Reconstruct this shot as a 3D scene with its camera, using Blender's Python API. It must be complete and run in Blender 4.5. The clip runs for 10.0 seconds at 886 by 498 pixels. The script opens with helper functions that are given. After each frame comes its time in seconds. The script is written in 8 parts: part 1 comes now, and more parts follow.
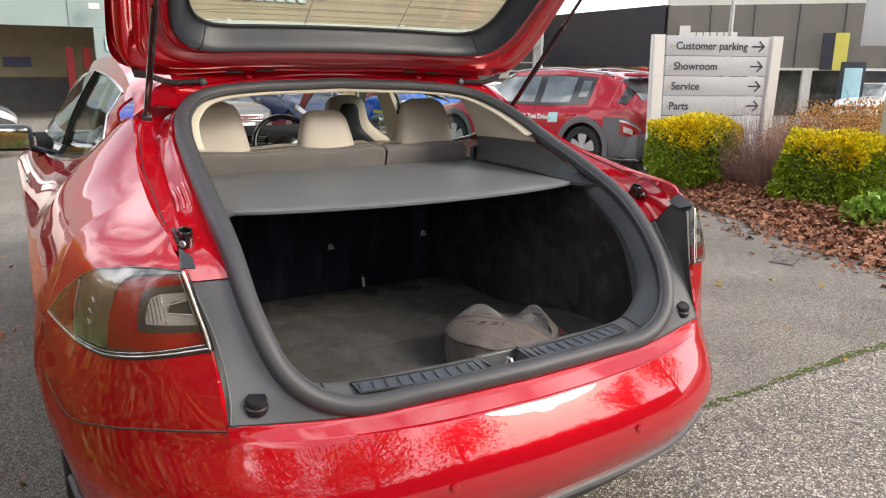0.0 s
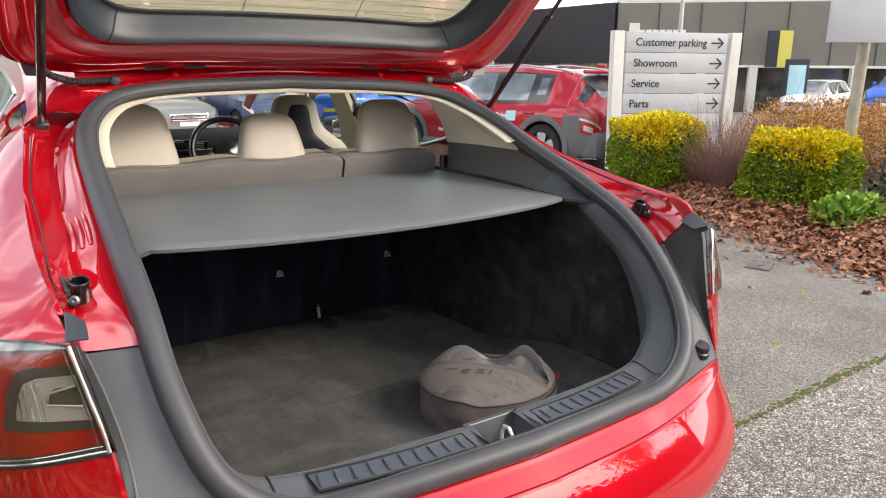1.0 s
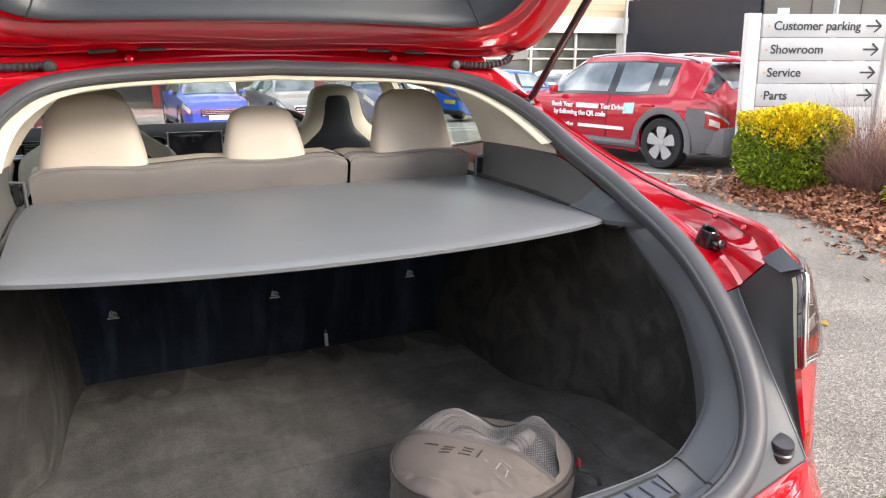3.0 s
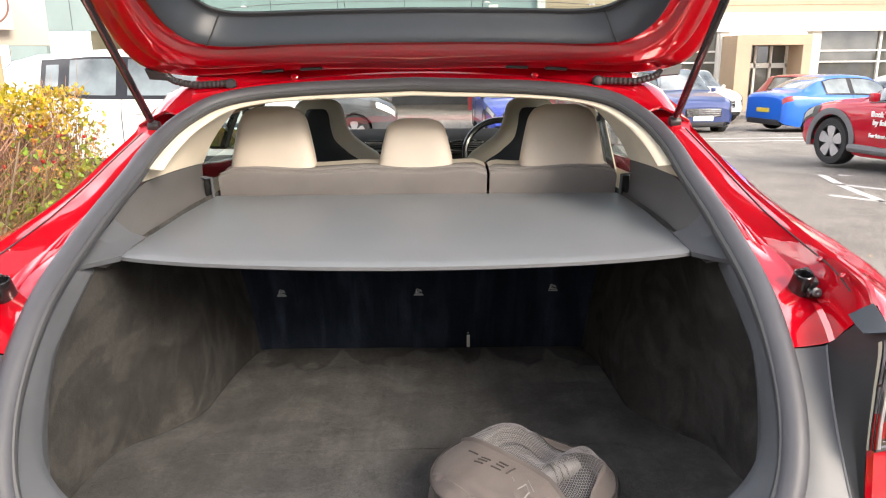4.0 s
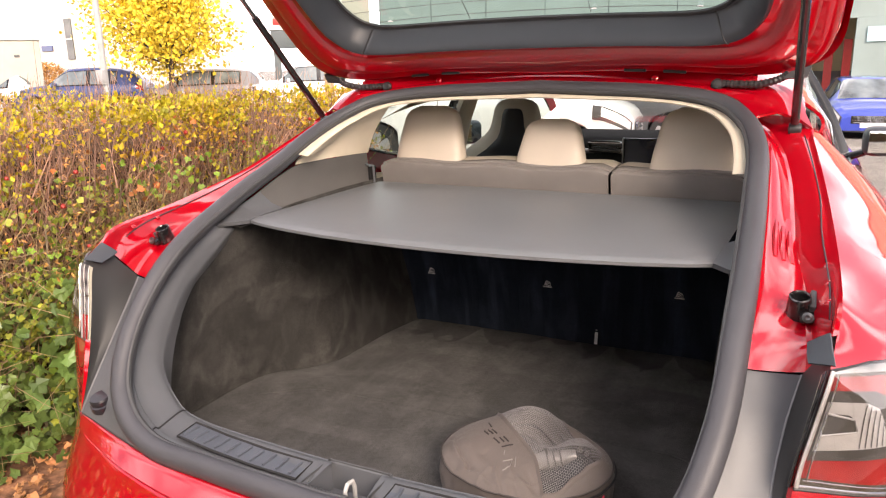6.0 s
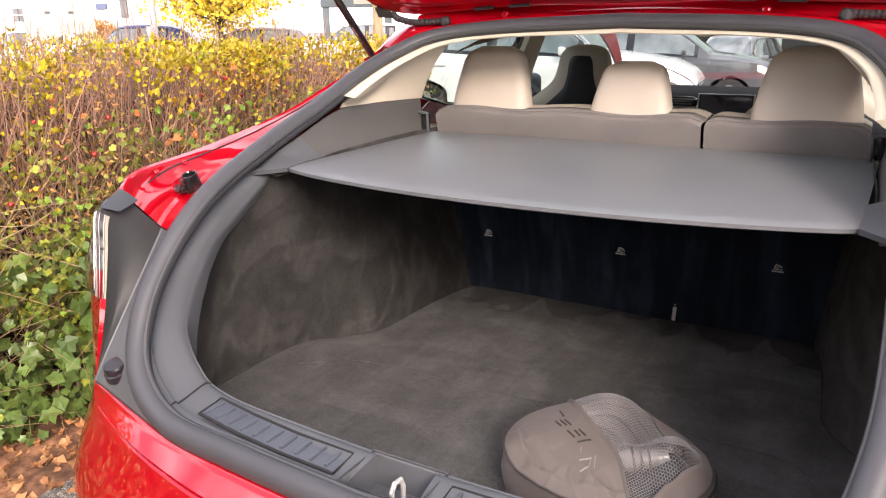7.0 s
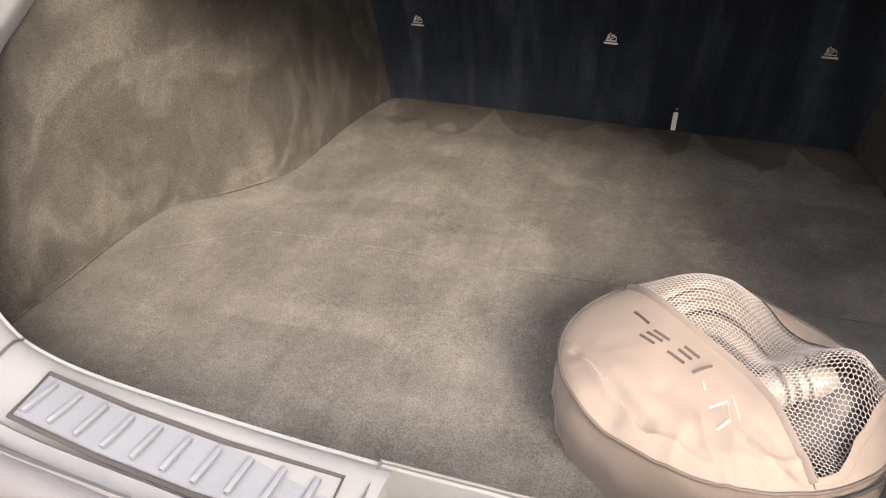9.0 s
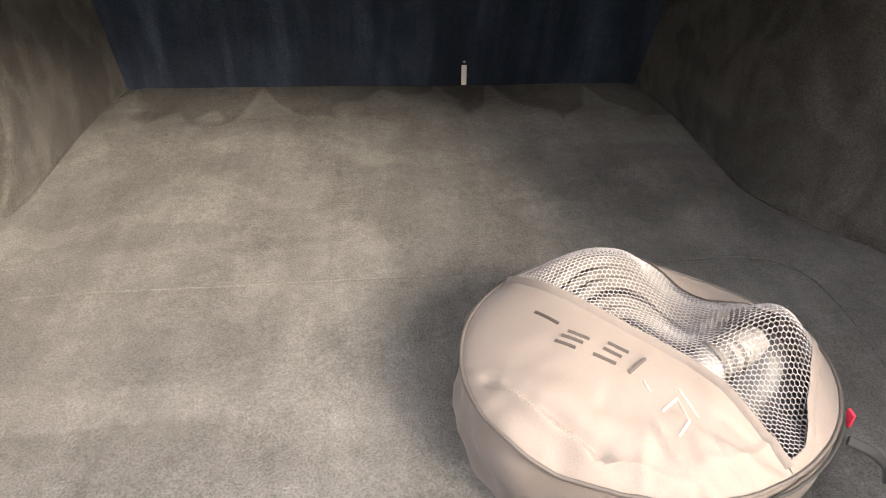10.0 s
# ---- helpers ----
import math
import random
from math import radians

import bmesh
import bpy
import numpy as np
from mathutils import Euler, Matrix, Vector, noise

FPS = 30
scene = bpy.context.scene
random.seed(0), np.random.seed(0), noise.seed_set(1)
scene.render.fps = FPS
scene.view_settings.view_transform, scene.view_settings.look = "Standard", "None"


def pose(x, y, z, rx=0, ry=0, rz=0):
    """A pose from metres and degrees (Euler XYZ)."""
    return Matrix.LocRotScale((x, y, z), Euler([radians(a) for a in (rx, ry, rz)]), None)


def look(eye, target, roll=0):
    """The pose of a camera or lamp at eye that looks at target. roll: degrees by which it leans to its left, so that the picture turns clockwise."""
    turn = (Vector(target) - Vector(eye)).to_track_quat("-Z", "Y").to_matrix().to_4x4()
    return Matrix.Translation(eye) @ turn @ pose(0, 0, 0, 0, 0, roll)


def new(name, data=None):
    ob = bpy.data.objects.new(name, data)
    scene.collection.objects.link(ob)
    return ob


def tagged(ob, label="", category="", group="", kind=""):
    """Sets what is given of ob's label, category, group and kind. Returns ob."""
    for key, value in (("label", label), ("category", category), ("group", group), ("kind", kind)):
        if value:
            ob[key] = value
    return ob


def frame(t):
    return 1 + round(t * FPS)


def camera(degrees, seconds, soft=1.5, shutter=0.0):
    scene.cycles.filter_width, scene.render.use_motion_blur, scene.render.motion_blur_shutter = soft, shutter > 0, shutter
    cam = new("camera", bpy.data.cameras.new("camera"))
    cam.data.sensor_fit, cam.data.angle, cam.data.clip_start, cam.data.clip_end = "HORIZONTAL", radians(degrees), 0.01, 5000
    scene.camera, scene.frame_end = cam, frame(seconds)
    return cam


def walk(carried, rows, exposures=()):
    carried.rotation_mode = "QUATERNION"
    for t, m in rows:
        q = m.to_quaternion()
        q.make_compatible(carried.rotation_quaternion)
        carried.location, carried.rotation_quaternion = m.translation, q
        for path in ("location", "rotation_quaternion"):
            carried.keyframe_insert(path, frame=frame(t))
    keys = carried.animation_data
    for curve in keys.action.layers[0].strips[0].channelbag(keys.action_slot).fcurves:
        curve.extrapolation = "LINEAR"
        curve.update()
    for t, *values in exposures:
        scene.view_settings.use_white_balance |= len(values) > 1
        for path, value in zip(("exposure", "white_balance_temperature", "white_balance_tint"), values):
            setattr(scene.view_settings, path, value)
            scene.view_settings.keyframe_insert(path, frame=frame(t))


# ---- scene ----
cam = camera(62.9, 10.0, soft=1.15)
PATH = [
    (0, (-0.998, -1.187, 1.365), (-0.008, 0.483, 0.885), 0.5),
    (0.5, (-0.938, -1.037, 1.36), (0.124, 0.587, 0.875), 0.5),
    (1, (-0.844, -0.831, 1.362), (0.254, 0.768, 0.876), 0.5),
    (1.5, (-0.781, -0.654, 1.348), (0.331, 0.935, 0.859), 0.6),
    (2, (-0.666, -0.541, 1.343), (0.449, 1.043, 0.846), 0.5),
    (2.2, (-0.59, -0.517, 1.334), (0.525, 1.067, 0.839), 0.3),
    (3.3, (-0.256, -0.645, 1.347), (0.319, 1.202, 0.84), -0.0),
    (3.5, (-0.168, -0.678, 1.358), (0.252, 1.213, 0.858), -0.1),
    (4, (0.073, -0.732, 1.367), (0.07, 1.205, 0.873), -0.5),
    (4.5, (0.28, -0.811, 1.386), (-0.07, 1.098, 0.901), -0.7),
    (5, (0.474, -0.84, 1.411), (-0.076, 1.021, 0.93), -0.9),
    (5.5, (0.64, -0.817, 1.39), (-0.084, 0.985, 0.91), -1.0),
    (5.7, (0.678, -0.8, 1.385), (-0.112, 0.973, 0.906), -1.1),
    (7, (0.528, -0.58, 1.299), (-0.43, 1.078, 0.722), -0.6),
    (7.5, (0.407, -0.453, 1.24), (-0.524, 1.153, 0.498), -0.6),
    (8, (0.311, -0.306, 1.2), (-0.554, 1.25, 0.288), -0.6),
    (8.5, (0.223, -0.203, 1.169), (-0.503, 1.361, 0.156), -0.2),
    (9, (0.102, -0.146, 1.145), (-0.393, 1.456, 0.054), 0.3),
    (9.5, (0.023, -0.054, 1.102), (-0.121, 1.579, -0.044), 1.1),
    (10, (-0.031, 0.027, 1.086), (0.146, 1.643, -0.079), 1.9),
]
EXPOSURES = [(0, 0.05, 6600, 10), (1.0, 0.25, 6500, 10), (2.0, 0.6, 6350, 11), (3.5, 0.78, 6400, 12), (4.5, 0.68, 6900, 13), (5.5, 0.5, 7100, 20), (7.0, 0.66, 6600, 20), (7.5, 0.86, 6150, 18), (8.0, 1.40, 6700, 16), (8.5, 1.76, 7700, 16), (9.2, 2.30, 7450, 16), (10.0, 2.36, 7150, 12)]
walk(cam, [(t, look(eye, target, roll)) for t, eye, target, roll in PATH], EXPOSURES)

# ---------------------------------------------------------------- world and sun
SUN_EL, SUN_AZ = 32.0, 138.0
world = bpy.data.worlds.new("overcast_sky")
scene.world = world
world.use_nodes = True
wn, wl = world.node_tree.nodes, world.node_tree.links
sky = wn.new("ShaderNodeTexSky")
sky.sky_type, sky.sun_disc = "NISHITA", False
sky.sun_elevation, sky.sun_rotation = radians(SUN_EL), radians(SUN_AZ)
sky.air_density, sky.dust_density, sky.ozone_density = 1.0, 4.0, 1.0
# thin bright cloud: the clear sky's blue is mixed towards a white veil
veil = wn.new("ShaderNodeMix")
veil.data_type = "RGBA"
veil.inputs["Factor"].default_value = 0.88
veil.inputs["B"].default_value = (17.0, 17.0, 17.6, 1)
cl_co, cl_no, cl_ra = wn.new("ShaderNodeTexCoord"), wn.new("ShaderNodeTexNoise"), wn.new("ShaderNodeMapRange")
cl_no.inputs["Scale"].default_value, cl_no.inputs["Detail"].default_value = 3.2, 6
cl_ra.inputs["From Min"].default_value, cl_ra.inputs["From Max"].default_value = 0.46, 0.60
cl_ra.inputs["To Min"].default_value, cl_ra.inputs["To Max"].default_value = 0.12, 1.0
wl.new(cl_co.outputs["Generated"], cl_no.inputs["Vector"])
wl.new(cl_no.outputs["Fac"], cl_ra.inputs["Value"])
# haze closes the sky towards the horizon
hz_xyz, hz_ra, hz_mx = wn.new("ShaderNodeSeparateXYZ"), wn.new("ShaderNodeMapRange"), wn.new("ShaderNodeMath")
hz_ra.inputs["From Min"].default_value, hz_ra.inputs["From Max"].default_value = 0.08, 0.42
hz_ra.inputs["To Min"].default_value, hz_ra.inputs["To Max"].default_value = 1.0, 0.0
hz_mx.operation = "MAXIMUM"
wl.new(cl_co.outputs["Generated"], hz_xyz.inputs["Vector"])
wl.new(hz_xyz.outputs["Z"], hz_ra.inputs["Value"])
wl.new(hz_ra.outputs["Result"], hz_mx.inputs[0])
wl.new(cl_ra.outputs["Result"], hz_mx.inputs[1])
wl.new(hz_mx.outputs["Value"], veil.inputs["Factor"])
wl.new(sky.outputs["Color"], veil.inputs["A"])
wl.new(veil.outputs["Result"], wn["Background"].inputs["Color"])
wn["Background"].inputs["Strength"].default_value = 0.15
sun = bpy.data.lights.new("sun", "SUN")
sun.energy, sun.angle, sun.color = 3.0, radians(24), (1.0, 0.91, 0.78)
az, el = radians(SUN_AZ), radians(SUN_EL)
SUN_DIR = Vector((math.sin(az) * math.cos(el), math.cos(az) * math.cos(el), math.sin(el)))
new("sun", sun).matrix_world = look(SUN_DIR * 50, (0, 0, 0))


# ---------------------------------------------------------------- materials
def mat(name, color, rough=0.6, metal=0.0, vary=0.12, scale=8.0, bump=0.0, bump_scale=200.0, coat=0.0, color2=None, spec=0.5,
        sheen=0.0, per_object=0.0, fine=0.0, per_island=0.0):
    """A Principled surface: two scales of colour noise and a fine relief."""
    m = bpy.data.materials.new(name)
    m.use_nodes = True
    n, l = m.node_tree.nodes, m.node_tree.links
    b = n["Principled BSDF"]
    b.inputs["Roughness"].default_value, b.inputs["Metallic"].default_value = rough, metal
    b.inputs["Specular IOR Level"].default_value = spec
    b.inputs["Coat Weight"].default_value, b.inputs["Coat Roughness"].default_value = coat, 0.03
    if sheen:
        b.inputs["Sheen Weight"].default_value, b.inputs["Sheen Roughness"].default_value = sheen, 0.4
    co = n.new("ShaderNodeTexCoord")
    big = n.new("ShaderNodeTexNoise")
    big.inputs["Scale"].default_value, big.inputs["Detail"].default_value = scale, 6
    l.new(co.outputs["Object"], big.inputs["Vector"])
    ramp = n.new("ShaderNodeMapRange")
    ramp.inputs["From Min"].default_value, ramp.inputs["From Max"].default_value = 0.3, 0.7
    l.new(big.outputs["Fac"], ramp.inputs["Value"])
    mix = n.new("ShaderNodeMix")
    mix.data_type = "RGBA"
    c2 = color2 or tuple(c * (1 - 2 * vary) for c in color)
    mix.inputs["A"].default_value, mix.inputs["B"].default_value = (*color, 1), (*c2, 1)
    l.new(ramp.outputs["Result"], mix.inputs["Factor"])
    out = mix.outputs["Result"]
    if fine:
        fn = n.new("ShaderNodeTexNoise")
        fn.inputs["Scale"].default_value, fn.inputs["Detail"].default_value = bump_scale, 3
        l.new(co.outputs["Object"], fn.inputs["Vector"])
        fr = n.new("ShaderNodeMapRange")
        fr.inputs["From Min"].default_value, fr.inputs["From Max"].default_value = 0.3, 0.7
        fr.inputs["To Min"].default_value, fr.inputs["To Max"].default_value = 1 - fine, 1 + fine
        l.new(fn.outputs["Fac"], fr.inputs["Value"])
        mu = n.new("ShaderNodeMix")
        mu.data_type, mu.blend_type = "RGBA", "MULTIPLY"
        mu.inputs["Factor"].default_value = 1
        l.new(out, mu.inputs["A"])
        l.new(fr.outputs["Result"], mu.inputs["B"])
        out = mu.outputs["Result"]
    if per_object or per_island:
        src = n.new("ShaderNodeObjectInfo").outputs["Random"] if per_object else n.new("ShaderNodeNewGeometry").outputs["Random Per Island"]
        amount = per_object or per_island
        pr = n.new("ShaderNodeMapRange")
        pr.inputs["To Min"].default_value, pr.inputs["To Max"].default_value = 1 - amount, 1 + amount
        l.new(src, pr.inputs["Value"])
        mu = n.new("ShaderNodeMix")
        mu.data_type, mu.blend_type = "RGBA", "MULTIPLY"
        mu.inputs["Factor"].default_value = 1
        l.new(out, mu.inputs["A"])
        l.new(pr.outputs["Result"], mu.inputs["B"])
        out = mu.outputs["Result"]
    l.new(out, b.inputs["Base Color"])
    if bump:
        bn = n.new("ShaderNodeTexNoise")
        bn.inputs["Scale"].default_value, bn.inputs["Detail"].default_value = bump_scale, 4
        l.new(co.outputs["Object"], bn.inputs["Vector"])
        bp = n.new("ShaderNodeBump")
        bp.inputs["Strength"].default_value, bp.inputs["Distance"].default_value = bump, 0.004
        l.new(bn.outputs["Fac"], bp.inputs["Height"])
        l.new(bp.outputs["Normal"], b.inputs["Normal"])
    return m


def glass(name, tint=(0.9, 0.95, 0.93), gloss=0.06):
    """Thin window glass: clear with a tint, and a mirror that grows towards grazing angles."""
    m = bpy.data.materials.new(name)
    m.use_nodes = True
    n, l = m.node_tree.nodes, m.node_tree.links
    n.remove(n["Principled BSDF"])
    t, g, mx, lw = n.new("ShaderNodeBsdfTransparent"), n.new("ShaderNodeBsdfGlossy"), n.new("ShaderNodeMixShader"), n.new("ShaderNodeLayerWeight")
    t.inputs["Color"].default_value, g.inputs["Roughness"].default_value, lw.inputs["Blend"].default_value = (*tint, 1), 0.02, 0.5
    po, mr = n.new("ShaderNodeMath"), n.new("ShaderNodeMapRange")
    po.operation = "POWER"
    po.inputs[1].default_value = 4.0
    mr.inputs["To Min"].default_value, mr.inputs["To Max"].default_value = gloss, 0.85
    l.new(lw.outputs["Facing"], po.inputs[0])
    l.new(po.outputs["Value"], mr.inputs["Value"])
    l.new(mr.outputs["Result"], mx.inputs["Fac"])
    l.new(t.outputs["BSDF"], mx.inputs[1])
    l.new(g.outputs["BSDF"], mx.inputs[2])
    l.new(mx.outputs["Shader"], n["Material Output"].inputs["Surface"])
    return m


M = {}
M["red"] = mat("red_paint", (0.50, 0.002, 0.012), 0.34, 0.32, 0.03, 3, coat=1.0, spec=0.0)
M["red_door"] = mat("red_suv_paint", (0.40, 0.008, 0.022), 0.36, 0.25, 0.03, 3, coat=1.0, spec=0.0)
M["plastic"] = mat("grey_trim_plastic", (0.100, 0.106, 0.116), 0.40, 0, 0.05, 12, 0.12, 900)
# paler grey for a panel crease: its edge highlight is put into the colour
M["plastic_crease_light"] = mat("crease_highlight_plastic", (0.15, 0.155, 0.165), 0.42, 0, 0.05, 12, 0.12, 900)
M["plastic_black"] = mat("matt_black_plastic", (0.030, 0.031, 0.032), 0.55, 0, 0.06, 12, 0.12, 900)
M["plastic_dark"] = mat("black_trim_plastic", (0.056, 0.058, 0.061), 0.5, 0, 0.06, 12, 0.12, 900)
M["rubber"] = mat("black_rubber", (0.030, 0.030, 0.033), 0.42, 0, 0.1, 15, 0.05, 500)
M["gloss_black"] = mat("gloss_black", (0.012, 0.012, 0.013), 0.18, 0, 0.05, 10, coat=0.4)
for key, ior in (("red", 2.0), ("red_door", 1.55)):
    M[key].node_tree.nodes["Principled BSDF"].inputs["Coat IOR"].default_value = ior
    M[key].node_tree.nodes["Principled BSDF"].inputs["Coat Roughness"].default_value = 0.012
M["carpet"] = mat("charcoal_boot_carpet", (0.030, 0.029, 0.028), 0.95, 0, 0.18, 7, 0.35, 700, sheen=0.25, fine=0.35)
M["shelf"] = mat("grey_shelf_vinyl", (0.152, 0.160, 0.170), 0.42, 0, 0.04, 6, 0.10, 1200)
M["seat_back"] = mat("grey_seat_back_carpet", (0.19, 0.175, 0.165), 0.9, 0, 0.08, 10, 0.2, 800, sheen=0.15)
M["leather"] = mat("cream_leather", (0.56, 0.50, 0.42), 0.5, 0, 0.05, 8, 0.08, 420)
M["headliner"] = mat("cream_headliner", (0.62, 0.555, 0.44), 0.9, 0, 0.04, 12, 0.12, 800)
M["chrome"] = mat("chrome", (0.72, 0.72, 0.74), 0.12, 1.0, 0.04, 10)
M["steel"] = mat("brushed_steel", (0.55, 0.55, 0.56), 0.3, 1.0, 0.06, 20)
M["steel_dark"] = mat("dark_steel", (0.12, 0.12, 0.125), 0.35, 0.9, 0.06, 20)
M["white"] = mat("white_print", (0.8, 0.8, 0.8), 0.6, 0, 0.03, 10)
M["glass"] = glass("clear_window_glass", (0.88, 0.92, 0.90))
M["glass_green"] = glass("green_tinted_glass", (0.60, 0.71, 0.68))
M["lens"] = glass("clear_lamp_lens", (0.86, 0.86, 0.86), 0.13)
M["lamp_red"] = mat("red_lamp_plastic", (0.33, 0.008, 0.006), 0.25, 0, 0.1, 30, coat=0.6)
M["lamp_dark"] = mat("smoked_lamp_housing", (0.06, 0.055, 0.05), 0.35, 0.2, 0.1, 30)
M["lamp_clear"] = mat("silver_lamp_reflector", (0.62, 0.60, 0.58), 0.28, 0.7, 0.1, 60, 0.2, 300)
M["tyre"] = mat("tyre_rubber", (0.018, 0.018, 0.019), 0.85, 0, 0.1, 20, 0.2, 200)
M["alloy"] = mat("silver_alloy", (0.52, 0.52, 0.54), 0.35, 0.8, 0.06, 20)
M["screen"] = mat("dark_glossy_screen", (0.012, 0.014, 0.03), 0.08, 0, 0.05, 10, coat=0.6)
def carpet(name, color, marks, kind):
    """Cut-pile carpet: fine clumped pile, soft crushed patches, and the strokes of a vacuum nozzle or hand."""
    m = mat(name, color, 1.0, 0, 0.06, 2.2, 0.7, 420, sheen=0.05, fine=0.30, spec=0.05)
    n, l = m.node_tree.nodes, m.node_tree.links
    b = n["Principled BSDF"]
    co = n.new("ShaderNodeTexCoord").outputs["Object"]
    xyz = n.new("ShaderNodeSeparateXYZ")
    l.new(co, xyz.inputs["Vector"])
    factors = []

    def ramp(value, f0, f1, t0, t1, soft=False):
        r = n.new("ShaderNodeMapRange")
        r.interpolation_type = "SMOOTHSTEP" if soft else "LINEAR"
        for key, v in (("From Min", f0), ("From Max", f1), ("To Min", t0), ("To Max", t1)):
            r.inputs[key].default_value = v
        l.new(value, r.inputs["Value"])
        return r.outputs["Result"]

    def cloud(size, detail, twist=0.0, turn=(0, 0, 0)):
        mp, no = n.new("ShaderNodeMapping"), n.new("ShaderNodeTexNoise")
        mp.inputs["Scale"].default_value, mp.inputs["Rotation"].default_value = size, turn
        no.inputs["Scale"].default_value, no.inputs["Detail"].default_value, no.inputs["Distortion"].default_value = 1.0, detail, twist
        l.new(co, mp.inputs["Vector"])
        l.new(mp.outputs["Vector"], no.inputs["Vector"])
        return no.outputs["Fac"]

    def calc(op, a, c):
        q = n.new("ShaderNodeMath")
        q.operation = op
        for k, v in enumerate((a, c)):
            if isinstance(v, (int, float)):
                q.inputs[k].default_value = v
            else:
                l.new(v, q.inputs[k])
        return q.outputs["Value"]

    # clumped tufts and dust
    tuft = 0.10 if kind == "floor" else 0.05
    factors.append(ramp(cloud((85, 85, 85), 3), 0.3, 0.7, 1 - tuft, 1 + tuft))
    factors.append(ramp(cloud((11, 11, 11), 5), 0.36, 0.66, 1 - 0.25 * marks, 1 + 0.30 * marks, True))
    if kind == "floor":
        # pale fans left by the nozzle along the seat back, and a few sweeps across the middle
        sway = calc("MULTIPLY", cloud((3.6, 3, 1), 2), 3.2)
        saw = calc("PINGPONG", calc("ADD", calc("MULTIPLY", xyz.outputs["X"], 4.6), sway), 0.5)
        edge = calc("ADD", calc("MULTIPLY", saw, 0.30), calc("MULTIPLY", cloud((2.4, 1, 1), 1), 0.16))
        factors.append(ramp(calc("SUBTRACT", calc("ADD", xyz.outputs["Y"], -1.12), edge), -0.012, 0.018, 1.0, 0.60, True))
        # colour brightened towards the seat back, in place of light reaching the far floor
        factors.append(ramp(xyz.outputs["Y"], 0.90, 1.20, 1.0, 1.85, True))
        factors.append(ramp(cloud((3.4, 5.5, 1), 3, 1.2, (0, 0, 0.3)), 0.45, 0.60, 1 - 0.18 * marks, 1 + 0.30 * marks, True))
        factors.append(ramp(cloud((26, 5, 1), 3, 0.4, (0, 0, 0.25)), 0.40, 0.62, 1 - 0.14 * marks, 1 + 0.14 * marks, True))
    elif kind == "seat":
        # fingers drawn up and down the pile
        factors.append(ramp(cloud((17, 1, 3.0), 3, 0.5), 0.42, 0.66, 1 - 0.55 * marks, 1 + 1.1 * marks, True))
        factors.append(ramp(cloud((40, 1, 4.0), 2, 0.2), 0.45, 0.65, 1 - 0.25 * marks, 1 + 0.4 * marks, True))
    else:
        # marbled, suede-like crushing
        factors.append(ramp(cloud((5.5, 7.5, 6.0), 5, 1.6), 0.40, 0.62, 1 - 0.55 * marks, 1 + 0.75 * marks, True))
        factors.append(ramp(cloud((16, 20, 9.0), 3, 1.0), 0.40, 0.64, 1 - 0.25 * marks, 1 + 0.3 * marks, True))
    src = b.inputs["Base Color"].links[0].from_socket
    for f in factors:
        mu = n.new("ShaderNodeMix")
        mu.data_type, mu.blend_type = "RGBA", "MULTIPLY"
        mu.inputs["Factor"].default_value = 1
        l.new(src, mu.inputs["A"])
        l.new(f, mu.inputs["B"])
        src = mu.outputs["Result"]
    l.new(src, b.inputs["Base Color"])
    return m


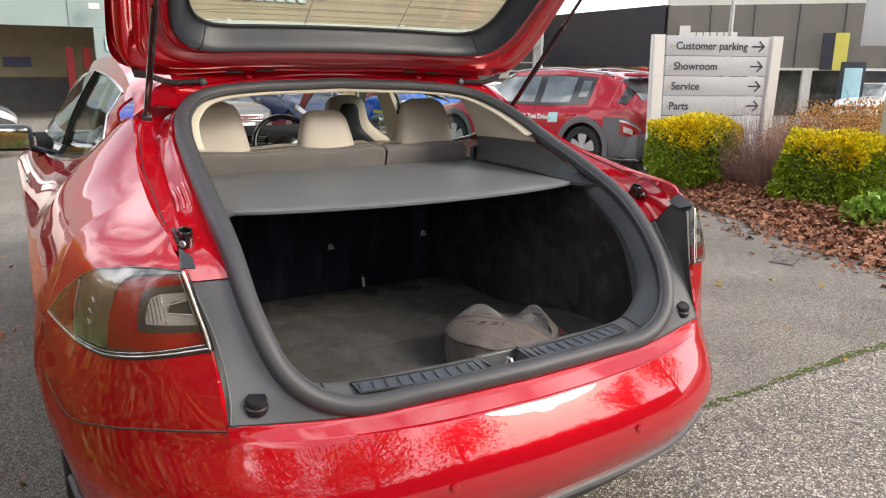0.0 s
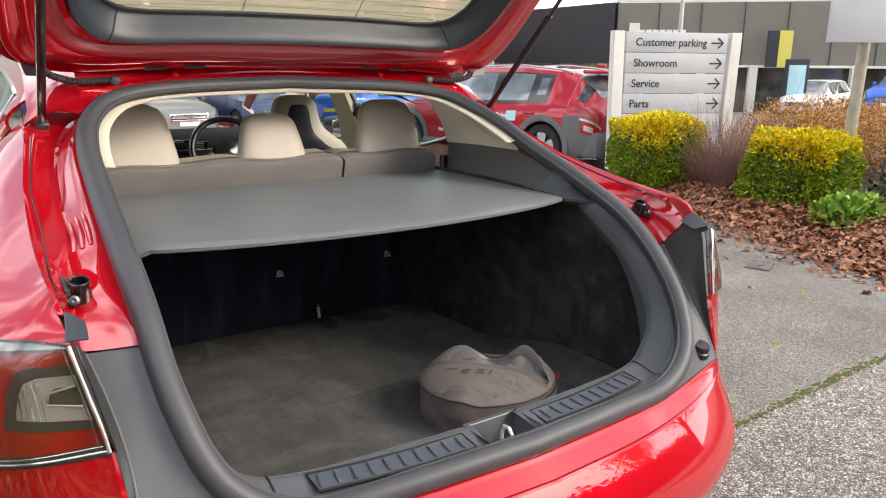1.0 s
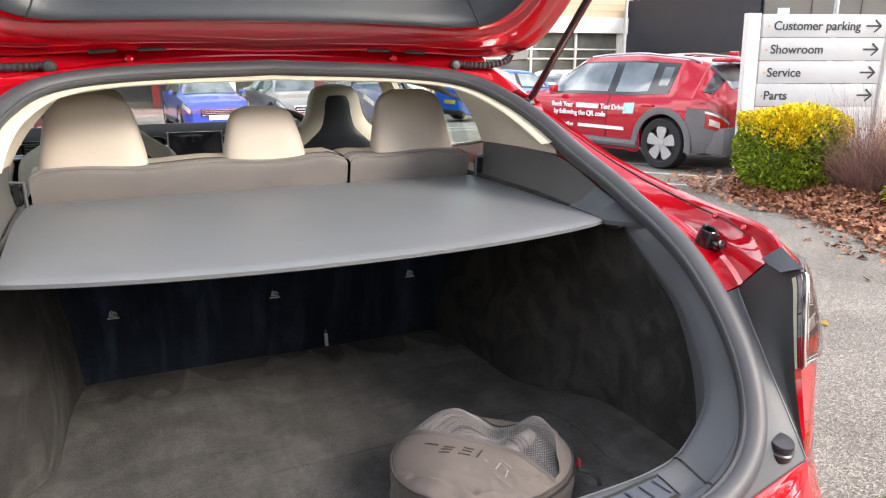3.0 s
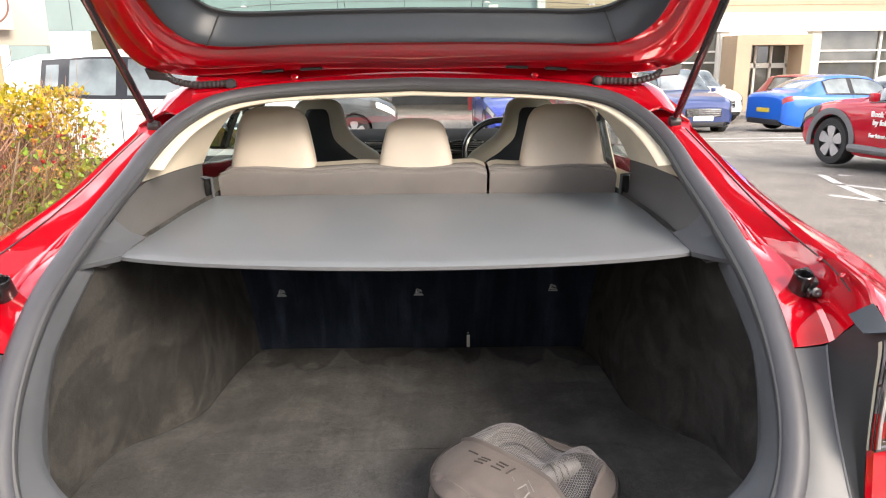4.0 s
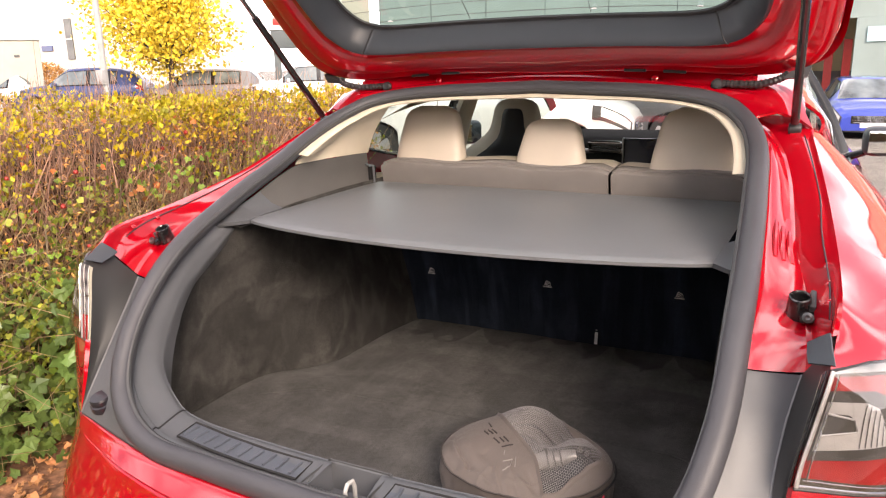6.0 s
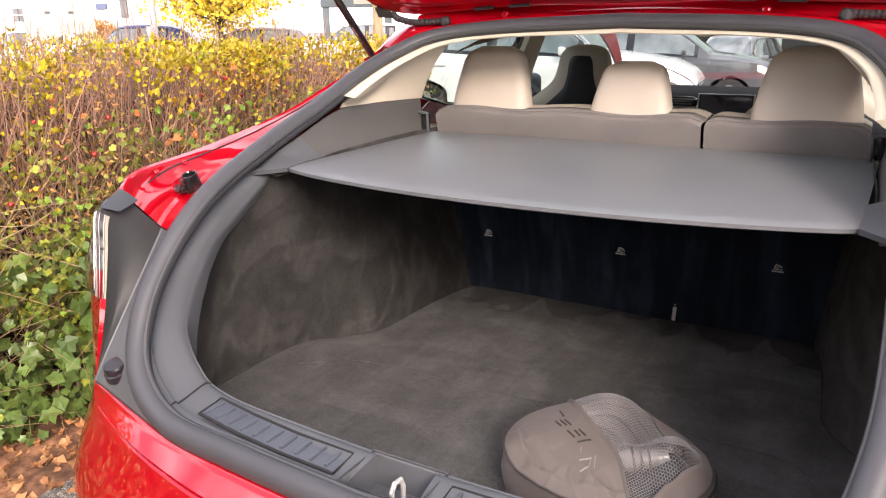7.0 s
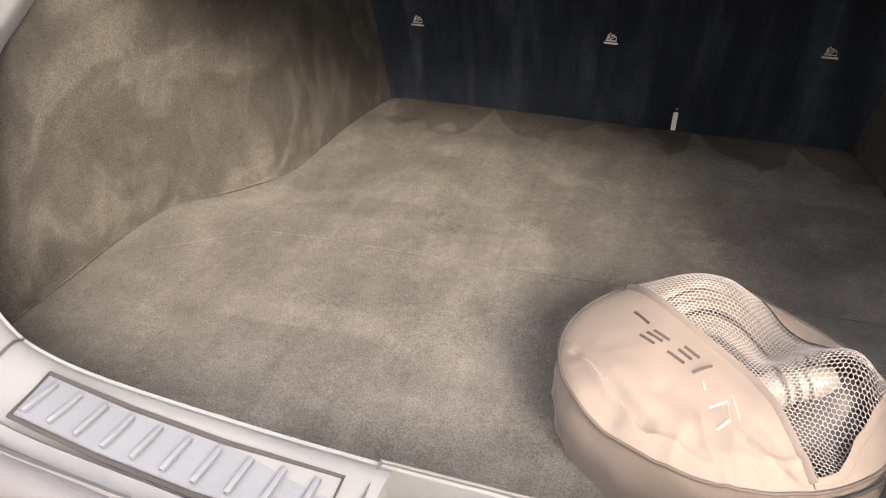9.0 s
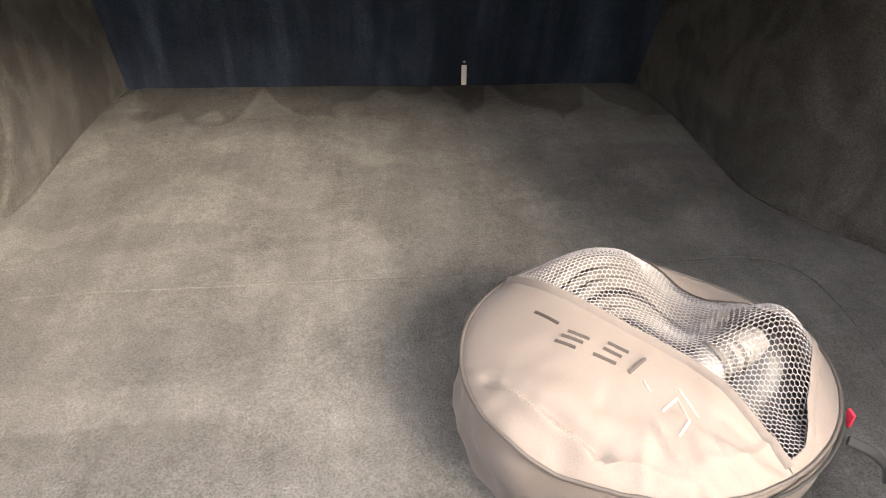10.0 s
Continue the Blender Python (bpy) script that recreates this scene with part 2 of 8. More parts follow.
def chips(name, dark, light, scale, relief=0.6):
    """Rolled stone chips in tar: each chip its own grey, dark gaps, worn patches."""
    m = bpy.data.materials.new(name)
    m.use_nodes = True
    n, l = m.node_tree.nodes, m.node_tree.links
    b = n["Principled BSDF"]
    b.inputs["Roughness"].default_value, b.inputs["Specular IOR Level"].default_value = 0.85, 0.3
    co, vo, ed, big = n.new("ShaderNodeTexCoord"), n.new("ShaderNodeTexVoronoi"), n.new("ShaderNodeTexVoronoi"), n.new("ShaderNodeTexNoise")
    ed.feature = "DISTANCE_TO_EDGE"
    vo.inputs["Scale"].default_value = ed.inputs["Scale"].default_value = scale
    big.inputs["Scale"].default_value, big.inputs["Detail"].default_value = 1.4, 7
    for t in (vo, ed, big):
        l.new(co.outputs["Object"], t.inputs["Vector"])
    sep = n.new("ShaderNodeSeparateColor")
    l.new(vo.outputs["Color"], sep.inputs["Color"])
    sq = n.new("ShaderNodeMath")
    sq.operation = "POWER"
    sq.inputs[1].default_value = 1.3
    l.new(sep.outputs["Red"], sq.inputs[0])
    mix = n.new("ShaderNodeMix")
    mix.data_type = "RGBA"
    mix.inputs["A"].default_value, mix.inputs["B"].default_value = (*dark, 1), (*light, 1)
    l.new(sq.outputs["Value"], mix.inputs["Factor"])
    gap, wear = n.new("ShaderNodeMapRange"), n.new("ShaderNodeMapRange")
    gap.inputs["From Min"].default_value, gap.inputs["From Max"].default_value = 0.02, 0.22
    gap.inputs["To Min"].default_value, gap.inputs["To Max"].default_value = 0.22, 1.05
    wear.inputs["From Min"].default_value, wear.inputs["From Max"].default_value = 0.3, 0.7
    wear.inputs["To Min"].default_value, wear.inputs["To Max"].default_value = 0.78, 1.15
    l.new(ed.outputs["Distance"], gap.inputs["Value"])
    l.new(big.outputs["Fac"], wear.inputs["Value"])
    out = mix.outputs["Result"]
    for f in (gap, wear):
        mu = n.new("ShaderNodeMix")
        mu.data_type, mu.blend_type = "RGBA", "MULTIPLY"
        mu.inputs["Factor"].default_value = 1
        l.new(out, mu.inputs["A"])
        l.new(f.outputs["Result"], mu.inputs["B"])
        out = mu.outputs["Result"]
    l.new(out, b.inputs["Base Color"])
    bp = n.new("ShaderNodeBump")
    bp.inputs["Strength"].default_value, bp.inputs["Distance"].default_value = relief, 0.005
    l.new(gap.outputs["Result"], bp.inputs["Height"])
    l.new(bp.outputs["Normal"], b.inputs["Normal"])
    return m


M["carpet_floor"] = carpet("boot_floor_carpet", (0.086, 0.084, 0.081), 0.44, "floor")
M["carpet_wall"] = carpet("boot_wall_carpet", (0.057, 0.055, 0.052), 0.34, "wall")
# walls darker than the floor; seat back's dark blue stands in for boot shade
M["carpet_seat"] = carpet("shaded_seat_back_carpet", (0.028, 0.038, 0.058), 0.36, "seat")
M["plastic_mid"] = mat("charcoal_trim", (0.095, 0.092, 0.090), 0.7, 0, 0.05, 12, 0.15, 900)
M["plastic_blue"] = mat("blue_black_trim", (0.040, 0.047, 0.058), 0.36, 0, 0.05, 10, 0.08, 1200)
M["shell"] = mat("dark_seat_shell", (0.012, 0.015, 0.022), 0.4, 0, 0.1, 10)
M["mirror"] = mat("mirror_silver", (0.85, 0.87, 0.86), 0.02, 1.0, 0.0, 5)
M["bag"] = mat("taupe_nylon", (0.138, 0.118, 0.108), 0.60, 0, 0.05, 9, 0.22, 1100, sheen=0.10, fine=0.10, spec=0.2)
M["bag_dark"] = mat("dark_taupe_piping", (0.055, 0.047, 0.044), 0.7, 0, 0.1, 30)
M["mesh"] = mat("grey_net", (0.21, 0.20, 0.205), 0.36, 0, 0.1, 30)
M["cable"] = mat("pale_cable", (0.085, 0.078, 0.072), 0.5, 0, 0.1, 20)
M["thread"] = mat("brown_thread", (0.030, 0.024, 0.022), 0.8, 0, 0.1, 50)
M["tab"] = mat("red_tab", (0.6, 0.03, 0.07), 0.6, 0, 0.1, 20)
M["asphalt"] = chips("worn_tarmac", (0.20, 0.184, 0.162), (0.57, 0.525, 0.465), 170)
M["aggregate"] = chips("stone_chip_tarmac", (0.235, 0.212, 0.188), (0.74, 0.685, 0.61), 95, 0.8)
M["moss"] = mat("moss", (0.10, 0.13, 0.03), 0.95, 0, 0.2, 20)
M["steel_dull"] = mat("worn_iron", (0.22, 0.21, 0.20), 0.6, 0.5, 0.2, 20, 0.3, 150)
M["road_paint"] = mat("worn_white_road_paint", (0.62, 0.61, 0.58), 0.8, 0, 0.16, 6, 0.4, 90, fine=0.2)
M["kerb"] = mat("kerb_concrete", (0.27, 0.235, 0.195), 0.9, 0, 0.2, 4, 0.6, 80, fine=0.2)
M["verge"] = mat("reddish_leaf_mould", (0.34, 0.165, 0.090), 0.95, 0, 0.35, 7, 1.0, 40, fine=0.5)
M["soil"] = mat("leafy_soil", (0.075, 0.048, 0.032), 0.95, 0, 0.25, 6, 1.0, 40, fine=0.4)
leafy = dict(rough=0.55, vary=0.15, scale=3, per_island=0.45, spec=0.35)
M["leaf_gold"] = mat("golden_leaf", (0.78, 0.55, 0.008), color2=(0.62, 0.55, 0.012), **leafy)
M["leaf_green"] = mat("green_leaf", (0.15, 0.24, 0.010), color2=(0.26, 0.34, 0.012), **leafy)
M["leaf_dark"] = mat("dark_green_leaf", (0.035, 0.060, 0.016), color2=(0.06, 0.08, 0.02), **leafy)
M["leaf_lime"] = mat("lime_leaf", (0.16, 0.30, 0.03), color2=(0.24, 0.34, 0.05), **leafy)
M["leaf_red"] = mat("dull_red_leaf", (0.14, 0.055, 0.04), color2=(0.10, 0.06, 0.03), **leafy)
M["leaf_brown"] = mat("dry_brown_leaf", (0.42, 0.19, 0.065), color2=(0.52, 0.30, 0.08), **leafy)
M["leaf_mix"] = mat("olive_leaf", (0.15, 0.22, 0.025), color2=(0.30, 0.29, 0.04), **leafy)
M["leaf_ivy"] = mat("ivy_leaf", (0.070, 0.150, 0.038), color2=(0.16, 0.22, 0.050), rough=0.4, vary=0.15, scale=3, per_island=0.4, spec=0.5)
# tree crowns: sky light coming through the leaves is put into this yellow
M["leaf_backlit"] = mat("backlit_yellow_leaf", (0.85, 0.62, 0.05), color2=(0.70, 0.55, 0.06), **leafy)
M["leaf_yellow"] = mat("yellow_leaf", (0.46, 0.25, 0.020), color2=(0.40, 0.29, 0.03), **leafy)
M["leaf_tip"] = mat("yellow_green_leaf", (0.46, 0.33, 0.012), color2=(0.33, 0.33, 0.022), **leafy)
M["leaf_russet"] = mat("russet_leaf", (0.50, 0.13, 0.04), color2=(0.40, 0.18, 0.05), **leafy)
M["leaf_litter"] = mat("orange_brown_litter", (0.34, 0.135, 0.050), color2=(0.44, 0.24, 0.11), **leafy)
M["leaf_fall"] = mat("fallen_leaf", (0.23, 0.085, 0.042), color2=(0.38, 0.19, 0.11), **leafy)
M["bark"] = mat("bark", (0.10, 0.075, 0.055), 0.9, 0, 0.2, 20, 0.5, 80)
M["twig"] = mat("brown_twig", (0.40, 0.235, 0.165), 0.85, 0, 0.25, 3, per_island=0.4)
M["twig_pale"] = mat("straw_twig", (0.42, 0.30, 0.16), 0.85, 0, 0.2, 3, per_island=0.4)
M["twig_grey"] = mat("grey_brown_stem", (0.30, 0.24, 0.16), 0.9, 0, 0.2, 12, 0.4, 90, per_island=0.25)
M["twig_red"] = mat("reddish_twig", (0.30, 0.17, 0.14), 0.85, 0, 0.2, 3, per_island=0.3)
M["berry"] = mat("red_hip", (0.45, 0.03, 0.02), 0.35, 0, 0.2, 20)
# solid hedge cores: the shade between twigs is put into this brown
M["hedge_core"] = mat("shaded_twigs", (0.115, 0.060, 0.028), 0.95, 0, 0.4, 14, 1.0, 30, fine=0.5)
# opaque car windows: sky reflection and view through are put into the pale colour
M["car_glass"] = mat("sky_tinted_car_glass", (0.22, 0.265, 0.275), 0.04, 0, 0.45, 1.5, coat=1.0, spec=1.0)
M["clad"] = mat("grey_cladding", (0.13, 0.13, 0.135), 0.6, 0, 0.06, 10, 0.1, 300)
M["rim_dark"] = mat("dark_rim", (0.05, 0.05, 0.052), 0.5, 0.5, 0.1, 20)
for key, col in (("paint_blue", (0.03, 0.06, 0.42)), ("paint_grey", (0.06, 0.065, 0.07)), ("paint_silver", (0.19, 0.186, 0.186)), ("paint_blue_dark", (0.03, 0.05, 0.16)), ("paint_white", (0.80, 0.80, 0.79)), ("paint_blue_bright", (0.01, 0.13, 0.62)), ("paint_red", (0.30, 0.02, 0.03))):
    M[key] = mat(key, col, 0.3, 0.1, 0.03, 3, coat=1.0)
M["plate_yellow"] = mat("yellow_plate", (0.65, 0.50, 0.06), 0.5, 0, 0.04, 10)
M["sticker"] = mat("pale_blue_sticker", (0.45, 0.72, 0.75), 0.5, 0, 0.06, 20)
M["sign_grey"] = mat("pale_grey_sign_panel", (0.48, 0.50, 0.52), 0.5, 0, 0.05, 4, 0.05, 60)
M["sign_white"] = mat("off_white_sign_metal", (0.70, 0.69, 0.66), 0.5, 0, 0.05, 5)
M["sign_text"] = mat("dark_sign_letters", (0.035, 0.04, 0.05), 0.6, 0, 0.05, 20)
M["sign_dot"] = mat("orange_dot", (0.55, 0.36, 0.14), 0.6, 0, 0.05, 20)
M["sign_ring"] = mat("brown_sign_ring", (0.25, 0.12, 0.09), 0.6, 0, 0.05, 20)
M["pole"] = mat("weathered_pole", (0.44, 0.41, 0.33), 0.8, 0, 0.2, 9, 0.3, 60)
M["pole_wood"] = mat("pale_timber", (0.48, 0.35, 0.20), 0.8, 0, 0.15, 8, 0.3, 60)
M["board_beige"] = mat("beige_board", (0.48, 0.46, 0.40), 0.7, 0, 0.06, 2)
M["post_grey"] = mat("galvanised_post", (0.45, 0.45, 0.44), 0.5, 0.4, 0.1, 6)
M["tan"] = mat("tan_cladding", (0.46, 0.345, 0.235), 0.6, 0, 0.08, 0.8)
M["tan_dark"] = mat("tan_joint", (0.22, 0.15, 0.08), 0.8, 0, 0.05, 2)
M["white_wall"] = mat("white_render", (0.68, 0.66, 0.60), 0.7, 0, 0.04, 1.5)
M["shop_glass"] = mat("dark_shop_glass", (0.14, 0.14, 0.12), 0.06, 0, 0.35, 0.9, coat=0.5)
M["shop_warm"] = mat("warm_shop_window", (0.32, 0.22, 0.10), 0.1, 0, 0.4, 1.2, coat=0.5)
M["teal_clad"] = mat("grey_green_cladding", (0.25, 0.32, 0.31), 0.6, 0, 0.06, 0.7)
M["teal_dark"] = mat("dark_grey_green", (0.09, 0.11, 0.115), 0.6, 0, 0.05, 2)
M["bay_wall"] = mat("cream_bay_wall", (0.50, 0.43, 0.27), 0.8, 0, 0.08, 1.5)
M["bay_grey"] = mat("grey_bay", (0.14, 0.14, 0.14), 0.8, 0, 0.1, 2)
M["lift_red"] = mat("lift_red", (0.42, 0.03, 0.025), 0.5, 0, 0.1, 6)
M["sign_blue"] = mat("pale_blue_sign", (0.42, 0.66, 0.72), 0.5, 0, 0.06, 3)
M["navy"] = mat("navy_cladding", (0.022, 0.025, 0.036), 0.5, 0, 0.1, 2)
M["clad_grey"] = mat("taupe_cladding", (0.17, 0.155, 0.13), 0.6, 0, 0.07, 1)
M["yellow"] = mat("yellow_sign", (0.62, 0.55, 0.10), 0.5, 0, 0.04, 4)
M["lamp_smoke"] = mat("smoked_lamp_housing_outer", (0.10, 0.085, 0.06), 0.2, 0.3, 0.2, 25)
M["lamp_silver"] = mat("silvered_lamp_bowl", (0.50, 0.48, 0.44), 0.16, 0.9, 0.15, 30)
M["seal"] = mat("soft_seal_rubber", (0.062, 0.063, 0.072), 0.50, 0, 0.08, 9, 0.12, 500, spec=0.5)
M["tread"] = mat("blue_grey_tread", (0.080, 0.090, 0.110), 0.38, 0, 0.06, 14, 0.10, 700)
M["knob"] = mat("smooth_black_rubber", (0.018, 0.016, 0.021), 0.30, 0, 0.08, 20)
M["hoop"] = mat("bright_plated_steel", (0.70, 0.69, 0.66), 0.25, 0.35, 0.06, 40)
M["lamp_cream"] = mat("pale_lamp_edge", (0.46, 0.43, 0.34), 0.35, 0, 0.08, 30)
M["dash"] = mat("matt_black_dash", (0.022, 0.021, 0.021), 0.95, 0, 0.08, 12, 0.15, 700, spec=0.1)
M["plug"] = mat("pale_plug", (0.24, 0.23, 0.22), 0.20, 0, 0.15, 60)
M["pale_print"] = mat("pale_worn_print", (0.24, 0.222, 0.205), 0.7, 0, 0.1, 40)
M["lamp_side"] = mat("clear_lamp_side", (0.34, 0.31, 0.31), 0.38, 0.35, 0.45, 45)


# ---------------------------------------------------------------- mesh helpers
def part(name, bm, material, parent=None, label="", smooth=True, recalc=True):
    """Links a bmesh as one mesh object under a thing or a part."""
    if recalc:
        bmesh.ops.recalc_face_normals(bm, faces=bm.faces)
    me = bpy.data.meshes.new(name)
    bm.to_mesh(me)
    bm.free()
    for m in (material if isinstance(material, (list, tuple)) else [material]):
        me.materials.append(m)
    if smooth:
        for p in me.polygons:
            p.use_smooth = True
        me.set_sharp_from_angle(angle=radians(29))
    ob = new(name, me)
    if parent is not None:
        ob.parent = parent
        ob.matrix_parent_inverse = Matrix.Identity(4)
    if label:
        ob["label"] = label
    return ob


def thing(name, at, label, category, group="", kind="", rz=0.0):
    ob = new(name)
    ob.empty_display_size = 0.2
    ob.matrix_world = pose(*at, 0, 0, rz)
    return tagged(ob, label, category, group, kind)


def cr(points, n=8, closed=False):
    """Catmull-Rom curve through the points."""
    p = [np.array(q, float) for q in points]
    k = len(p)
    out = []
    for i in range(k if closed else k - 1):
        if closed:
            a, b, c, d = p[(i - 1) % k], p[i], p[(i + 1) % k], p[(i + 2) % k]
        else:
            b, c = p[i], p[i + 1]
            a = p[i - 1] if i else 2 * b - c
            d = p[i + 2] if i + 2 < k else 2 * c - b
        for j in range(n):
            t = j / n
            out.append(0.5 * (2 * b + (c - a) * t + (2 * a - 5 * b + 4 * c - d) * t * t + (3 * b - a - 3 * c + d) * t ** 3))
    if not closed:
        out.append(p[-1])
    return np.array(out)


def mirror(points, s):
    return [(s * q[0], q[1], q[2]) for q in points]


def grid(rows, bm=None, close_u=False, close_v=False, thick=0.0):
    """A sheet over rows of points; close_v joins each row's ends. thick makes it a solid sheet."""
    bm = bm or bmesh.new()
    vs = [[bm.verts.new(q) for q in row] for row in rows]
    a, b = len(vs), len(vs[0])
    for i in range(a if close_u else a - 1):
        for j in range(b if close_v else b - 1):
            q = (vs[i][j], vs[(i + 1) % a][j], vs[(i + 1) % a][(j + 1) % b], vs[i][(j + 1) % b])
            try:
                bm.faces.new(q)
            except ValueError:
                pass
    if thick:
        bmesh.ops.recalc_face_normals(bm, faces=bm.faces)
        bmesh.ops.solidify(bm, geom=bm.faces[:], thickness=thick)
    return bm


def smooth_rows(rows, nu, nv):
    """Refines a coarse net of points in both ways."""
    fine = [cr(r, nv) for r in rows]
    cols = [cr([f[j] for f in fine], nu) for j in range(len(fine[0]))]
    return [[tuple(cols[j][i]) for j in range(len(cols))] for i in range(len(cols[0]))]


def tube(points, r, seg=10, closed=False, flat=1.0, bm=None, ends=True, radii=None):
    """A tube along points; flat squeezes it across its binormal; radii: one radius a point."""
    bm = bm or bmesh.new()
    p = [Vector(q) for q in points]
    k = len(p)
    rings, prev = [], None
    for i in range(k):
        t = (p[(i + 1) % k] - p[i - 1]) if closed else (p[min(i + 1, k - 1)] - p[max(i - 1, 0)])
        t.normalize()
        if prev is None:
            prev = t.orthogonal().normalized()
        nrm = (prev - t * prev.dot(t)).normalized()
        prev = nrm
        bi = t.cross(nrm)
        rr = radii[i] if radii else r
        rings.append([bm.verts.new(p[i] + rr * (math.cos(a) * nrm + flat * math.sin(a) * bi)) for a in [2 * math.pi * j / seg for j in range(seg)]])
    for i in range(k if closed else k - 1):
        for j in range(seg):
            bm.faces.new((rings[i][j], rings[i][(j + 1) % seg], rings[(i + 1) % k][(j + 1) % seg], rings[(i + 1) % k][j]))
    if not closed and ends:
        bm.faces.new(rings[0][::-1])
        bm.faces.new(rings[-1])
    return bm


def box(sx, sy, sz, at=(0, 0, 0), bevel=0.0, bm=None, seg=2, rot=None):
    """A bevelled block, its middle at at."""
    bm = bm or bmesh.new()
    m = Matrix.Translation(at) @ (rot or Matrix.Identity(4)) @ Matrix.Diagonal((sx, sy, sz, 1))
    made = bmesh.ops.create_cube(bm, size=1, matrix=m)["verts"]
    if bevel:
        es = {e for v in made for e in v.link_edges}
        bmesh.ops.bevel(bm, geom=list(es), offset=bevel, segments=seg, affect="EDGES", profile=0.6)
    return bm


def lathe(profile, seg=24, at=(0, 0, 0), rot=None, bm=None, caps=True):
    """Turns (radius, height) about z."""
    bm = bm or bmesh.new()
    m = Matrix.Translation(at) @ (rot or Matrix.Identity(4))
    rings = [[bm.verts.new(m @ Vector((r * math.cos(2 * math.pi * j / seg), r * math.sin(2 * math.pi * j / seg), h))) for j in range(seg)] for r, h in profile]
    for a, b in zip(rings, rings[1:]):
        for j in range(seg):
            bm.faces.new((a[j], a[(j + 1) % seg], b[(j + 1) % seg], b[j]))
    for ring, (r, h) in ((rings[0], profile[0]), (rings[-1], profile[-1])):
        if r > 1e-4 and caps:
            bm.faces.new(ring)
    return bm


def prism(outline, depth, m=None, bevel=0.0):
    """A flat outline (x, y) raised by depth along z, placed by m."""
    bm = bmesh.new()
    vs = [bm.verts.new((x, y, 0)) for x, y in outline]
    f = bm.faces.new(vs)
    up = bmesh.ops.extrude_face_region(bm, geom=[f])["geom"]
    bmesh.ops.translate(bm, vec=(0, 0, depth), verts=[v for v in up if isinstance(v, bmesh.types.BMVert)])
    if bevel:
        bmesh.ops.bevel(bm, geom=[e for e in bm.edges if all(abs(v.co.z - depth) < 1e-6 for v in e.verts)], offset=bevel, segments=2, affect="EDGES")
    if m:
        bm.transform(m)
    return bm


def words(name, text, size, m, material, parent, depth=0.002, align="LEFT", bold=0.0):
    """Lettering as a mesh, by the built-in font."""
    cu = bpy.data.curves.new(name, "FONT")
    cu.body, cu.size, cu.extrude, cu.align_x, cu.offset = text, size, depth, align, bold
    tmp = bpy.data.objects.new(name, cu)
    scene.collection.objects.link(tmp)
    me = bpy.data.meshes.new_from_object(tmp)
    bpy.data.objects.remove(tmp)
    bpy.data.curves.remove(cu)
    me.materials.append(material)
    ob = new(name, me)
    ob.parent = parent
    ob.matrix_parent_inverse = Matrix.Identity(4)
    ob.matrix_basis = m
    return ob


# ---------------------------------------------------------------- the red hatchback
car = thing("red_hatchback", (0, 0, 0), "glossy red electric hatchback parked with its tailgate open", "car")

# half curves of the boot opening, from the middle of the sill round to the middle of the roof edge
SEAL = [(0, 0.075, 0.660), (0.25, 0.10, 0.652), (0.45, 0.128, 0.650), (0.567, 0.173, 0.716), (0.615, 0.26, 0.835), (0.626, 0.41, 0.968),
        (0.625, 0.62, 1.063), (0.617, 0.80, 1.13), (0.605, 0.94, 1.19), (0.57, 1.06, 1.242), (0.49, 1.145, 1.286), (0.318, 1.198, 1.308), (0, 1.232, 1.320)]
INNER = [(0, 0.222, 0.664), (0.21, 0.230, 0.664), (0.405, 0.248, 0.664), (0.503, 0.275, 0.682), (0.579, 0.318, 0.756), (0.602, 0.41, 0.872), (0.607, 0.50, 0.93), (0.598, 0.60, 0.998)]
GUTTER = [(0.738, 0.322, 1.0), (0.743, 0.372, 1.031), (0.742, 0.554, 1.055), (0.728, 0.80, 1.105), (0.71, 0.95, 1.158), (0.69, 1.08, 1.208), (0.672, 1.17, 1.25)]
LID = [(0, 0.080, 0.657), (0.25, 0.100, 0.650), (0.45, 0.128, 0.646), (0.60, 0.160, 0.652), (0.69, 0.18, 0.661)]


# outer skin: columns from the middle of the rear bumper round the corner to the rear wheel; rows from the bottom up.
# REAR ends with the bumper's top shelf, FLANK starts with the panel edge beside the lamp; both share the rows below the crease.
def ridge(a, b):
    """The bumper's top shelf: rows from the crease to the opening's edge."""
    return [tuple(np.array(a) * (1 - k) + np.array(b) * k) for k in (0.3, 0.55, 0.8, 1.0)] + [(b[0], b[1] + 0.016, b[2] - 0.006)]


REAR = []
for base, crease, lip in (
        (((0, 0.13, 0.24), (0, 0.02, 0.36), (0, -0.035, 0.48)), (0, 0.018, 0.612), LID[0]),
        (((0.25, 0.14, 0.24), (0.26, 0.035, 0.36), (0.26, -0.022, 0.48)), (0.25, 0.034, 0.612), LID[1]),
        (((0.45, 0.17, 0.24), (0.47, 0.065, 0.36), (0.47, 0.014, 0.48)), (0.45, 0.075, 0.612), LID[2]),
        (((0.60, 0.22, 0.24), (0.62, 0.12, 0.36), (0.625, 0.07, 0.48)), (0.60, 0.125, 0.612), LID[3]),
        (((0.70, 0.28, 0.24), (0.725, 0.18, 0.36), (0.73, 0.136, 0.48)), (0.69, 0.168, 0.612), LID[4])):
    REAR.append([*base, crease, *ridge(crease, lip)])
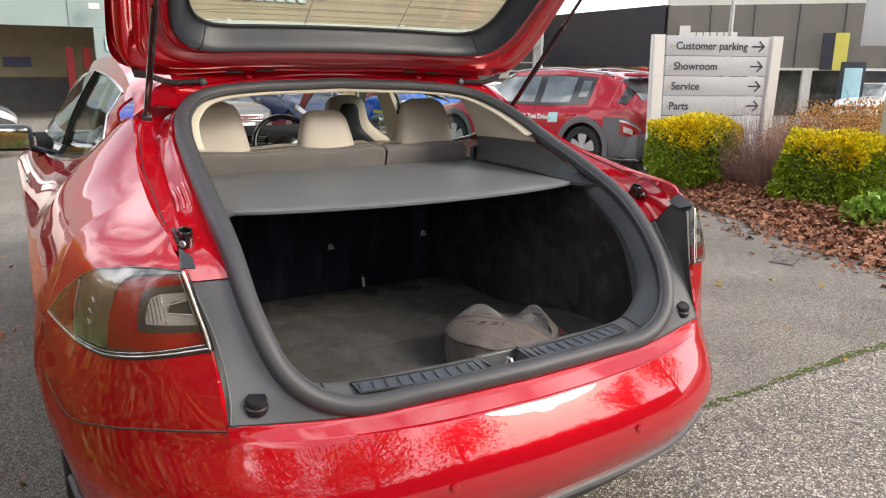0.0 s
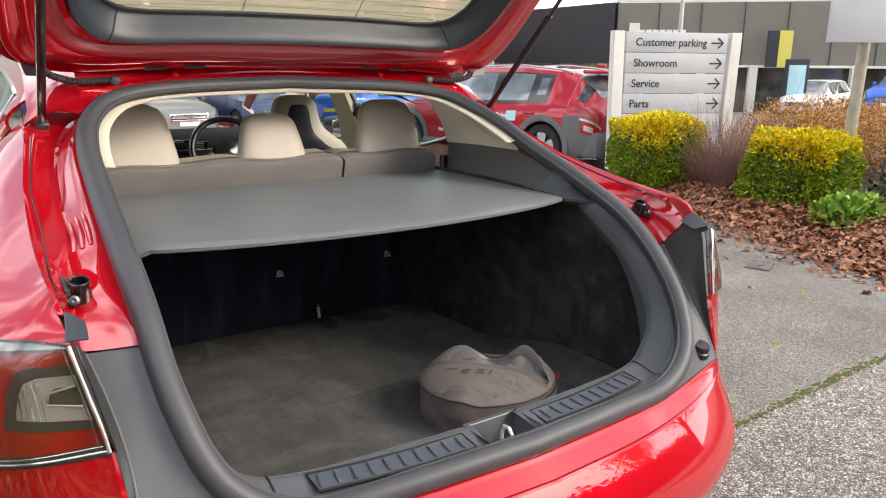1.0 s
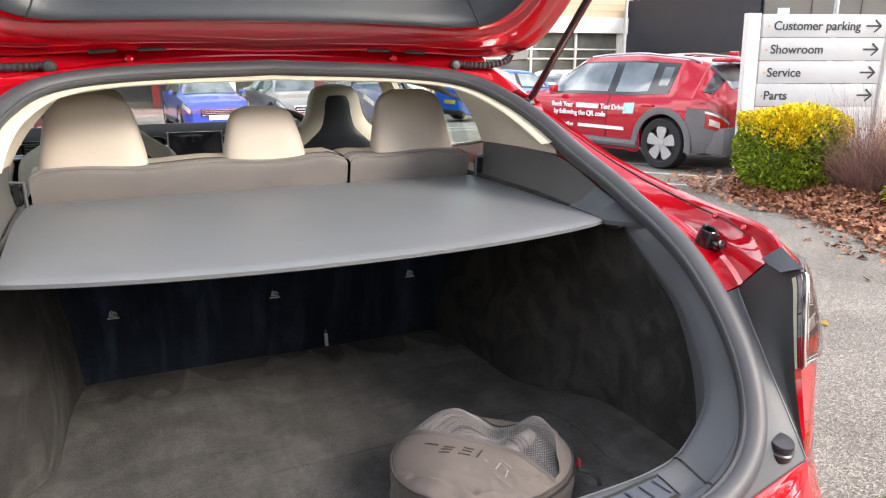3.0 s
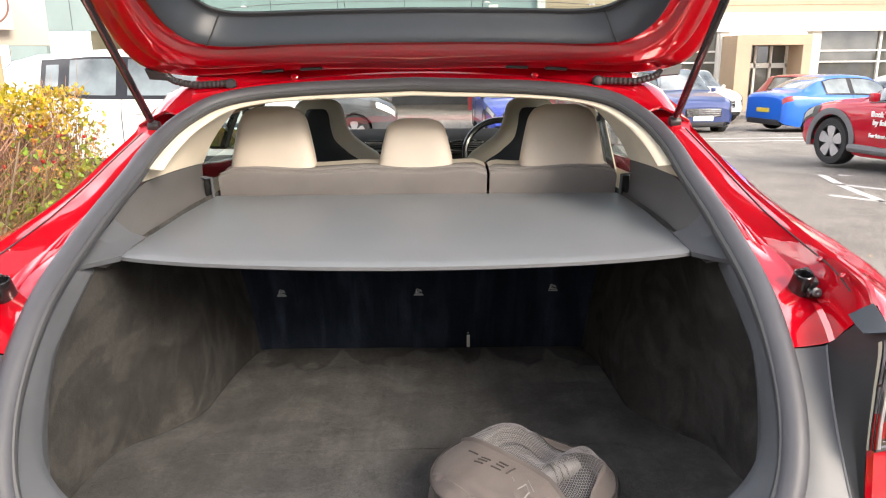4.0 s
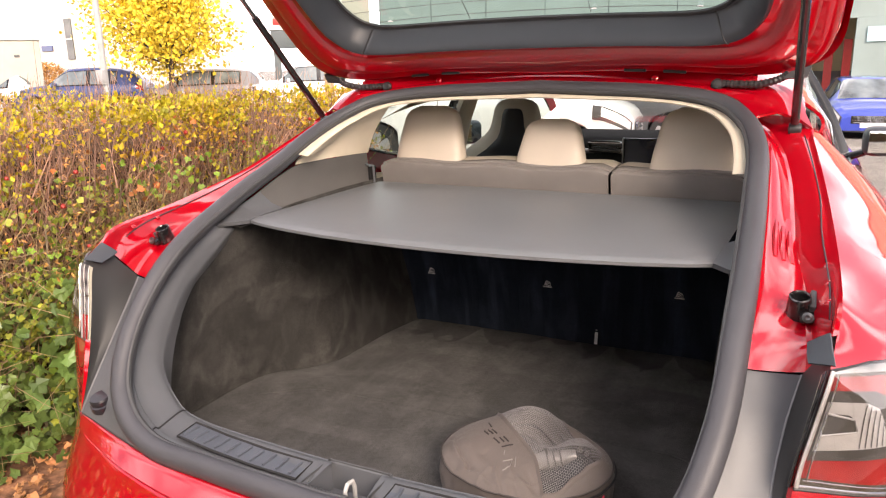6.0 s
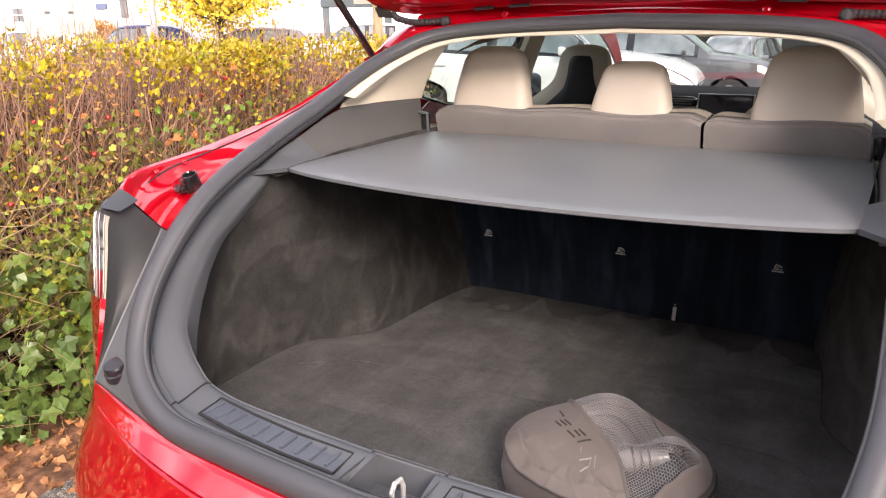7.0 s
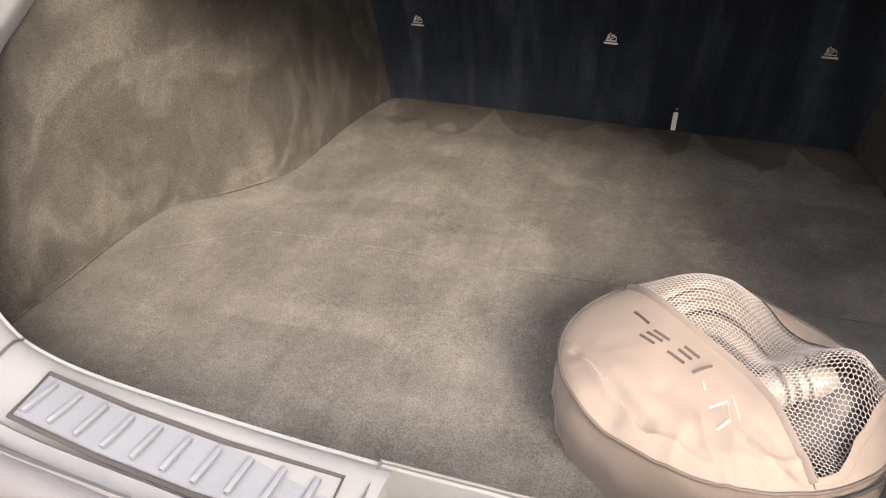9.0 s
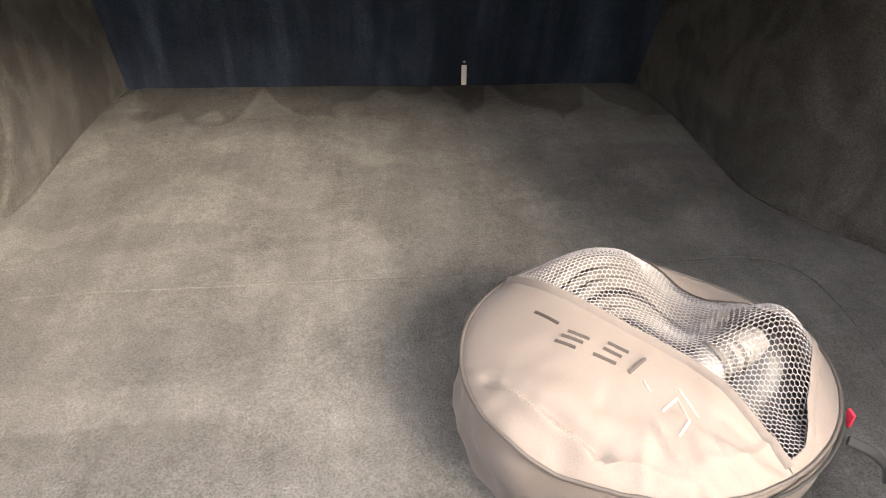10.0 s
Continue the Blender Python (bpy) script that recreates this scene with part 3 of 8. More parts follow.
FLANK = [
    [*REAR[4][:4], (0.692, 0.183, 0.663), (0.702, 0.226, 0.815), (0.717, 0.25, 0.895), (0.732, 0.274, 0.970), (0.738, 0.322, 1.0)],
    [(0.79, 0.37, 0.24), (0.81, 0.275, 0.36), (0.825, 0.237, 0.48), (0.800, 0.252, 0.612), (0.798, 0.258, 0.68), (0.805, 0.276, 0.803), (0.806, 0.300, 0.885), (0.800, 0.335, 0.966), (0.743, 0.372, 1.031)],
    [(0.865, 0.5, 0.24), (0.885, 0.39, 0.36), (0.900, 0.352, 0.48), (0.896, 0.355, 0.61), (0.892, 0.358, 0.68), (0.880, 0.366, 0.795), (0.872, 0.385, 0.885), (0.842, 0.415, 0.972), (0.745, 0.43, 1.040)],
    [(0.92, 0.58, 0.24), (0.942, 0.52, 0.36), (0.958, 0.49, 0.48), (0.962, 0.49, 0.61), (0.958, 0.49, 0.68), (0.933, 0.495, 0.795), (0.917, 0.505, 0.89), (0.868, 0.525, 0.99), (0.742, 0.545, 1.054)],
]
WHEEL_Y, WHEEL_Z, ARCH = 1.03, 0.355, 0.385
TOPLINE = cr([*GUTTER, (0.70, 1.20, 1.218), (0.755, 1.42, 1.12), (0.79, 1.75, 1.045), (0.835, 2.3, 0.985), (0.87, 3.0, 0.95), (0.885, 3.6, 0.94), (0.86, 4.2, 0.90), (0.78, 4.7, 0.80)], 8)


def side_column(y):
    """A column of the body's flank at y, from the rocker or wheel arch up to the gutter or window line."""
    i = int(np.argmin(abs(TOPLINE[:, 1] - y)))
    tx, tz = float(np.interp(y, TOPLINE[:, 1], TOPLINE[:, 0])), float(np.interp(y, TOPLINE[:, 1], TOPLINE[:, 2]))
    low = 0.24
    for wy in (WHEEL_Y, WHEEL_Y + 2.96):
        if abs(y - wy) < ARCH:
            low = max(low, WHEEL_Z + math.sqrt(ARCH ** 2 - (y - wy) ** 2))
    hip = math.exp(-((y - 1.0) / 0.75) ** 2)
    front = max(0.0, (y - 3.9) / 1.05) ** 2
    wide = 0.985 + 0.008 * hip - 0.03 * math.exp(-((y - 0.5) / 0.22) ** 2) - 0.22 * front
    tz = min(tz, 1.22)
    zs = [low + (0.80 - low) * k for k in (0, 0.2, 0.45, 0.7, 0.88, 1.0)] if low < 0.8 else [0.8] * 6
    xs = [wide - 0.035 * max(0, (0.55 - z) / 0.3) ** 1.5 + 0.030 * math.exp(-((z - 0.60) / 0.13) ** 2) * math.exp(-((y - 0.75) / 0.5) ** 2) for z in zs]
    out = [(x, y, z) for x, z in zip(xs, zs)]
    d = tz - 0.80
    shoulder = 0.52 + 0.12 * hip
    fall = 0.55 + 0.20 * math.exp(-((y - 0.55) / 0.30) ** 2)
    out.append((wide - 0.10 * (wide - tx) - 0.006, y, 0.80 + 0.42 * fall * d))
    out.append((wide - (1 - shoulder) * (wide - tx), y, 0.80 + fall * d))
    out.append((tx, y, tz))
    return out


ARCH_Y = [WHEEL_Y + ARCH * k for k in (-0.999, -0.92, -0.7, -0.4, 0, 0.4, 0.7, 0.92, 0.999)]
SIDE_Y = ARCH_Y + [1.6, 2.0, 2.5, 3.0, 3.5] + [y + 2.96 for y in ARCH_Y] + [4.45, 4.65]
FLANK += [side_column(y) for y in SIDE_Y]
COLS = 4 + len(FLANK)


def skin_at(u, v, s=1, lift=0.0):
    """A point of the outer skin: u in columns, v in rows, lifted off the surface."""
    def knot(i, j, flank):
        i, j = max(i, 0), min(max(j, 0), 8)
        if flank:
            if i < 4:
                return np.array(REAR[i][j]) if j <= 3 else 2 * np.array(FLANK[0][j]) - np.array(FLANK[1][j])
            return np.array(FLANK[min(i - 4, len(FLANK) - 1)][j])
        if i > 4:
            return np.array(FLANK[i - 4][j]) if j <= 3 else 2 * np.array(REAR[4][j]) - np.array(REAR[3][j])
        return np.array(REAR[i][j])

    def spline(q, t):
        return 0.5 * (2 * q[1] + (q[2] - q[0]) * t + (2 * q[0] - 5 * q[1] + 4 * q[2] - q[3]) * t * t + (3 * q[1] - q[0] - 3 * q[2] + q[3]) * t ** 3)

    def at(uu, vv):
        uu, vv = min(max(uu, 0), COLS - 1.001), min(max(vv, 0), 7.999)
        i, j = int(uu), int(vv)
        flank = u >= 4
        if flank:
            i = max(i, 4)
        else:
            i = min(i, 3)
        return spline([spline([knot(i + k, j + m, flank) for m in range(-1, 3)], vv - j) for k in range(-1, 3)], uu - i)
    p = at(u, v)
    if lift:
        e = 0.02
        nrm = np.cross(at(u + e, v) - at(u - e, v), at(u, v + e) - at(u, v - e))
        nrm /= np.linalg.norm(nrm) + 1e-9
        if nrm @ (p - np.array((0, 1.5, 0.6))) < 0:
            nrm = -nrm
        p = p + lift * nrm
    return (s * p[0], p[1], p[2])


def skin_patch(us, vs, s, lift=0.0):
    return [[skin_at(u, v, s, lift) for v in vs] for u in us]


def shut(u):
    """The row of the line between the bumper and the quarter panel."""
    return float(np.interp(u, (4, 4.8, 6.05, 7.25, 8), (3.86, 3.56, 3.30, 3.06, 2.9)))


rows8 = np.linspace(0, 8, 33)
mid_us = np.linspace(0, 4, 21)
bm = grid([[skin_at(min(u, 3.9999), v, -1) for v in rows8] for u in mid_us[:0:-1]] + [[skin_at(min(u, 3.9999), v, 1) for v in rows8] for u in mid_us])
for s in (-1, 1):
    grid([[skin_at(u, v, s) for v in np.linspace(0, shut(u) - 0.012, 17)] for u in np.linspace(4, 8, 25)], bm)
part("rear_bumper", bm, M["red"], car)
for s in (-1, 1):
    bm = grid([[skin_at(u, v, s) for v in np.linspace(shut(u) + 0.012, 8, 25)] for u in np.linspace(4, 8, 25)])
    grid([[skin_at(u, v, s) for v in rows8] for u in np.linspace(8, 17, 50)], bm)
    part("rear_quarter_panel", bm, M["red"], car)
    part("rear_door", grid([[skin_at(u, v, s) for v in rows8] for u in np.linspace(17.01, 18.99, 12)]), M["red"], car)
    part("front_door", grid([[skin_at(u, v, s) for v in rows8] for u in np.linspace(19.01, 21.29, 12)]), M["red"], car)
    part("front_wing", grid([[skin_at(u, v, s) for v in rows8] for u in np.linspace(21.31, COLS - 1, 50)]), M["red"], car)
    part("bumper_shut_line", tube([skin_at(u, shut(u), s, -0.001) for u in np.linspace(4.0, 8.0, 30)], 0.0026, 6), M["rubber"], car)
# dark lower valance with a grey upper edge
part("lower_valance", grid([[skin_at(abs(u), v, -1 if u < 0 else 1, 0.006) for v in (0, 0.25, 0.5, 0.75, 0.95)] for u in np.linspace(-7.5, 7.5, 61)]), M["plastic_dark"], car)
part("valance_trim", tube([skin_at(abs(u), 1.0, -1 if u < 0 else 1, 0.004) for u in np.linspace(-7.6, 7.6, 61)], 0.011, 8), M["plastic"], car, "matt grey trim strip")
for s in (-1, 1):
    part("rear_reflector", grid(skin_patch(np.linspace(4.05, 4.9, 6), (0.72, 0.8, 0.88), s, 0.009), thick=0.006), M["lamp_red"], car)
    part("parking_sensor", lathe([(0.011, 0), (0.011, 0.002), (0.009, 0.003)], 14, rot=Matrix.Rotation(radians(90), 4, "X"), at=(s * 0.27, -0.02, 0.50)), M["red"], car)

# tail lamps, laid out over the skin's columns and rows
LAMP_TOP = ((4, 4.7, 5.45, 6.25, 6.8, 7.4, 7.72, 7.88), (6.98, 7.08, 7.0, 6.75, 6.42, 5.95, 5.55, 5.28))
LAMP_LOW = ((4, 4.9, 6.0, 6.8, 7.4, 7.88), (5.0, 5.0, 4.95, 5.0, 5.12, 5.24))
RED_TOP = ((4, 4.8, 5.2, 5.5, 5.7, 5.85, 5.93), (6.86, 6.86, 6.80, 6.64, 6.38, 5.9, 5.3))
BEZEL_TOP = ((4, 4.75, 4.95, 5.1, 5.2), (6.62, 6.62, 6.52, 6.25, 5.7))
BEZEL_LOW = ((4, 5.2), (5.38, 5.58))
GUIDE_TOP = ((4, 4.62, 4.82, 4.92, 5.0), (6.44, 6.44, 6.36, 6.18, 5.88))
GUIDE_LOW = ((4, 5.0), (5.56, 5.76))
CORE_TOP = ((4, 4.4, 4.5, 4.56), (6.26, 6.25, 6.18, 6.02))
CORE_LOW = ((4, 4.56), (5.86, 5.96))


def lamp_sheet(u0, u1, low, top, s, lift, nu=26, nv=9):
    """A sheet of the lamp between two edges over the columns u0 to u1."""
    return grid([[skin_at(u, v, s, lift) for v in np.linspace(np.interp(u, *low), np.interp(u, *top), nv)] for u in np.linspace(u0, u1, nu)])


LAMPS = {}
for s in (-1, 1):
    lamp = part("tail_lamp", lamp_sheet(4.0, 7.88, LAMP_LOW, LAMP_TOP, s, 0.002, 44, 12), M["lamp_smoke"], car, "red and clear wraparound tail lamp")
    part("red_band", lamp_sheet(4.03, 5.93, ((4, 6), (5.12, 5.12)), RED_TOP, s, 0.0035), M["lamp_red"], lamp)
    part("dark_bezel", lamp_sheet(4.05, 5.2, BEZEL_LOW, BEZEL_TOP, s, 0.005), M["lamp_dark"], lamp)
    part("light_guide", lamp_sheet(4.07, 5.0, GUIDE_LOW, GUIDE_TOP, s, 0.0065), M["lamp_clear"], lamp, "ribbed clear light guide")
    for k in range(5):
        u = 4.62 + 0.075 * k
        part("guide_rib", tube([skin_at(u, v, s, 0.0072) for v in np.linspace(np.interp(u, *GUIDE_LOW) + 0.03, np.interp(u, *GUIDE_TOP) - 0.03, 6)], 0.0011, 5), M["chrome"], lamp)
    part("guide_core", lamp_sheet(4.09, 4.56, CORE_LOW, CORE_TOP, s, 0.0085, 14, 5), M["lamp_dark"], lamp)
    part("core_rim", tube([skin_at(4.1, 5.88, s, 0.009), skin_at(4.55, 5.98, s, 0.009), skin_at(4.49, 6.18, s, 0.009), skin_at(4.1, 6.26, s, 0.009)], 0.0016, 6), M["lamp_clear"], lamp)
    part("clear_strip", lamp_sheet(4.03, 6.84, ((4, 4.8, 5.2, 5.5, 5.7, 5.85, 5.93, 5.95, 6.84), (6.92, 6.92, 6.86, 6.70, 6.44, 5.95, 5.35, 5.1, 5.1)), LAMP_TOP, s, 0.003, 36), M["lamp_silver"], lamp, "clear upper strip over a silver reflector")
    part("outer_red_marker", lamp_sheet(6.92, 7.84, LAMP_LOW, LAMP_TOP, s, 0.003, 16), M["lamp_red"], lamp)
    part("lamp_divider", tube([skin_at(6.88, v, s, 0.004) for v in np.linspace(5.05, 6.3, 8)], 0.0022, 6), M["lamp_clear"], lamp)
    for k in range(3):
        part("reflector_fin", tube([skin_at(6.48 - 0.05 * k, 5.5 + 0.25 * k, s, 0.004), skin_at(6.42 - 0.05 * k, 5.62 + 0.25 * k, s, 0.007), skin_at(6.38 - 0.05 * k, 5.52 + 0.25 * k, s, 0.004)], 0.0013, 5), M["chrome"], lamp)
    edge = [skin_at(4.0, v, s, 0.006) for v in np.linspace(5.0, 6.98, 12)]
    part("inner_chrome_edge", tube(edge, 0.0032, 8), M["lamp_clear"], lamp)
    part("inner_chrome_line", tube([skin_at(4.09, v, s, 0.0095) for v in np.linspace(5.1, 6.9, 10)], 0.0012, 6), M["chrome"], lamp)
    part("lower_chrome_edge", tube([skin_at(u, float(np.interp(u, *LAMP_LOW)) + 0.02, s, 0.006) for u in np.linspace(4.0, 7.88, 34)], 0.0020, 6), M["chrome"], lamp)
    part("lower_chrome_line", tube([skin_at(u, float(np.interp(u, *LAMP_LOW)) + 0.10, s, 0.009) for u in np.linspace(4.05, 6.85, 26)], 0.0010, 6), M["chrome"], lamp)
    part("lamp_gap", tube([skin_at(u, float(np.interp(u, *LAMP_TOP)), s, 0.002) for u in np.linspace(4.0, 7.88, 34)] + [skin_at(u, float(np.interp(u, *LAMP_LOW)) - 0.03, s, 0.001) for u in np.linspace(7.86, 4.0, 34)], 0.0026, 6), M["rubber"], lamp)
    lens = part("lens", lamp_sheet(4.0, 7.87, LAMP_LOW, LAMP_TOP, s, 0.0105, 44, 12), M["lens"], lamp, "clear outer lens")
    lens.visible_shadow = False
    LAMPS[s] = lamp

# the channel round the boot opening, between the seal and the gutter
for s in (-1, 1):
    seal_c = cr(SEAL, 12)[40:]
    gut = cr(GUTTER, 8)
    rows = []
    for k in np.linspace(0, 1, 40):
        ys, yg = 0.357 + k * 0.813, 0.325 + k * 0.845
        a = np.array([np.interp(ys, seal_c[:, 1], seal_c[:, i]) for i in range(3)])
        gx, gz = float(np.interp(yg, gut[:, 1], gut[:, 0])), float(np.interp(yg, gut[:, 1], gut[:, 2]))
        w = min(1.0, k / 0.35)
        vz = (1 - w) * (a[2] - 0.012) + w * ((a[2] + gz) / 2 - 0.028)
        vx = a[0] + (0.40 + 0.32 * (1 - w)) * (gx - a[0])
        vy = ys + 0.030 * (1 - w)
        rows.append([(s * (a[0] - 0.02), ys, a[2] - 0.006), (s * (a[0] + 0.01), ys, a[2] - 0.008), (s * vx, vy, vz), (s * (vx + 0.3 * (gx - vx)), (vy * 0.7 + yg * 0.3), vz + (0.3 - 0.1 * w) * (gz - vz)),
                     (s * (vx + 0.72 * (gx - vx)), (vy * 0.28 + yg * 0.72), vz + 0.72 * (gz - vz)), (s * (gx - 0.008), yg, gz - 0.004), (s * (gx + 0.001), yg, gz + 0.0015)])
    part("boot_channel", grid([cr(r, 3) for r in rows]), M["red"], car)
    bead = []
    for k in range(2, 37):
        f = 0.10 + 0.55 * min(1.0, max(0.0, (k - 17) / 6)) - 0.35 * min(1.0, max(0.0, (6 - k) / 4))
        bead.append(tuple(np.array(rows[k][4]) * (1 - f) + np.array(rows[k][5]) * f + np.array((-s * 0.0008, 0, 0.0012))))
    part("sealant_bead", tube(cr(bead, 2), 0.0014, 6), M["rubber"], car)
    # pressed ribs and spot welds in the channel
    for k in range(3):
        f = 0.22 + 0.34 * k
        pts = []
        for yy in (0.60, 0.635, 0.675, 0.71):
            lo, hi = ([float(np.interp(yy, [r[c][1] for r in rows], [r[c][i] for r in rows])) for i in range(3)] for c in (1, 2))
            pts.append((lo[0] + f * (hi[0] - lo[0]), yy, lo[2] + f * (hi[2] - lo[2]) + (0.0005 if 0.62 < yy < 0.69 else -0.004)))
        part("pressed_rib", tube(cr(pts, 4), 0.0055, 8), M["red"], car)
    for k in range(9):
        y = 0.41 + 0.075 * k
        part("spot_weld", lathe([(0.006, 0), (0.005, 0.0012), (0.001, 0.002)], 10, (s * (float(np.interp(y, gut[:, 1], gut[:, 0])) - 0.017), y, float(np.interp(y, gut[:, 1], gut[:, 2])) - 0.012), Matrix.Rotation(s * radians(-45), 4, "Y")), M["red"], car)
    # grey floor and dark wall of the lower part, and the red flange beside the bumper
    mid_edge = [(0.684, 0.178, 0.6625), (0.676, 0.204, 0.712), (0.676, 0.260, 0.785), (0.685, 0.320, 0.85), (0.696, 0.364, 0.892), (0.702, 0.385, 0.9125)]
    inner_edge = [(0.60, 0.163, 0.654), (0.625, 0.196, 0.712), (0.633, 0.250, 0.785), (0.636, 0.30, 0.85), (0.637, 0.34, 0.893), (0.637, 0.362, 0.917)]
    lower_in = [(0.45, 0.128, 0.646), (0.562, 0.172, 0.706), (0.604, 0.245, 0.80), (0.614, 0.30, 0.862), (0.617, 0.34, 0.90), (0.618, 0.362, 0.921)]
    flat_rows = [cr(mirror(c, s), 5) for c in (lower_in, inner_edge, mid_edge)]
    part("lower_channel_panel", grid([cr(list(r), 3) for r in zip(*flat_rows)]), M["plastic"], car, "grey moulded plastic panel")
    part("panel_edge", grid([[tuple(np.array(p) + np.array((0, 0, 0.0005))), tuple(np.array(p) + np.array((0, -0.002, -0.007)))] for p in cr(mirror([lower_in[0], inner_edge[0], mid_edge[0]], s), 8)]), M["rubber"], car)
    lip = [skin_at(4.0, v, s) for v in (4.0, 4.5, 5.0, 6.0, 7.0, 8.0)]
    fl = [tuple(np.array(a) * (1 - k) + np.array((s * m[0], m[1], m[2])) * k) for a, m, k in zip(lip, mid_edge, (0.5, 0.42, 0.22, 0.0, 0.0, 0.0))]
    part("quarter_flange", grid([[tuple(q) for q in pr] for pr in zip(cr(lip[:3], 5), cr(fl[:3], 5))]), M["red"], car)
    knee = [tuple(0.55 * np.array(a) + 0.45 * np.array((s * m[0], m[1], m[2])) + h * np.array((s * 0.006, 0.010, 0))) for a, m, h in zip(fl, mid_edge, (0, 0.6, 1, 1, 0.5, 0))]
    part("lamp_side_panel", grid([cr(list(r), 3) for r in zip(cr(fl, 5), cr(knee, 5), cr(mirror(mid_edge, s), 5))]), M["plastic_black"], car, "dark moulded plastic panel")
    cap = [[(0.739, 0.279, 0.972), (0.7345, 0.300, 0.987), (0.731, 0.323, 1.003)], [(0.722, 0.288, 0.968), (0.720, 0.309, 0.979), (0.719, 0.332, 0.992)], [(0.707, 0.298, 0.963), (0.705, 0.320, 0.970), (0.705, 0.341, 0.978)]]
    part("panel_cap", grid([[(s * q[0], q[1] - 0.002, q[2] + 0.003) for q in r] for r in cap], thick=0.003), M["plastic_blue"], car, "dark grey plastic cap beside the tail lamp")
    # the lamp's narrow side, facing the opening
    lip_c, knee_c = cr(lip, 8), cr(knee, 8)
    for name, j0, j1, key in (("side_red", 16, 21, "lamp_red"), ("side_clear", 21, 32, "lamp_side")):
        part(name, grid([[tuple(lip_c[j] * (1 - f) + knee_c[j] * f + np.array((-s * 0.004, -0.005, 0))) for f in (-0.10, 0.10, 0.34)] for j in range(j0, j1 + 1)]), M[key], LAMPS[s])
    def side_at(j, f, out=0.0):
        return tuple(lip_c[j] * (1 - f) + knee_c[j] * f + np.array((-s * (0.004 + out), -0.005 - out, 0)))
    part("lamp_frame", grid([[side_at(j, f, 0.0006) for f in (0.20, 0.28, 0.36)] for j in range(16, 33)]), M["lamp_cream"], LAMPS[s], "pale lamp edge")
    part("lamp_frame", tube([side_at(j, 0.20, 0.0008) for j in range(16, 33)], 0.0012, 6), M["gloss_black"], LAMPS[s], "dark lamp frame")
    part("lamp_frame", tube([side_at(j, 0.02, 0.001) for j in range(16, 33)], 0.0012, 6), M["gloss_black"], LAMPS[s])
    part("lamp_rib", tube([side_at(25, f, 0.0005) for f in (0.04, 0.12, 0.20)], 0.0022, 6), M["lamp_smoke"], LAMPS[s])
    # pale tube along the crease, painting the highlight on the panel edge
    part("panel_joint", tube([tuple(np.array(q) + np.array((0, 0, 0.0005))) for q in cr(mirror(mid_edge, s), 5)], 0.0020, 6), M["plastic_crease_light"], car)
    # bump stops
    tilt = Matrix.Rotation(radians(20), 4, "X")
    stop = part("bump_stop", lathe([(0.0, -0.012), (0.0195, -0.012), (0.0190, 0.004), (0.0170, 0.028), (0.0165, 0.031), (0.0145, 0.0325), (0.0128, 0.030), (0.0115, 0.010), (0.0, 0.008)], 26, (s * 0.690, 0.470, 0.985), tilt), M["gloss_black"], car, "black rubber bump stop on a bracket")
    part("stop_bracket", box(0.010, 0.046, 0.034, (s * 0.709, 0.478, 0.994), 0.004, rot=tilt), M["plastic_dark"], stop)
    part("stop_foot", box(0.024, 0.024, 0.012, (s * 0.703, 0.450, 0.984), 0.005, rot=tilt), M["gloss_black"], stop)
    part("stop_screw", lathe([(0.0, 0), (0.008, 0), (0.0085, 0.003), (0.004, 0.004), (0.0, 0.002)], 12, (s * 0.703, 0.4385, 0.987), Matrix.Rotation(radians(70), 4, "X")), M["steel_dark"], stop)
    knob = part("rubber_stop", lathe([(0.026, -0.004), (0.026, 0.010), (0.0225, 0.012), (0.0225, 0.022), (0.0205, 0.0255), (0.0, 0.0262)], 24, (s * 0.627, 0.192, 0.684), Matrix.Rotation(radians(18), 4, "X")), M["knob"], car, "round black rubber stop")
    part("stop_ear", box(0.056, 0.012, 0.010, (s * 0.627, 0.204, 0.690), 0.004), M["plastic_dark"], knob)

# rubber seal round the opening
centre = Vector((0, 0.65, 1.0))
half = cr(SEAL, 8)
loop = [Vector(q) for q in half] + [Vector((-q[0], q[1], q[2])) for q in half[-2:0:-1]]
inward = [(q + (centre - q).normalized() * 0.021 + Vector((0, -0.004, 0.004))) for q in loop]
part("boot_seal", tube(inward, 0.0222, 16, closed=True), M["seal"], car, "thick black rubber seal")
part("seal_lip", tube([q + (centre - q).normalized() * 0.020 + Vector((0, -0.006, 0.006)) for q in inward], 0.006, 8, closed=True), M["plastic_dark"], car)

# trim ring inside the seal: sill and side pillars
hs = cr(SEAL, 8)
hi = cr(INNER, 8)
n_in = len(hi)
seal_low = [hs[int(round(k * (8 * 5.9) / (n_in - 1)))] for k in range(n_in)]
ring_rows = []
for a, b in zip(seal_low, hi):
    d = b - a
    w = np.linalg.norm(d)
    side = min(1.0, max(0.0, (a[2] - 0.67) / 0.15))
    up = np.array((0, -0.55 * side, 0.8)) / np.linalg.norm((0, -0.55 * side, 0.8))
    inn = a + d * (0.035 / max(w, 0.05))
    ring_rows.append([tuple(inn - 0.012 * up), tuple(inn + 0.006 * up), tuple(a + d * 0.40 + 0.010 * up), tuple(a + d * 0.45 + 0.004 * up), tuple(a + d * 0.88 + 0.010 * up), tuple(b + 0.004 * up), tuple(b - 0.006 * up + d * 0.03), tuple(b + np.array((0.012 * side, 0.035 * side + 0.006, -0.012 - 0.10 * (1 - side))))])
full = [[(-q[0], q[1], q[2]) for q in r] for r in ring_rows[:0:-1]] + ring_rows
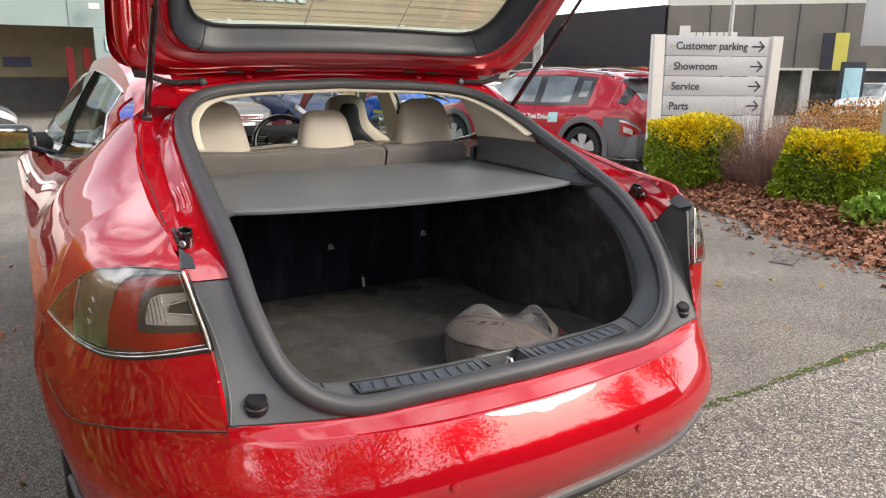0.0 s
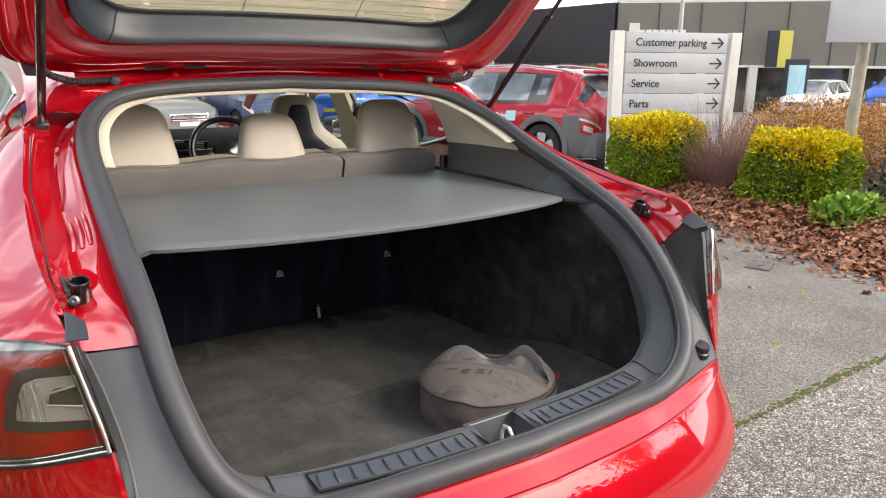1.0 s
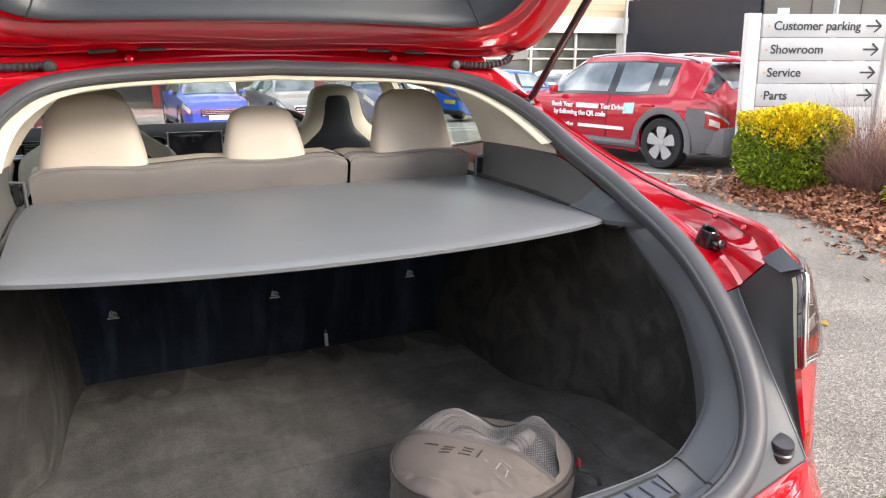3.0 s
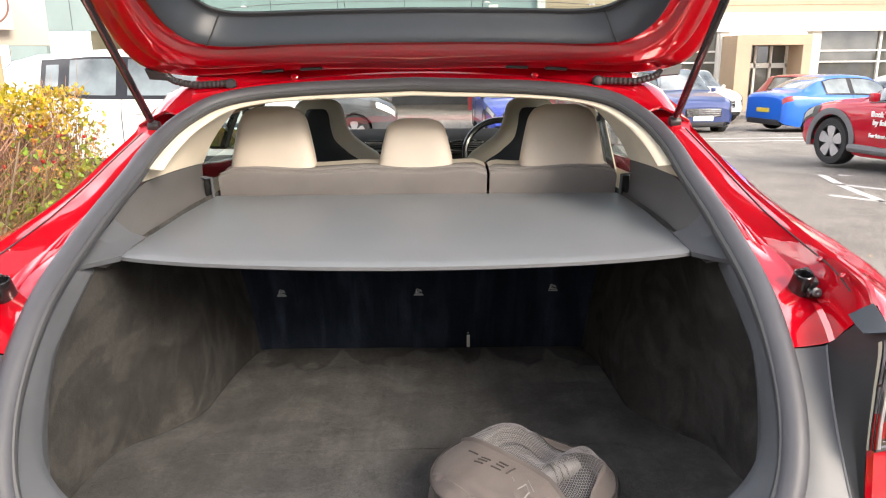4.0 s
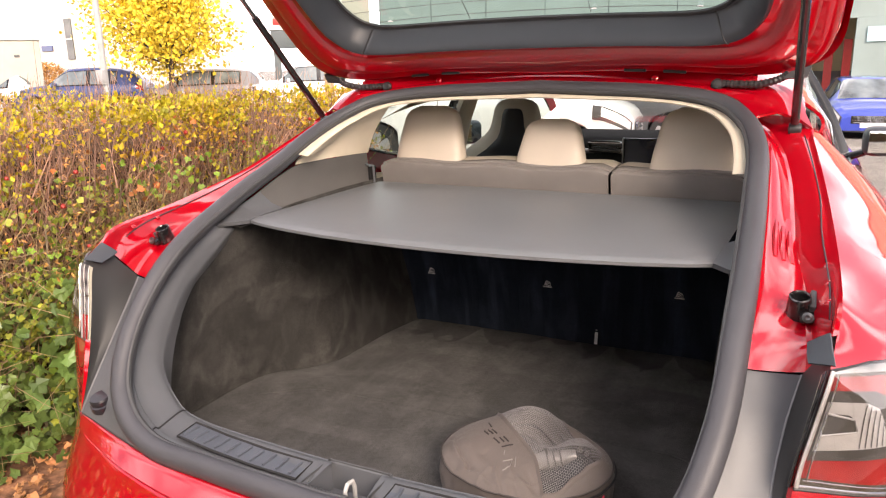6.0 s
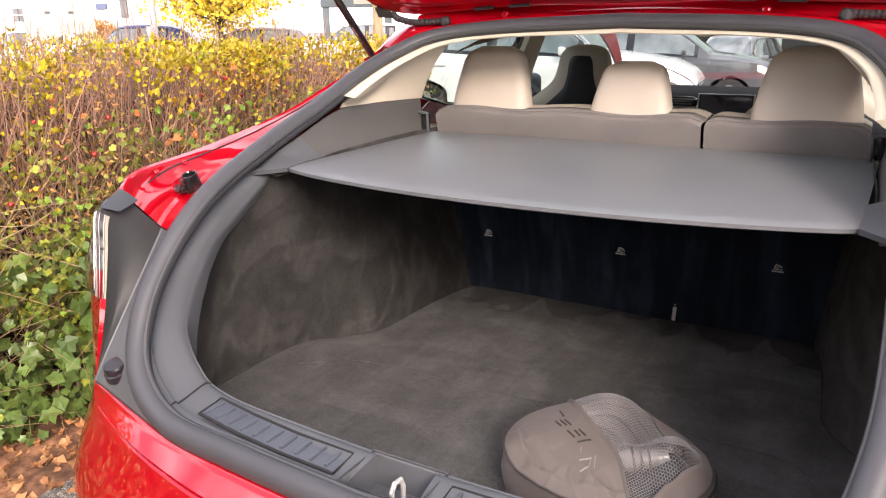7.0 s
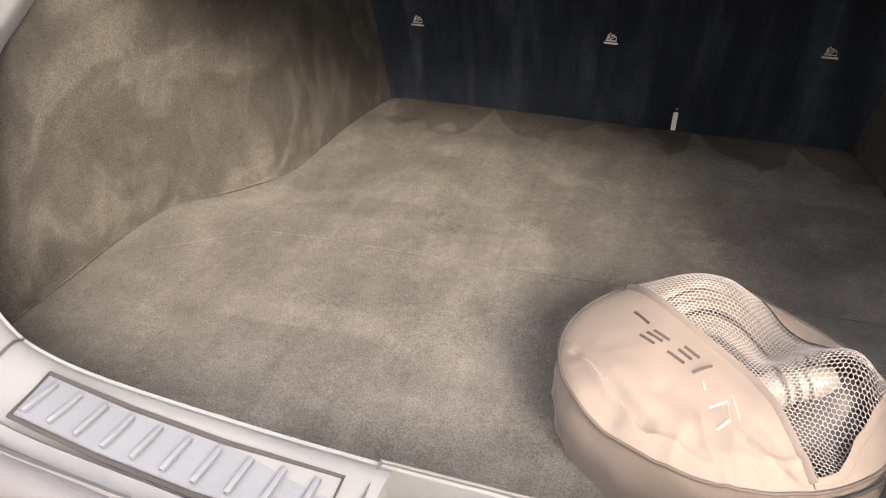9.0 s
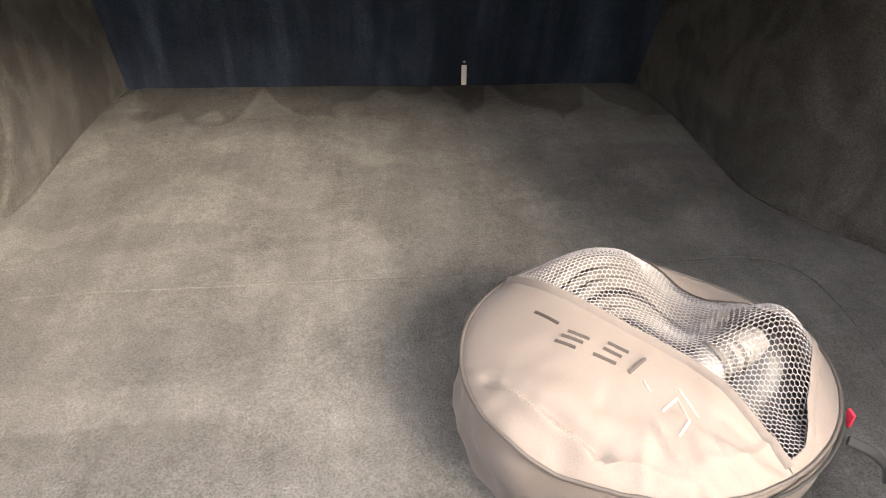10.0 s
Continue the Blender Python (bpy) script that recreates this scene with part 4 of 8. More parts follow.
sill_k = [i for i, r in enumerate(full) if abs(r[0][0]) < 0.47 and r[0][2] < 0.70]
bm = grid([cr(r, 3) for r in full[sill_k[0]:sill_k[-1] + 1]])
bmesh.ops.delete(bm, geom=[f for f in bm.faces if abs(f.calc_center_median().x) < 0.064 and 0.135 < f.calc_center_median().y < 0.229], context="FACES")
part("sill_trim", bm, M["plastic"], car, "moulded grey plastic load sill")
part("pillar_trim", grid([cr(r, 3) for r in full[:sill_k[0] + 1]]), M["plastic"], car)
part("pillar_trim", grid([cr(r, 3) for r in full[sill_k[-1]:]]), M["plastic"], car)
for s in (-1, 1):
    j = sill_k[0] if s < 0 else sill_k[-1]
    part("trim_joint", tube([tuple(np.array(q) + np.array((0, -0.001, 0.0015))) for q in cr(full[j], 3)[1:18]], 0.0018, 6), M["rubber"], car)
    # ribbed tread plate on the sill
    arc = [(0.088, 0.176), (0.20, 0.180), (0.30, 0.189), (0.400, 0.203)]
    z = 0.6672

    def lie(bm):
        for v in bm.verts:
            v.co.z += (v.co.y - 0.18) * 0.085
        return bm
    out = [(s * x, y - 0.026) for x, y in arc] + [(s * x, y + 0.026) for x, y in arc[::-1]]
    plate = part("tread_plate", lie(prism(out, 0.002, pose(0, 0, z), 0.0006)), M["tread"], car, "ribbed blue-grey tread plate")
    part("plate_gap", lie(tube([(x, y, z + 0.0022) for x, y in out], 0.0026, 6, closed=True)), M["tyre"], plate)
    for k in range(10):
        x = 0.108 + 0.031 * k
        y = float(np.interp(x, [q[0] for q in arc], [q[1] for q in arc]))
        part("tread_rib", lie(box(0.0055, 0.036, 0.005, (s * x, y, z + 0.0035), 0.0015, rot=Matrix.Rotation(s * radians(4 + k), 4, "Z"))), M["tread"], plate)
# latch recess in the middle of the sill
rc = [(-0.066, 0.134, 0.6725), (0.066, 0.134, 0.6725), (0.066, 0.228, 0.6700), (-0.066, 0.228, 0.6700)]
bm = grid([rc, [(x * 0.95, 0.181 + (y - 0.181) * 0.94, z - 0.004) for x, y, z in rc], [(x * 0.90, 0.181 + (y - 0.181) * 0.86, 0.616) for x, y, z in rc], [(x * 0.2, 0.181 + (y - 0.181) * 0.2, 0.614) for x, y, z in rc]], close_v=True)
recess = part("latch_recess", bm, M["plastic"], car, "open latch pocket in the sill")
part("recess_lip", tube(rc, 0.0024, 6, closed=True), M["plastic_dark"], recess)
part("latch_hoop", tube([(0.008, 0.164, 0.618), (0.008, 0.164, 0.658), (0.008, 0.172, 0.668), (0.008, 0.188, 0.666), (0.008, 0.194, 0.652), (0.008, 0.194, 0.618)], 0.0042, 8), M["hoop"], recess, "bright steel latch hoop")


# ---------------------------------------------------------------- boot interior
FLOOR_Z = 0.515
FEDGE = [(0.497, 1.372), (0.525, 1.22), (0.535, 1.05), (0.545, 0.95), (0.60, 0.86), (0.672, 0.775), (0.695, 0.67), (0.695, 0.52), (0.69, 0.40), (0.62, 0.30), (0.52, 0.262), (0.30, 0.235), (0, 0.228)]
fe = cr([(x, y, FLOOR_Z) for x, y in FEDGE], 5)
bm = bmesh.new()
rows = []
for q in fe:
    rows.append([(q[0] * k, q[1], FLOOR_Z + 0.003 * noise.noise(Vector((q[0] * k * 6, q[1] * 6, 0))) - (0.004 if abs(k) == 1 else 0)) for k in np.linspace(-1, 1, 33)])
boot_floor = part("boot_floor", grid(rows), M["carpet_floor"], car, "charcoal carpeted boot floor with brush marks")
seam = cr([(-0.62, 0.64, 0.5175), (-0.535, 0.70, 0.5175), (-0.46, 0.742, 0.5175), (-0.22, 0.752, 0.5175), (0.06, 0.761, 0.5175), (0.37, 0.776, 0.5175), (0.47, 0.776, 0.5175), (0.525, 0.742, 0.5175), (0.54, 0.66, 0.5175), (0.53, 0.52, 0.5175)], 6)
for s in (-1, 1):
    rim = [(s * q[0] * 0.998, q[1], q[2] - 0.0005) for q in fe]
    part("mat_edge", tube(rim, 0.0024, 6), M["carpet_wall"], boot_floor, "bound edge of the boot mat")
part("floor_panel_seam", tube([q - np.array((0, 0, 0.0010)) for q in seam], 0.0012, 6), M["carpet_floor"], boot_floor)

for s in (-1, 1):
    rows = []
    top = cr([(0.555, 1.372, 1.03), (0.56, 1.1, 1.03), (0.565, 0.85, 1.025), (0.575, 0.68, 1.01), (0.598, 0.60, 0.996), (0.607, 0.50, 0.93), (0.602, 0.41, 0.872), (0.579, 0.318, 0.752), (0.512, 0.27, 0.688)], 6)
    side_e = cr([(x, y, FLOOR_Z - 0.004) for x, y in FEDGE[:11]], 6)
    for k in np.linspace(0, 1, 46):
        a = side_e[int(round(k * (len(side_e) - 1)))]
        b = np.array([np.interp(-a[1], -top[:, 1], top[:, i]) for i in range(3)])
        arch = math.exp(-((a[1] - 1.08) / 0.25) ** 2)
        niche = math.exp(-((a[1] - 0.50) / 0.13) ** 2)
        col = []
        for v in np.linspace(0, 1, 12):
            p = a * (1 - v) + b * v
            p = p + np.array((-0.02 * arch * math.sin(math.pi * min(1, v * 1.4)) + 0.035 * niche * math.sin(math.pi * v), 0, 0))
            p[0] += 0.005 * noise.noise(Vector((p[1] * 5, p[2] * 5, s * 3.0)))
            col.append((s * p[0], p[1], p[2]))
        rows.append(col)
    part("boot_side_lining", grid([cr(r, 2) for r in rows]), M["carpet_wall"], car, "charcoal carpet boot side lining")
# rear seat backs seen from the boot
rows = []
for x in np.linspace(-0.58, 0.58, 41):
    rows.append([(x, y + 0.004 * noise.noise(Vector((x * 7, z * 7, 4))), z) for y, z in [(1.378, 0.508), (1.366, 0.56), (1.345, 0.66), (1.325, 0.75), (1.305, 0.85), (1.285, 0.95), (1.270, 1.02)]])
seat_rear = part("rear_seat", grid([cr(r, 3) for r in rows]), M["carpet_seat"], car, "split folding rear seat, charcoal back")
for x0, x1 in ((-0.545, 0.192), (0.200, 0.548)):
    rows = []
    for x in np.linspace(x0, x1, 25):
        e = min(x - x0, x1 - x)
        dip = 0.010 * max(0, 1 - e / 0.03) ** 2 + 0.007 * (math.cos(x * 21) + 1) / 2
        t = 1.088 - dip
        rows.append([(x, 1.262, 0.98), (x, 1.252, 1.03), (x, 1.243, t - 0.012), (x, 1.250, t), (x, 1.30, t + 0.006), (x, 1.40, t + 0.004), (x, 1.46, t - 0.05), (x, 1.44, 0.70)])
    back = part("seat_backrest", grid([cr(r, 4) for r in rows], thick=0.004), M["seat_back"], seat_rear, "grey carpeted seat back top")
    part("backrest_cushion", grid([[(q[0], q[1] + 0.012, q[2] + 0.004) for q in cr(r[4:], 3)] for r in rows]), M["leather"], back, "cream leather cushion")
    part("piping", tube([(r[3][0], r[3][1] + 0.012, r[3][2] + 0.004) for r in rows], 0.0035, 6), M["seat_back"], back)
for x in (-0.41, -0.005, 0.41):
    w0, w1, h = (0.122, 0.085, 0.165) if abs(x) > 0.1 else (0.108, 0.075, 0.128)
    rows = []
    for k in np.linspace(0, 1, 14):
        z = 1.078 + (h + 0.012) * k
        rnd = math.sqrt(max(0.0, 1 - max(0, (k - 0.72) / 0.28) ** 2.4))
        w = (w0 + (w1 - w0) * k ** 1.3) * (0.55 + 0.45 * rnd)
        d = 0.042 * (0.35 + 0.65 * rnd) * (1 - 0.25 * k)
        y0 = 1.335 + 0.03 * k
        rows.append([(x + w * math.copysign(abs(math.cos(a)) ** 0.5, math.cos(a)), y0 + d * math.copysign(abs(math.sin(a)) ** 0.6, math.sin(a)), z) for a in np.linspace(0, 2 * math.pi, 28, endpoint=False)])
    bm = grid(rows, close_v=True)
    bm.faces.new([v for v in bm.verts if abs(v.co.z - (1.078 + h + 0.012)) < 1e-5])
    part("headrest", bm, M["leather"], seat_rear, "rounded cream leather headrest")

# anchor labels and the buckle tag
for x, z in ((-0.411, 0.712), (-0.004, 0.712), (0.394, 0.724)):
    y = float(np.interp(z, [0.66, 0.75], [1.345, 1.325])) - 0.009
    pm = pose(x, y - 0.001, z, 78, 0, 0)
    icon = [(-0.011, -0.004), (0.010, -0.004), (0.009, 0.002), (0.004, 0.007), (0.0, 0.006), (-0.003, 0.010), (-0.007, 0.006), (-0.008, 0.0)]
    lab = part("anchor_label", tube([tuple(pm @ Vector((u, v, 0))) for u, v in icon], 0.0012, 5, closed=True), M["white"], seat_rear, "small white printed anchor symbol")
    for u0, v0, u1, v1 in ((-0.008, -0.001, 0.003, 0.006), (-0.004, -0.003, 0.007, 0.004), (-0.007, -0.003, -0.004, 0.008)):
        part("symbol_stroke", tube([tuple(pm @ Vector((u0, v0, 0))), tuple(pm @ Vector((u1, v1, 0)))], 0.0010, 5), M["white"], lab)
    part("label_text_bar", prism([(-0.014, -0.011), (0.014, -0.011), (0.014, -0.0075), (-0.014, -0.0075)], 0.001, pose(x, y, z, 78, 0, 0)), M["white"], lab, smooth=False)
tag_ob = part("strap_tag", box(0.010, 0.003, 0.038, (0.145, 1.362, 0.54), 0.001, rot=Matrix.Rotation(radians(-12), 4, "X")), M["white"], seat_rear, "small white strap tag")
part("tag_loop", lathe([(0.0, -0.002), (0.004, -0.002), (0.004, 0.002), (0.0, 0.002)], 10, (0.145, 1.368, 0.566)), M["steel"], tag_ob)

# side trims above the shelf: grey lower, cream upper
for s in (-1, 1):
    lowr = [[(s * 0.575, 1.23, 1.01), (s * 0.585, 1.225, 1.06), (s * 0.578, 1.205, 1.118)], [(s * 0.572, 1.05, 1.008), (s * 0.588, 1.05, 1.06), (s * 0.585, 1.045, 1.119)],
            [(s * 0.57, 0.88, 1.005), (s * 0.592, 0.875, 1.06), (s * 0.597, 0.867, 1.116)], [(s * 0.568, 0.72, 1.0), (s * 0.59, 0.715, 1.03), (s * 0.603, 0.71, 1.066)],
            [(s * 0.573, 0.60, 0.995), (s * 0.59, 0.595, 1.0), (s * 0.603, 0.585, 1.01)]]
    part("side_trim", grid(smooth_rows(lowr, 6, 5), thick=0.005), M["plastic_mid"], car, "charcoal grey side trim")
    up_b = cr([(0.575, 1.21, 1.119), (0.586, 1.05, 1.121), (0.598, 0.867, 1.118)], 10)
    st = cr(SEAL, 8)[7 * 8 + 5:10 * 8 + 1]
    rows = []
    for k in np.linspace(0, 1, 22):
        a = up_b[int(round((1 - k) * (len(up_b) - 1)))]
        b = st[int(round(k * (len(st) - 1)))]
        b = b + np.array((-0.035, 0.012, -0.018))
        rows.append([(s * (a * (1 - v) + b * v + np.array((0.012 * math.sin(math.pi * v), 0, 0)))[0], *(a * (1 - v) + b * v)[1:]) for v in np.linspace(0, 1, 10)])
    part("pillar_lining", grid(rows, thick=0.005), M["headliner"], car, "cream pillar lining")
    part("shelf_support", grid([[(s * 0.553, 0.74, 1.014), (s * 0.550, 0.66, 1.011), (s * 0.545, 0.602, 1.008)], [(s * 0.582, 0.73, 1.028), (s * 0.580, 0.65, 1.020), (s * 0.577, 0.578, 1.005)], [(s * 0.603, 0.71, 1.062), (s * 0.607, 0.64, 1.036), (s * 0.622, 0.553, 1.0)]], thick=0.010), M["plastic"], car, "grey plastic shelf support")
    part("seat_release", box(0.022, 0.02, 0.05, (s * 0.566, 1.222, 1.048), 0.006), M["gloss_black"], car, "black seat release catch")
    part("release_frame", tube([(s * 0.552, 1.212, 1.02), (s * 0.552, 1.206, 1.076), (s * 0.58, 1.206, 1.078)], 0.004, 8), M["plastic"], car)

# cream headliner edge inside the top of the seal
hl = cr(SEAL, 8)[7 * 8 + 3:]
hl = [q for q in hl] + [np.array((-q[0], q[1], q[2])) for q in hl[-2::-1]]
rows = []
for q in hl:
    c = (np.array((0, 0.75, 1.1)) - q)
    c /= np.linalg.norm(c)
    rows.append([tuple(q + 0.036 * c + np.array((0, 0.004, 0))), tuple(q + 0.060 * c + np.array((0, 0.006, 0))), tuple(q + 0.068 * c + np.array((0, 0.04, 0.0))), tuple(q + 0.02 * c + np.array((0, 0.25, 0.025)))])
part("headliner_edge", grid([cr(r, 3) for r in rows]), M["headliner"], car, "cream headliner")
part("headliner", grid([[(x, y, z - 0.10 * (abs(x) / 0.6) ** 3) for y, z in ((1.30, 1.30), (1.6, 1.365), (2.0, 1.395), (2.5, 1.40), (2.95, 1.37))] for x in np.linspace(-0.6, 0.6, 17)]), M["headliner"], car)

# parcel shelf
shelf = thing("parcel_shelf", (0, 0.9, 1.02), "stiff grey vinyl parcel shelf resting over the boot", "parcel shelf")
def shelf_front(x):
    return 0.612 - 0.092 * (1 - (x / 0.55) ** 2) ** 0.8
rows = []
for x in np.linspace(-0.548, 0.548, 45):
    yf = shelf_front(x)
    rz = min(1.0, (0.548 - abs(x)) / 0.03)
    rows.append([(x, yf + 0.010 - 0.9, 1.0045 - 1.02), (x, yf - 0.9, 1.008 - 1.02), (x, yf - 0.001 - 0.9, 1.015 - 1.02), (x, yf + 0.008 - 0.9, 1.019 - 1.02 - 0.002 * (1 - rz))] + [(x, y - 0.9, 1.021 - 1.02 - 0.003 * (1 - rz)) for y in np.linspace(yf + 0.03, 1.238, 8)] + [(x, 1.24 - 0.9, 1.0045 - 1.02)])
rows = [[(x * (1 + 0.042 * max(0.0, (y + 0.29) / 0.63)), y, z) for x, y, z in r] for r in rows]
part("shelf_board", grid(rows), M["shelf"], shelf)
part("shelf_underside", grid([[(x, y - 0.9, 1.004 - 1.02) for y in (shelf_front(x) + 0.01, 0.9, 1.24)] for x in np.linspace(-0.548, 0.548, 45)]), M["plastic_dark"], shelf)

# ---------------------------------------------------------------- cabin
for s in (-1, 1):
    def seat_w(z, table):
        return float(np.interp(z, [q[0] for q in table], [q[1] for q in table]))
    outline = cr([(0.55, 0.24, 0), (0.80, 0.255, 0), (0.95, 0.255, 0), (1.02, 0.235, 0), (1.065, 0.175, 0), (1.11, 0.122, 0), (1.16, 0.102, 0), (1.205, 0.092, 0), (1.232, 0.070, 0), (1.244, 0.030, 0)], 4)
    rows = []
    for z, w, _ in outline:
        d = 0.052 * math.sqrt(max(0.05, 1 - max(0.0, (z - 1.15) / 0.097) ** 3))
        yc = 2.13 + 0.10 * max(0.0, 1.05 - z)
        rows.append([(s * 0.41 + w * math.copysign(abs(math.cos(a)) ** 0.6, math.cos(a)), yc + d * math.copysign(abs(math.sin(a)) ** 0.6, math.sin(a)), z) for a in np.linspace(0, 2 * math.pi, 32, endpoint=False)])
    bm = grid(rows, close_v=True)
    bm.faces.new(bm.verts[-32:])
    fs = part("front_seat", bm, M["leather"], car, "cream front seat with a dark shell back")
    shell = cr([(0.60, 0.19, 0), (0.90, 0.205, 0), (0.99, 0.190, 0), (1.04, 0.135, 0), (1.085, 0.083, 0), (1.13, 0.064, 0), (1.175, 0.056, 0), (1.20, 0.040, 0), (1.206, 0.022, 0)], 4)
    rows = [[(s * 0.41 + w * u, 2.13 + 0.10 * max(0.0, 1.05 - z) - 0.056 + 0.012 * abs(u) ** 4, z) for u in np.linspace(-1, 1, 15)] for z, w, _ in shell]
    part("seat_shell", grid(rows, thick=0.008), M["shell"], fs, "dark hard shell of the seat back")
# dashboard, screen, wheel
rows = [[(x, y, z) for y, z in ((2.60, 0.72), (2.55, 0.86), (2.54, 1.00), (2.575, 1.058), (2.70, 1.080), (2.95, 1.084), (3.25, 1.04))] for x in np.linspace(-0.78, 0.78, 25)]
dash = part("dashboard", grid([cr(r, 4) for r in rows]), M["dash"], car, "black dashboard with cream and silver trim")
part("dash_trim", tube([(x, 2.535, 1.00 + 0.01 * math.cos(x * 4)) for x in np.linspace(-0.76, 0.76, 25)], 0.012, 8), M["steel"], dash)
part("touch_screen", box(0.232, 0.015, 0.30, (0.09, 2.515, 0.93), 0.008), M["screen"], dash, "large dark portrait touch screen")
for s2 in (-1, 1):
    part("screen_edge", box(0.006, 0.018, 0.30, (0.09 + s2 * 0.119, 2.513, 0.93), 0.002), M["steel"], dash)
for x in (-0.125, 0.305, 0.80, -0.56):
    vent = part("air_vent", box(0.17 if abs(x) < 0.5 else 0.11, 0.012, 0.062, (x, 2.53, 1.030), 0.02), M["gloss_black"], dash)
    part("vent_edge", tube([(x - 0.08, 2.52, 1.005), (x + 0.08, 2.52, 1.005), (x + 0.085, 2.52, 1.052), (x - 0.085, 2.52, 1.052)], 0.004, 6, closed=True), M["chrome"], vent)
    for k in range(3):
        part("vent_slat", box(0.13 if abs(x) < 0.5 else 0.09, 0.006, 0.004, (x, 2.522, 1.017 + 0.012 * k)), M["plastic"], vent)
dash.matrix_basis = Matrix.Translation((-0.113, 0.44, -0.068))
wheel_m = Matrix.Translation((0.365, 2.90, 0.930)) @ Matrix.Rotation(radians(66), 4, "X")
ring = [wheel_m @ Vector((0.185 * math.cos(a), 0.178 * math.sin(a), 0)) for a in np.linspace(0, 2 * math.pi, 40, endpoint=False)]
sw = part("steering_wheel", tube(ring, 0.0165, 10, closed=True), M["gloss_black"], car, "black leather steering wheel")
bm = lathe([(0.0, -0.02), (0.075, -0.015), (0.068, 0.018), (0.0, 0.026)], 24)
bm.transform(wheel_m @ Matrix.Diagonal((1.1, 0.8, 1, 1)))
part("wheel_boss", bm, M["gloss_black"], sw)
for a in (0, 180, 270):
    bm = box(0.12, 0.035, 0.012, (0.12, 0, 0), 0.005)
    bm.transform(wheel_m @ Matrix.Rotation(radians(a), 4, "Z"))
    part("wheel_spoke", bm, M["gloss_black"], sw)
# cabin floor and door linings
part("cabin_floor", grid([[(x, y, 0.42) for y in (1.4, 2.0, 2.7)] for x in (-0.8, 0, 0.8)]), M["carpet"], car)
for s in (-1, 1):
    part("door_lining", grid([[(s * 0.80, y, 0.45), (s * 0.80, y, 0.75), (s * 0.765, y, 0.90), (s * 0.78, y, 0.955 + 0.07 * max(0, (2.1 - y)))] for y in np.linspace(1.36, 3.0, 9)]), M["headliner"], car, "cream and dark door lining")
    part("belt_pillar", grid([[(s * 0.76, 2.12, 0.95), (s * 0.70, 2.10, 1.15), (s * 0.60, 2.08, 1.36)], [(s * 0.755, 2.30, 0.95), (s * 0.695, 2.26, 1.15), (s * 0.60, 2.22, 1.36)]], thick=0.02), M["headliner"], car, "cream door pillar")
    part("seat_belt", tube([(s * 0.735, 2.095, 0.95), (s * 0.685, 2.075, 1.13), (s * 0.675, 2.07, 1.17)], 0.022, 8, flat=0.12), M["gloss_black"], car, "black seat belt")
    part("belt_anchor", box(0.03, 0.025, 0.06, (s * 0.672, 2.06, 1.18), 0.006), M["gloss_black"], car)

# ---------------------------------------------------------------- roof, glass, tailgate
RAIL = [(0.672, 1.17, 1.25), (0.665, 1.26, 1.285), (0.645, 1.5, 1.335), (0.625, 1.9, 1.385), (0.615, 2.4, 1.405), (0.62, 2.9, 1.375), (0.66, 3.3, 1.27), (0.73, 3.75, 1.06), (0.76, 3.95, 0.965)]
BELT = [(0.705, 1.205, 1.218), (0.755, 1.42, 1.12), (0.79, 1.75, 1.045), (0.835, 2.3, 0.985), (0.865, 2.9, 0.952), (0.87, 3.3, 0.945), (0.85, 3.75, 0.94), (0.83, 3.95, 0.93)]
rail, belt = cr(RAIL, 8), cr(BELT, 8)
roof_rows = []
for q in rail[6:42]:
    roof_rows.append([(q[0] * k, q[1], q[2] + (0.062 if q[1] > 1.5 else 0.062 * (0.55 + 0.45 * (q[1] - 1.2) / 0.3)) * (1 - abs(k) ** 4)) for k in np.linspace(-1, 1, 25)])
part("roof", grid(roof_rows, thick=0.01), M["red"], car)
part("windscreen", grid([[(q[0] * k, q[1] + 0.10 * (1 - k * k), q[2] + 0.05 * (1 - abs(k) ** 2.2)) for k in np.linspace(-1, 1, 17)] for q in rail[41:]]), M["glass"], car).visible_shadow = False
part("bonnet", grid([[(0.80 * k * (1 - 0.1 * j / 6), 3.95 + 0.15 * j + 0.10 * (1 - k * k) * (1 - j / 6), 0.915 - 0.035 * j - 0.05 * k * k + 0.05 * (1 - k * k)) for k in np.linspace(-1, 1, 17)] for j in range(7)]), M["red"], car)
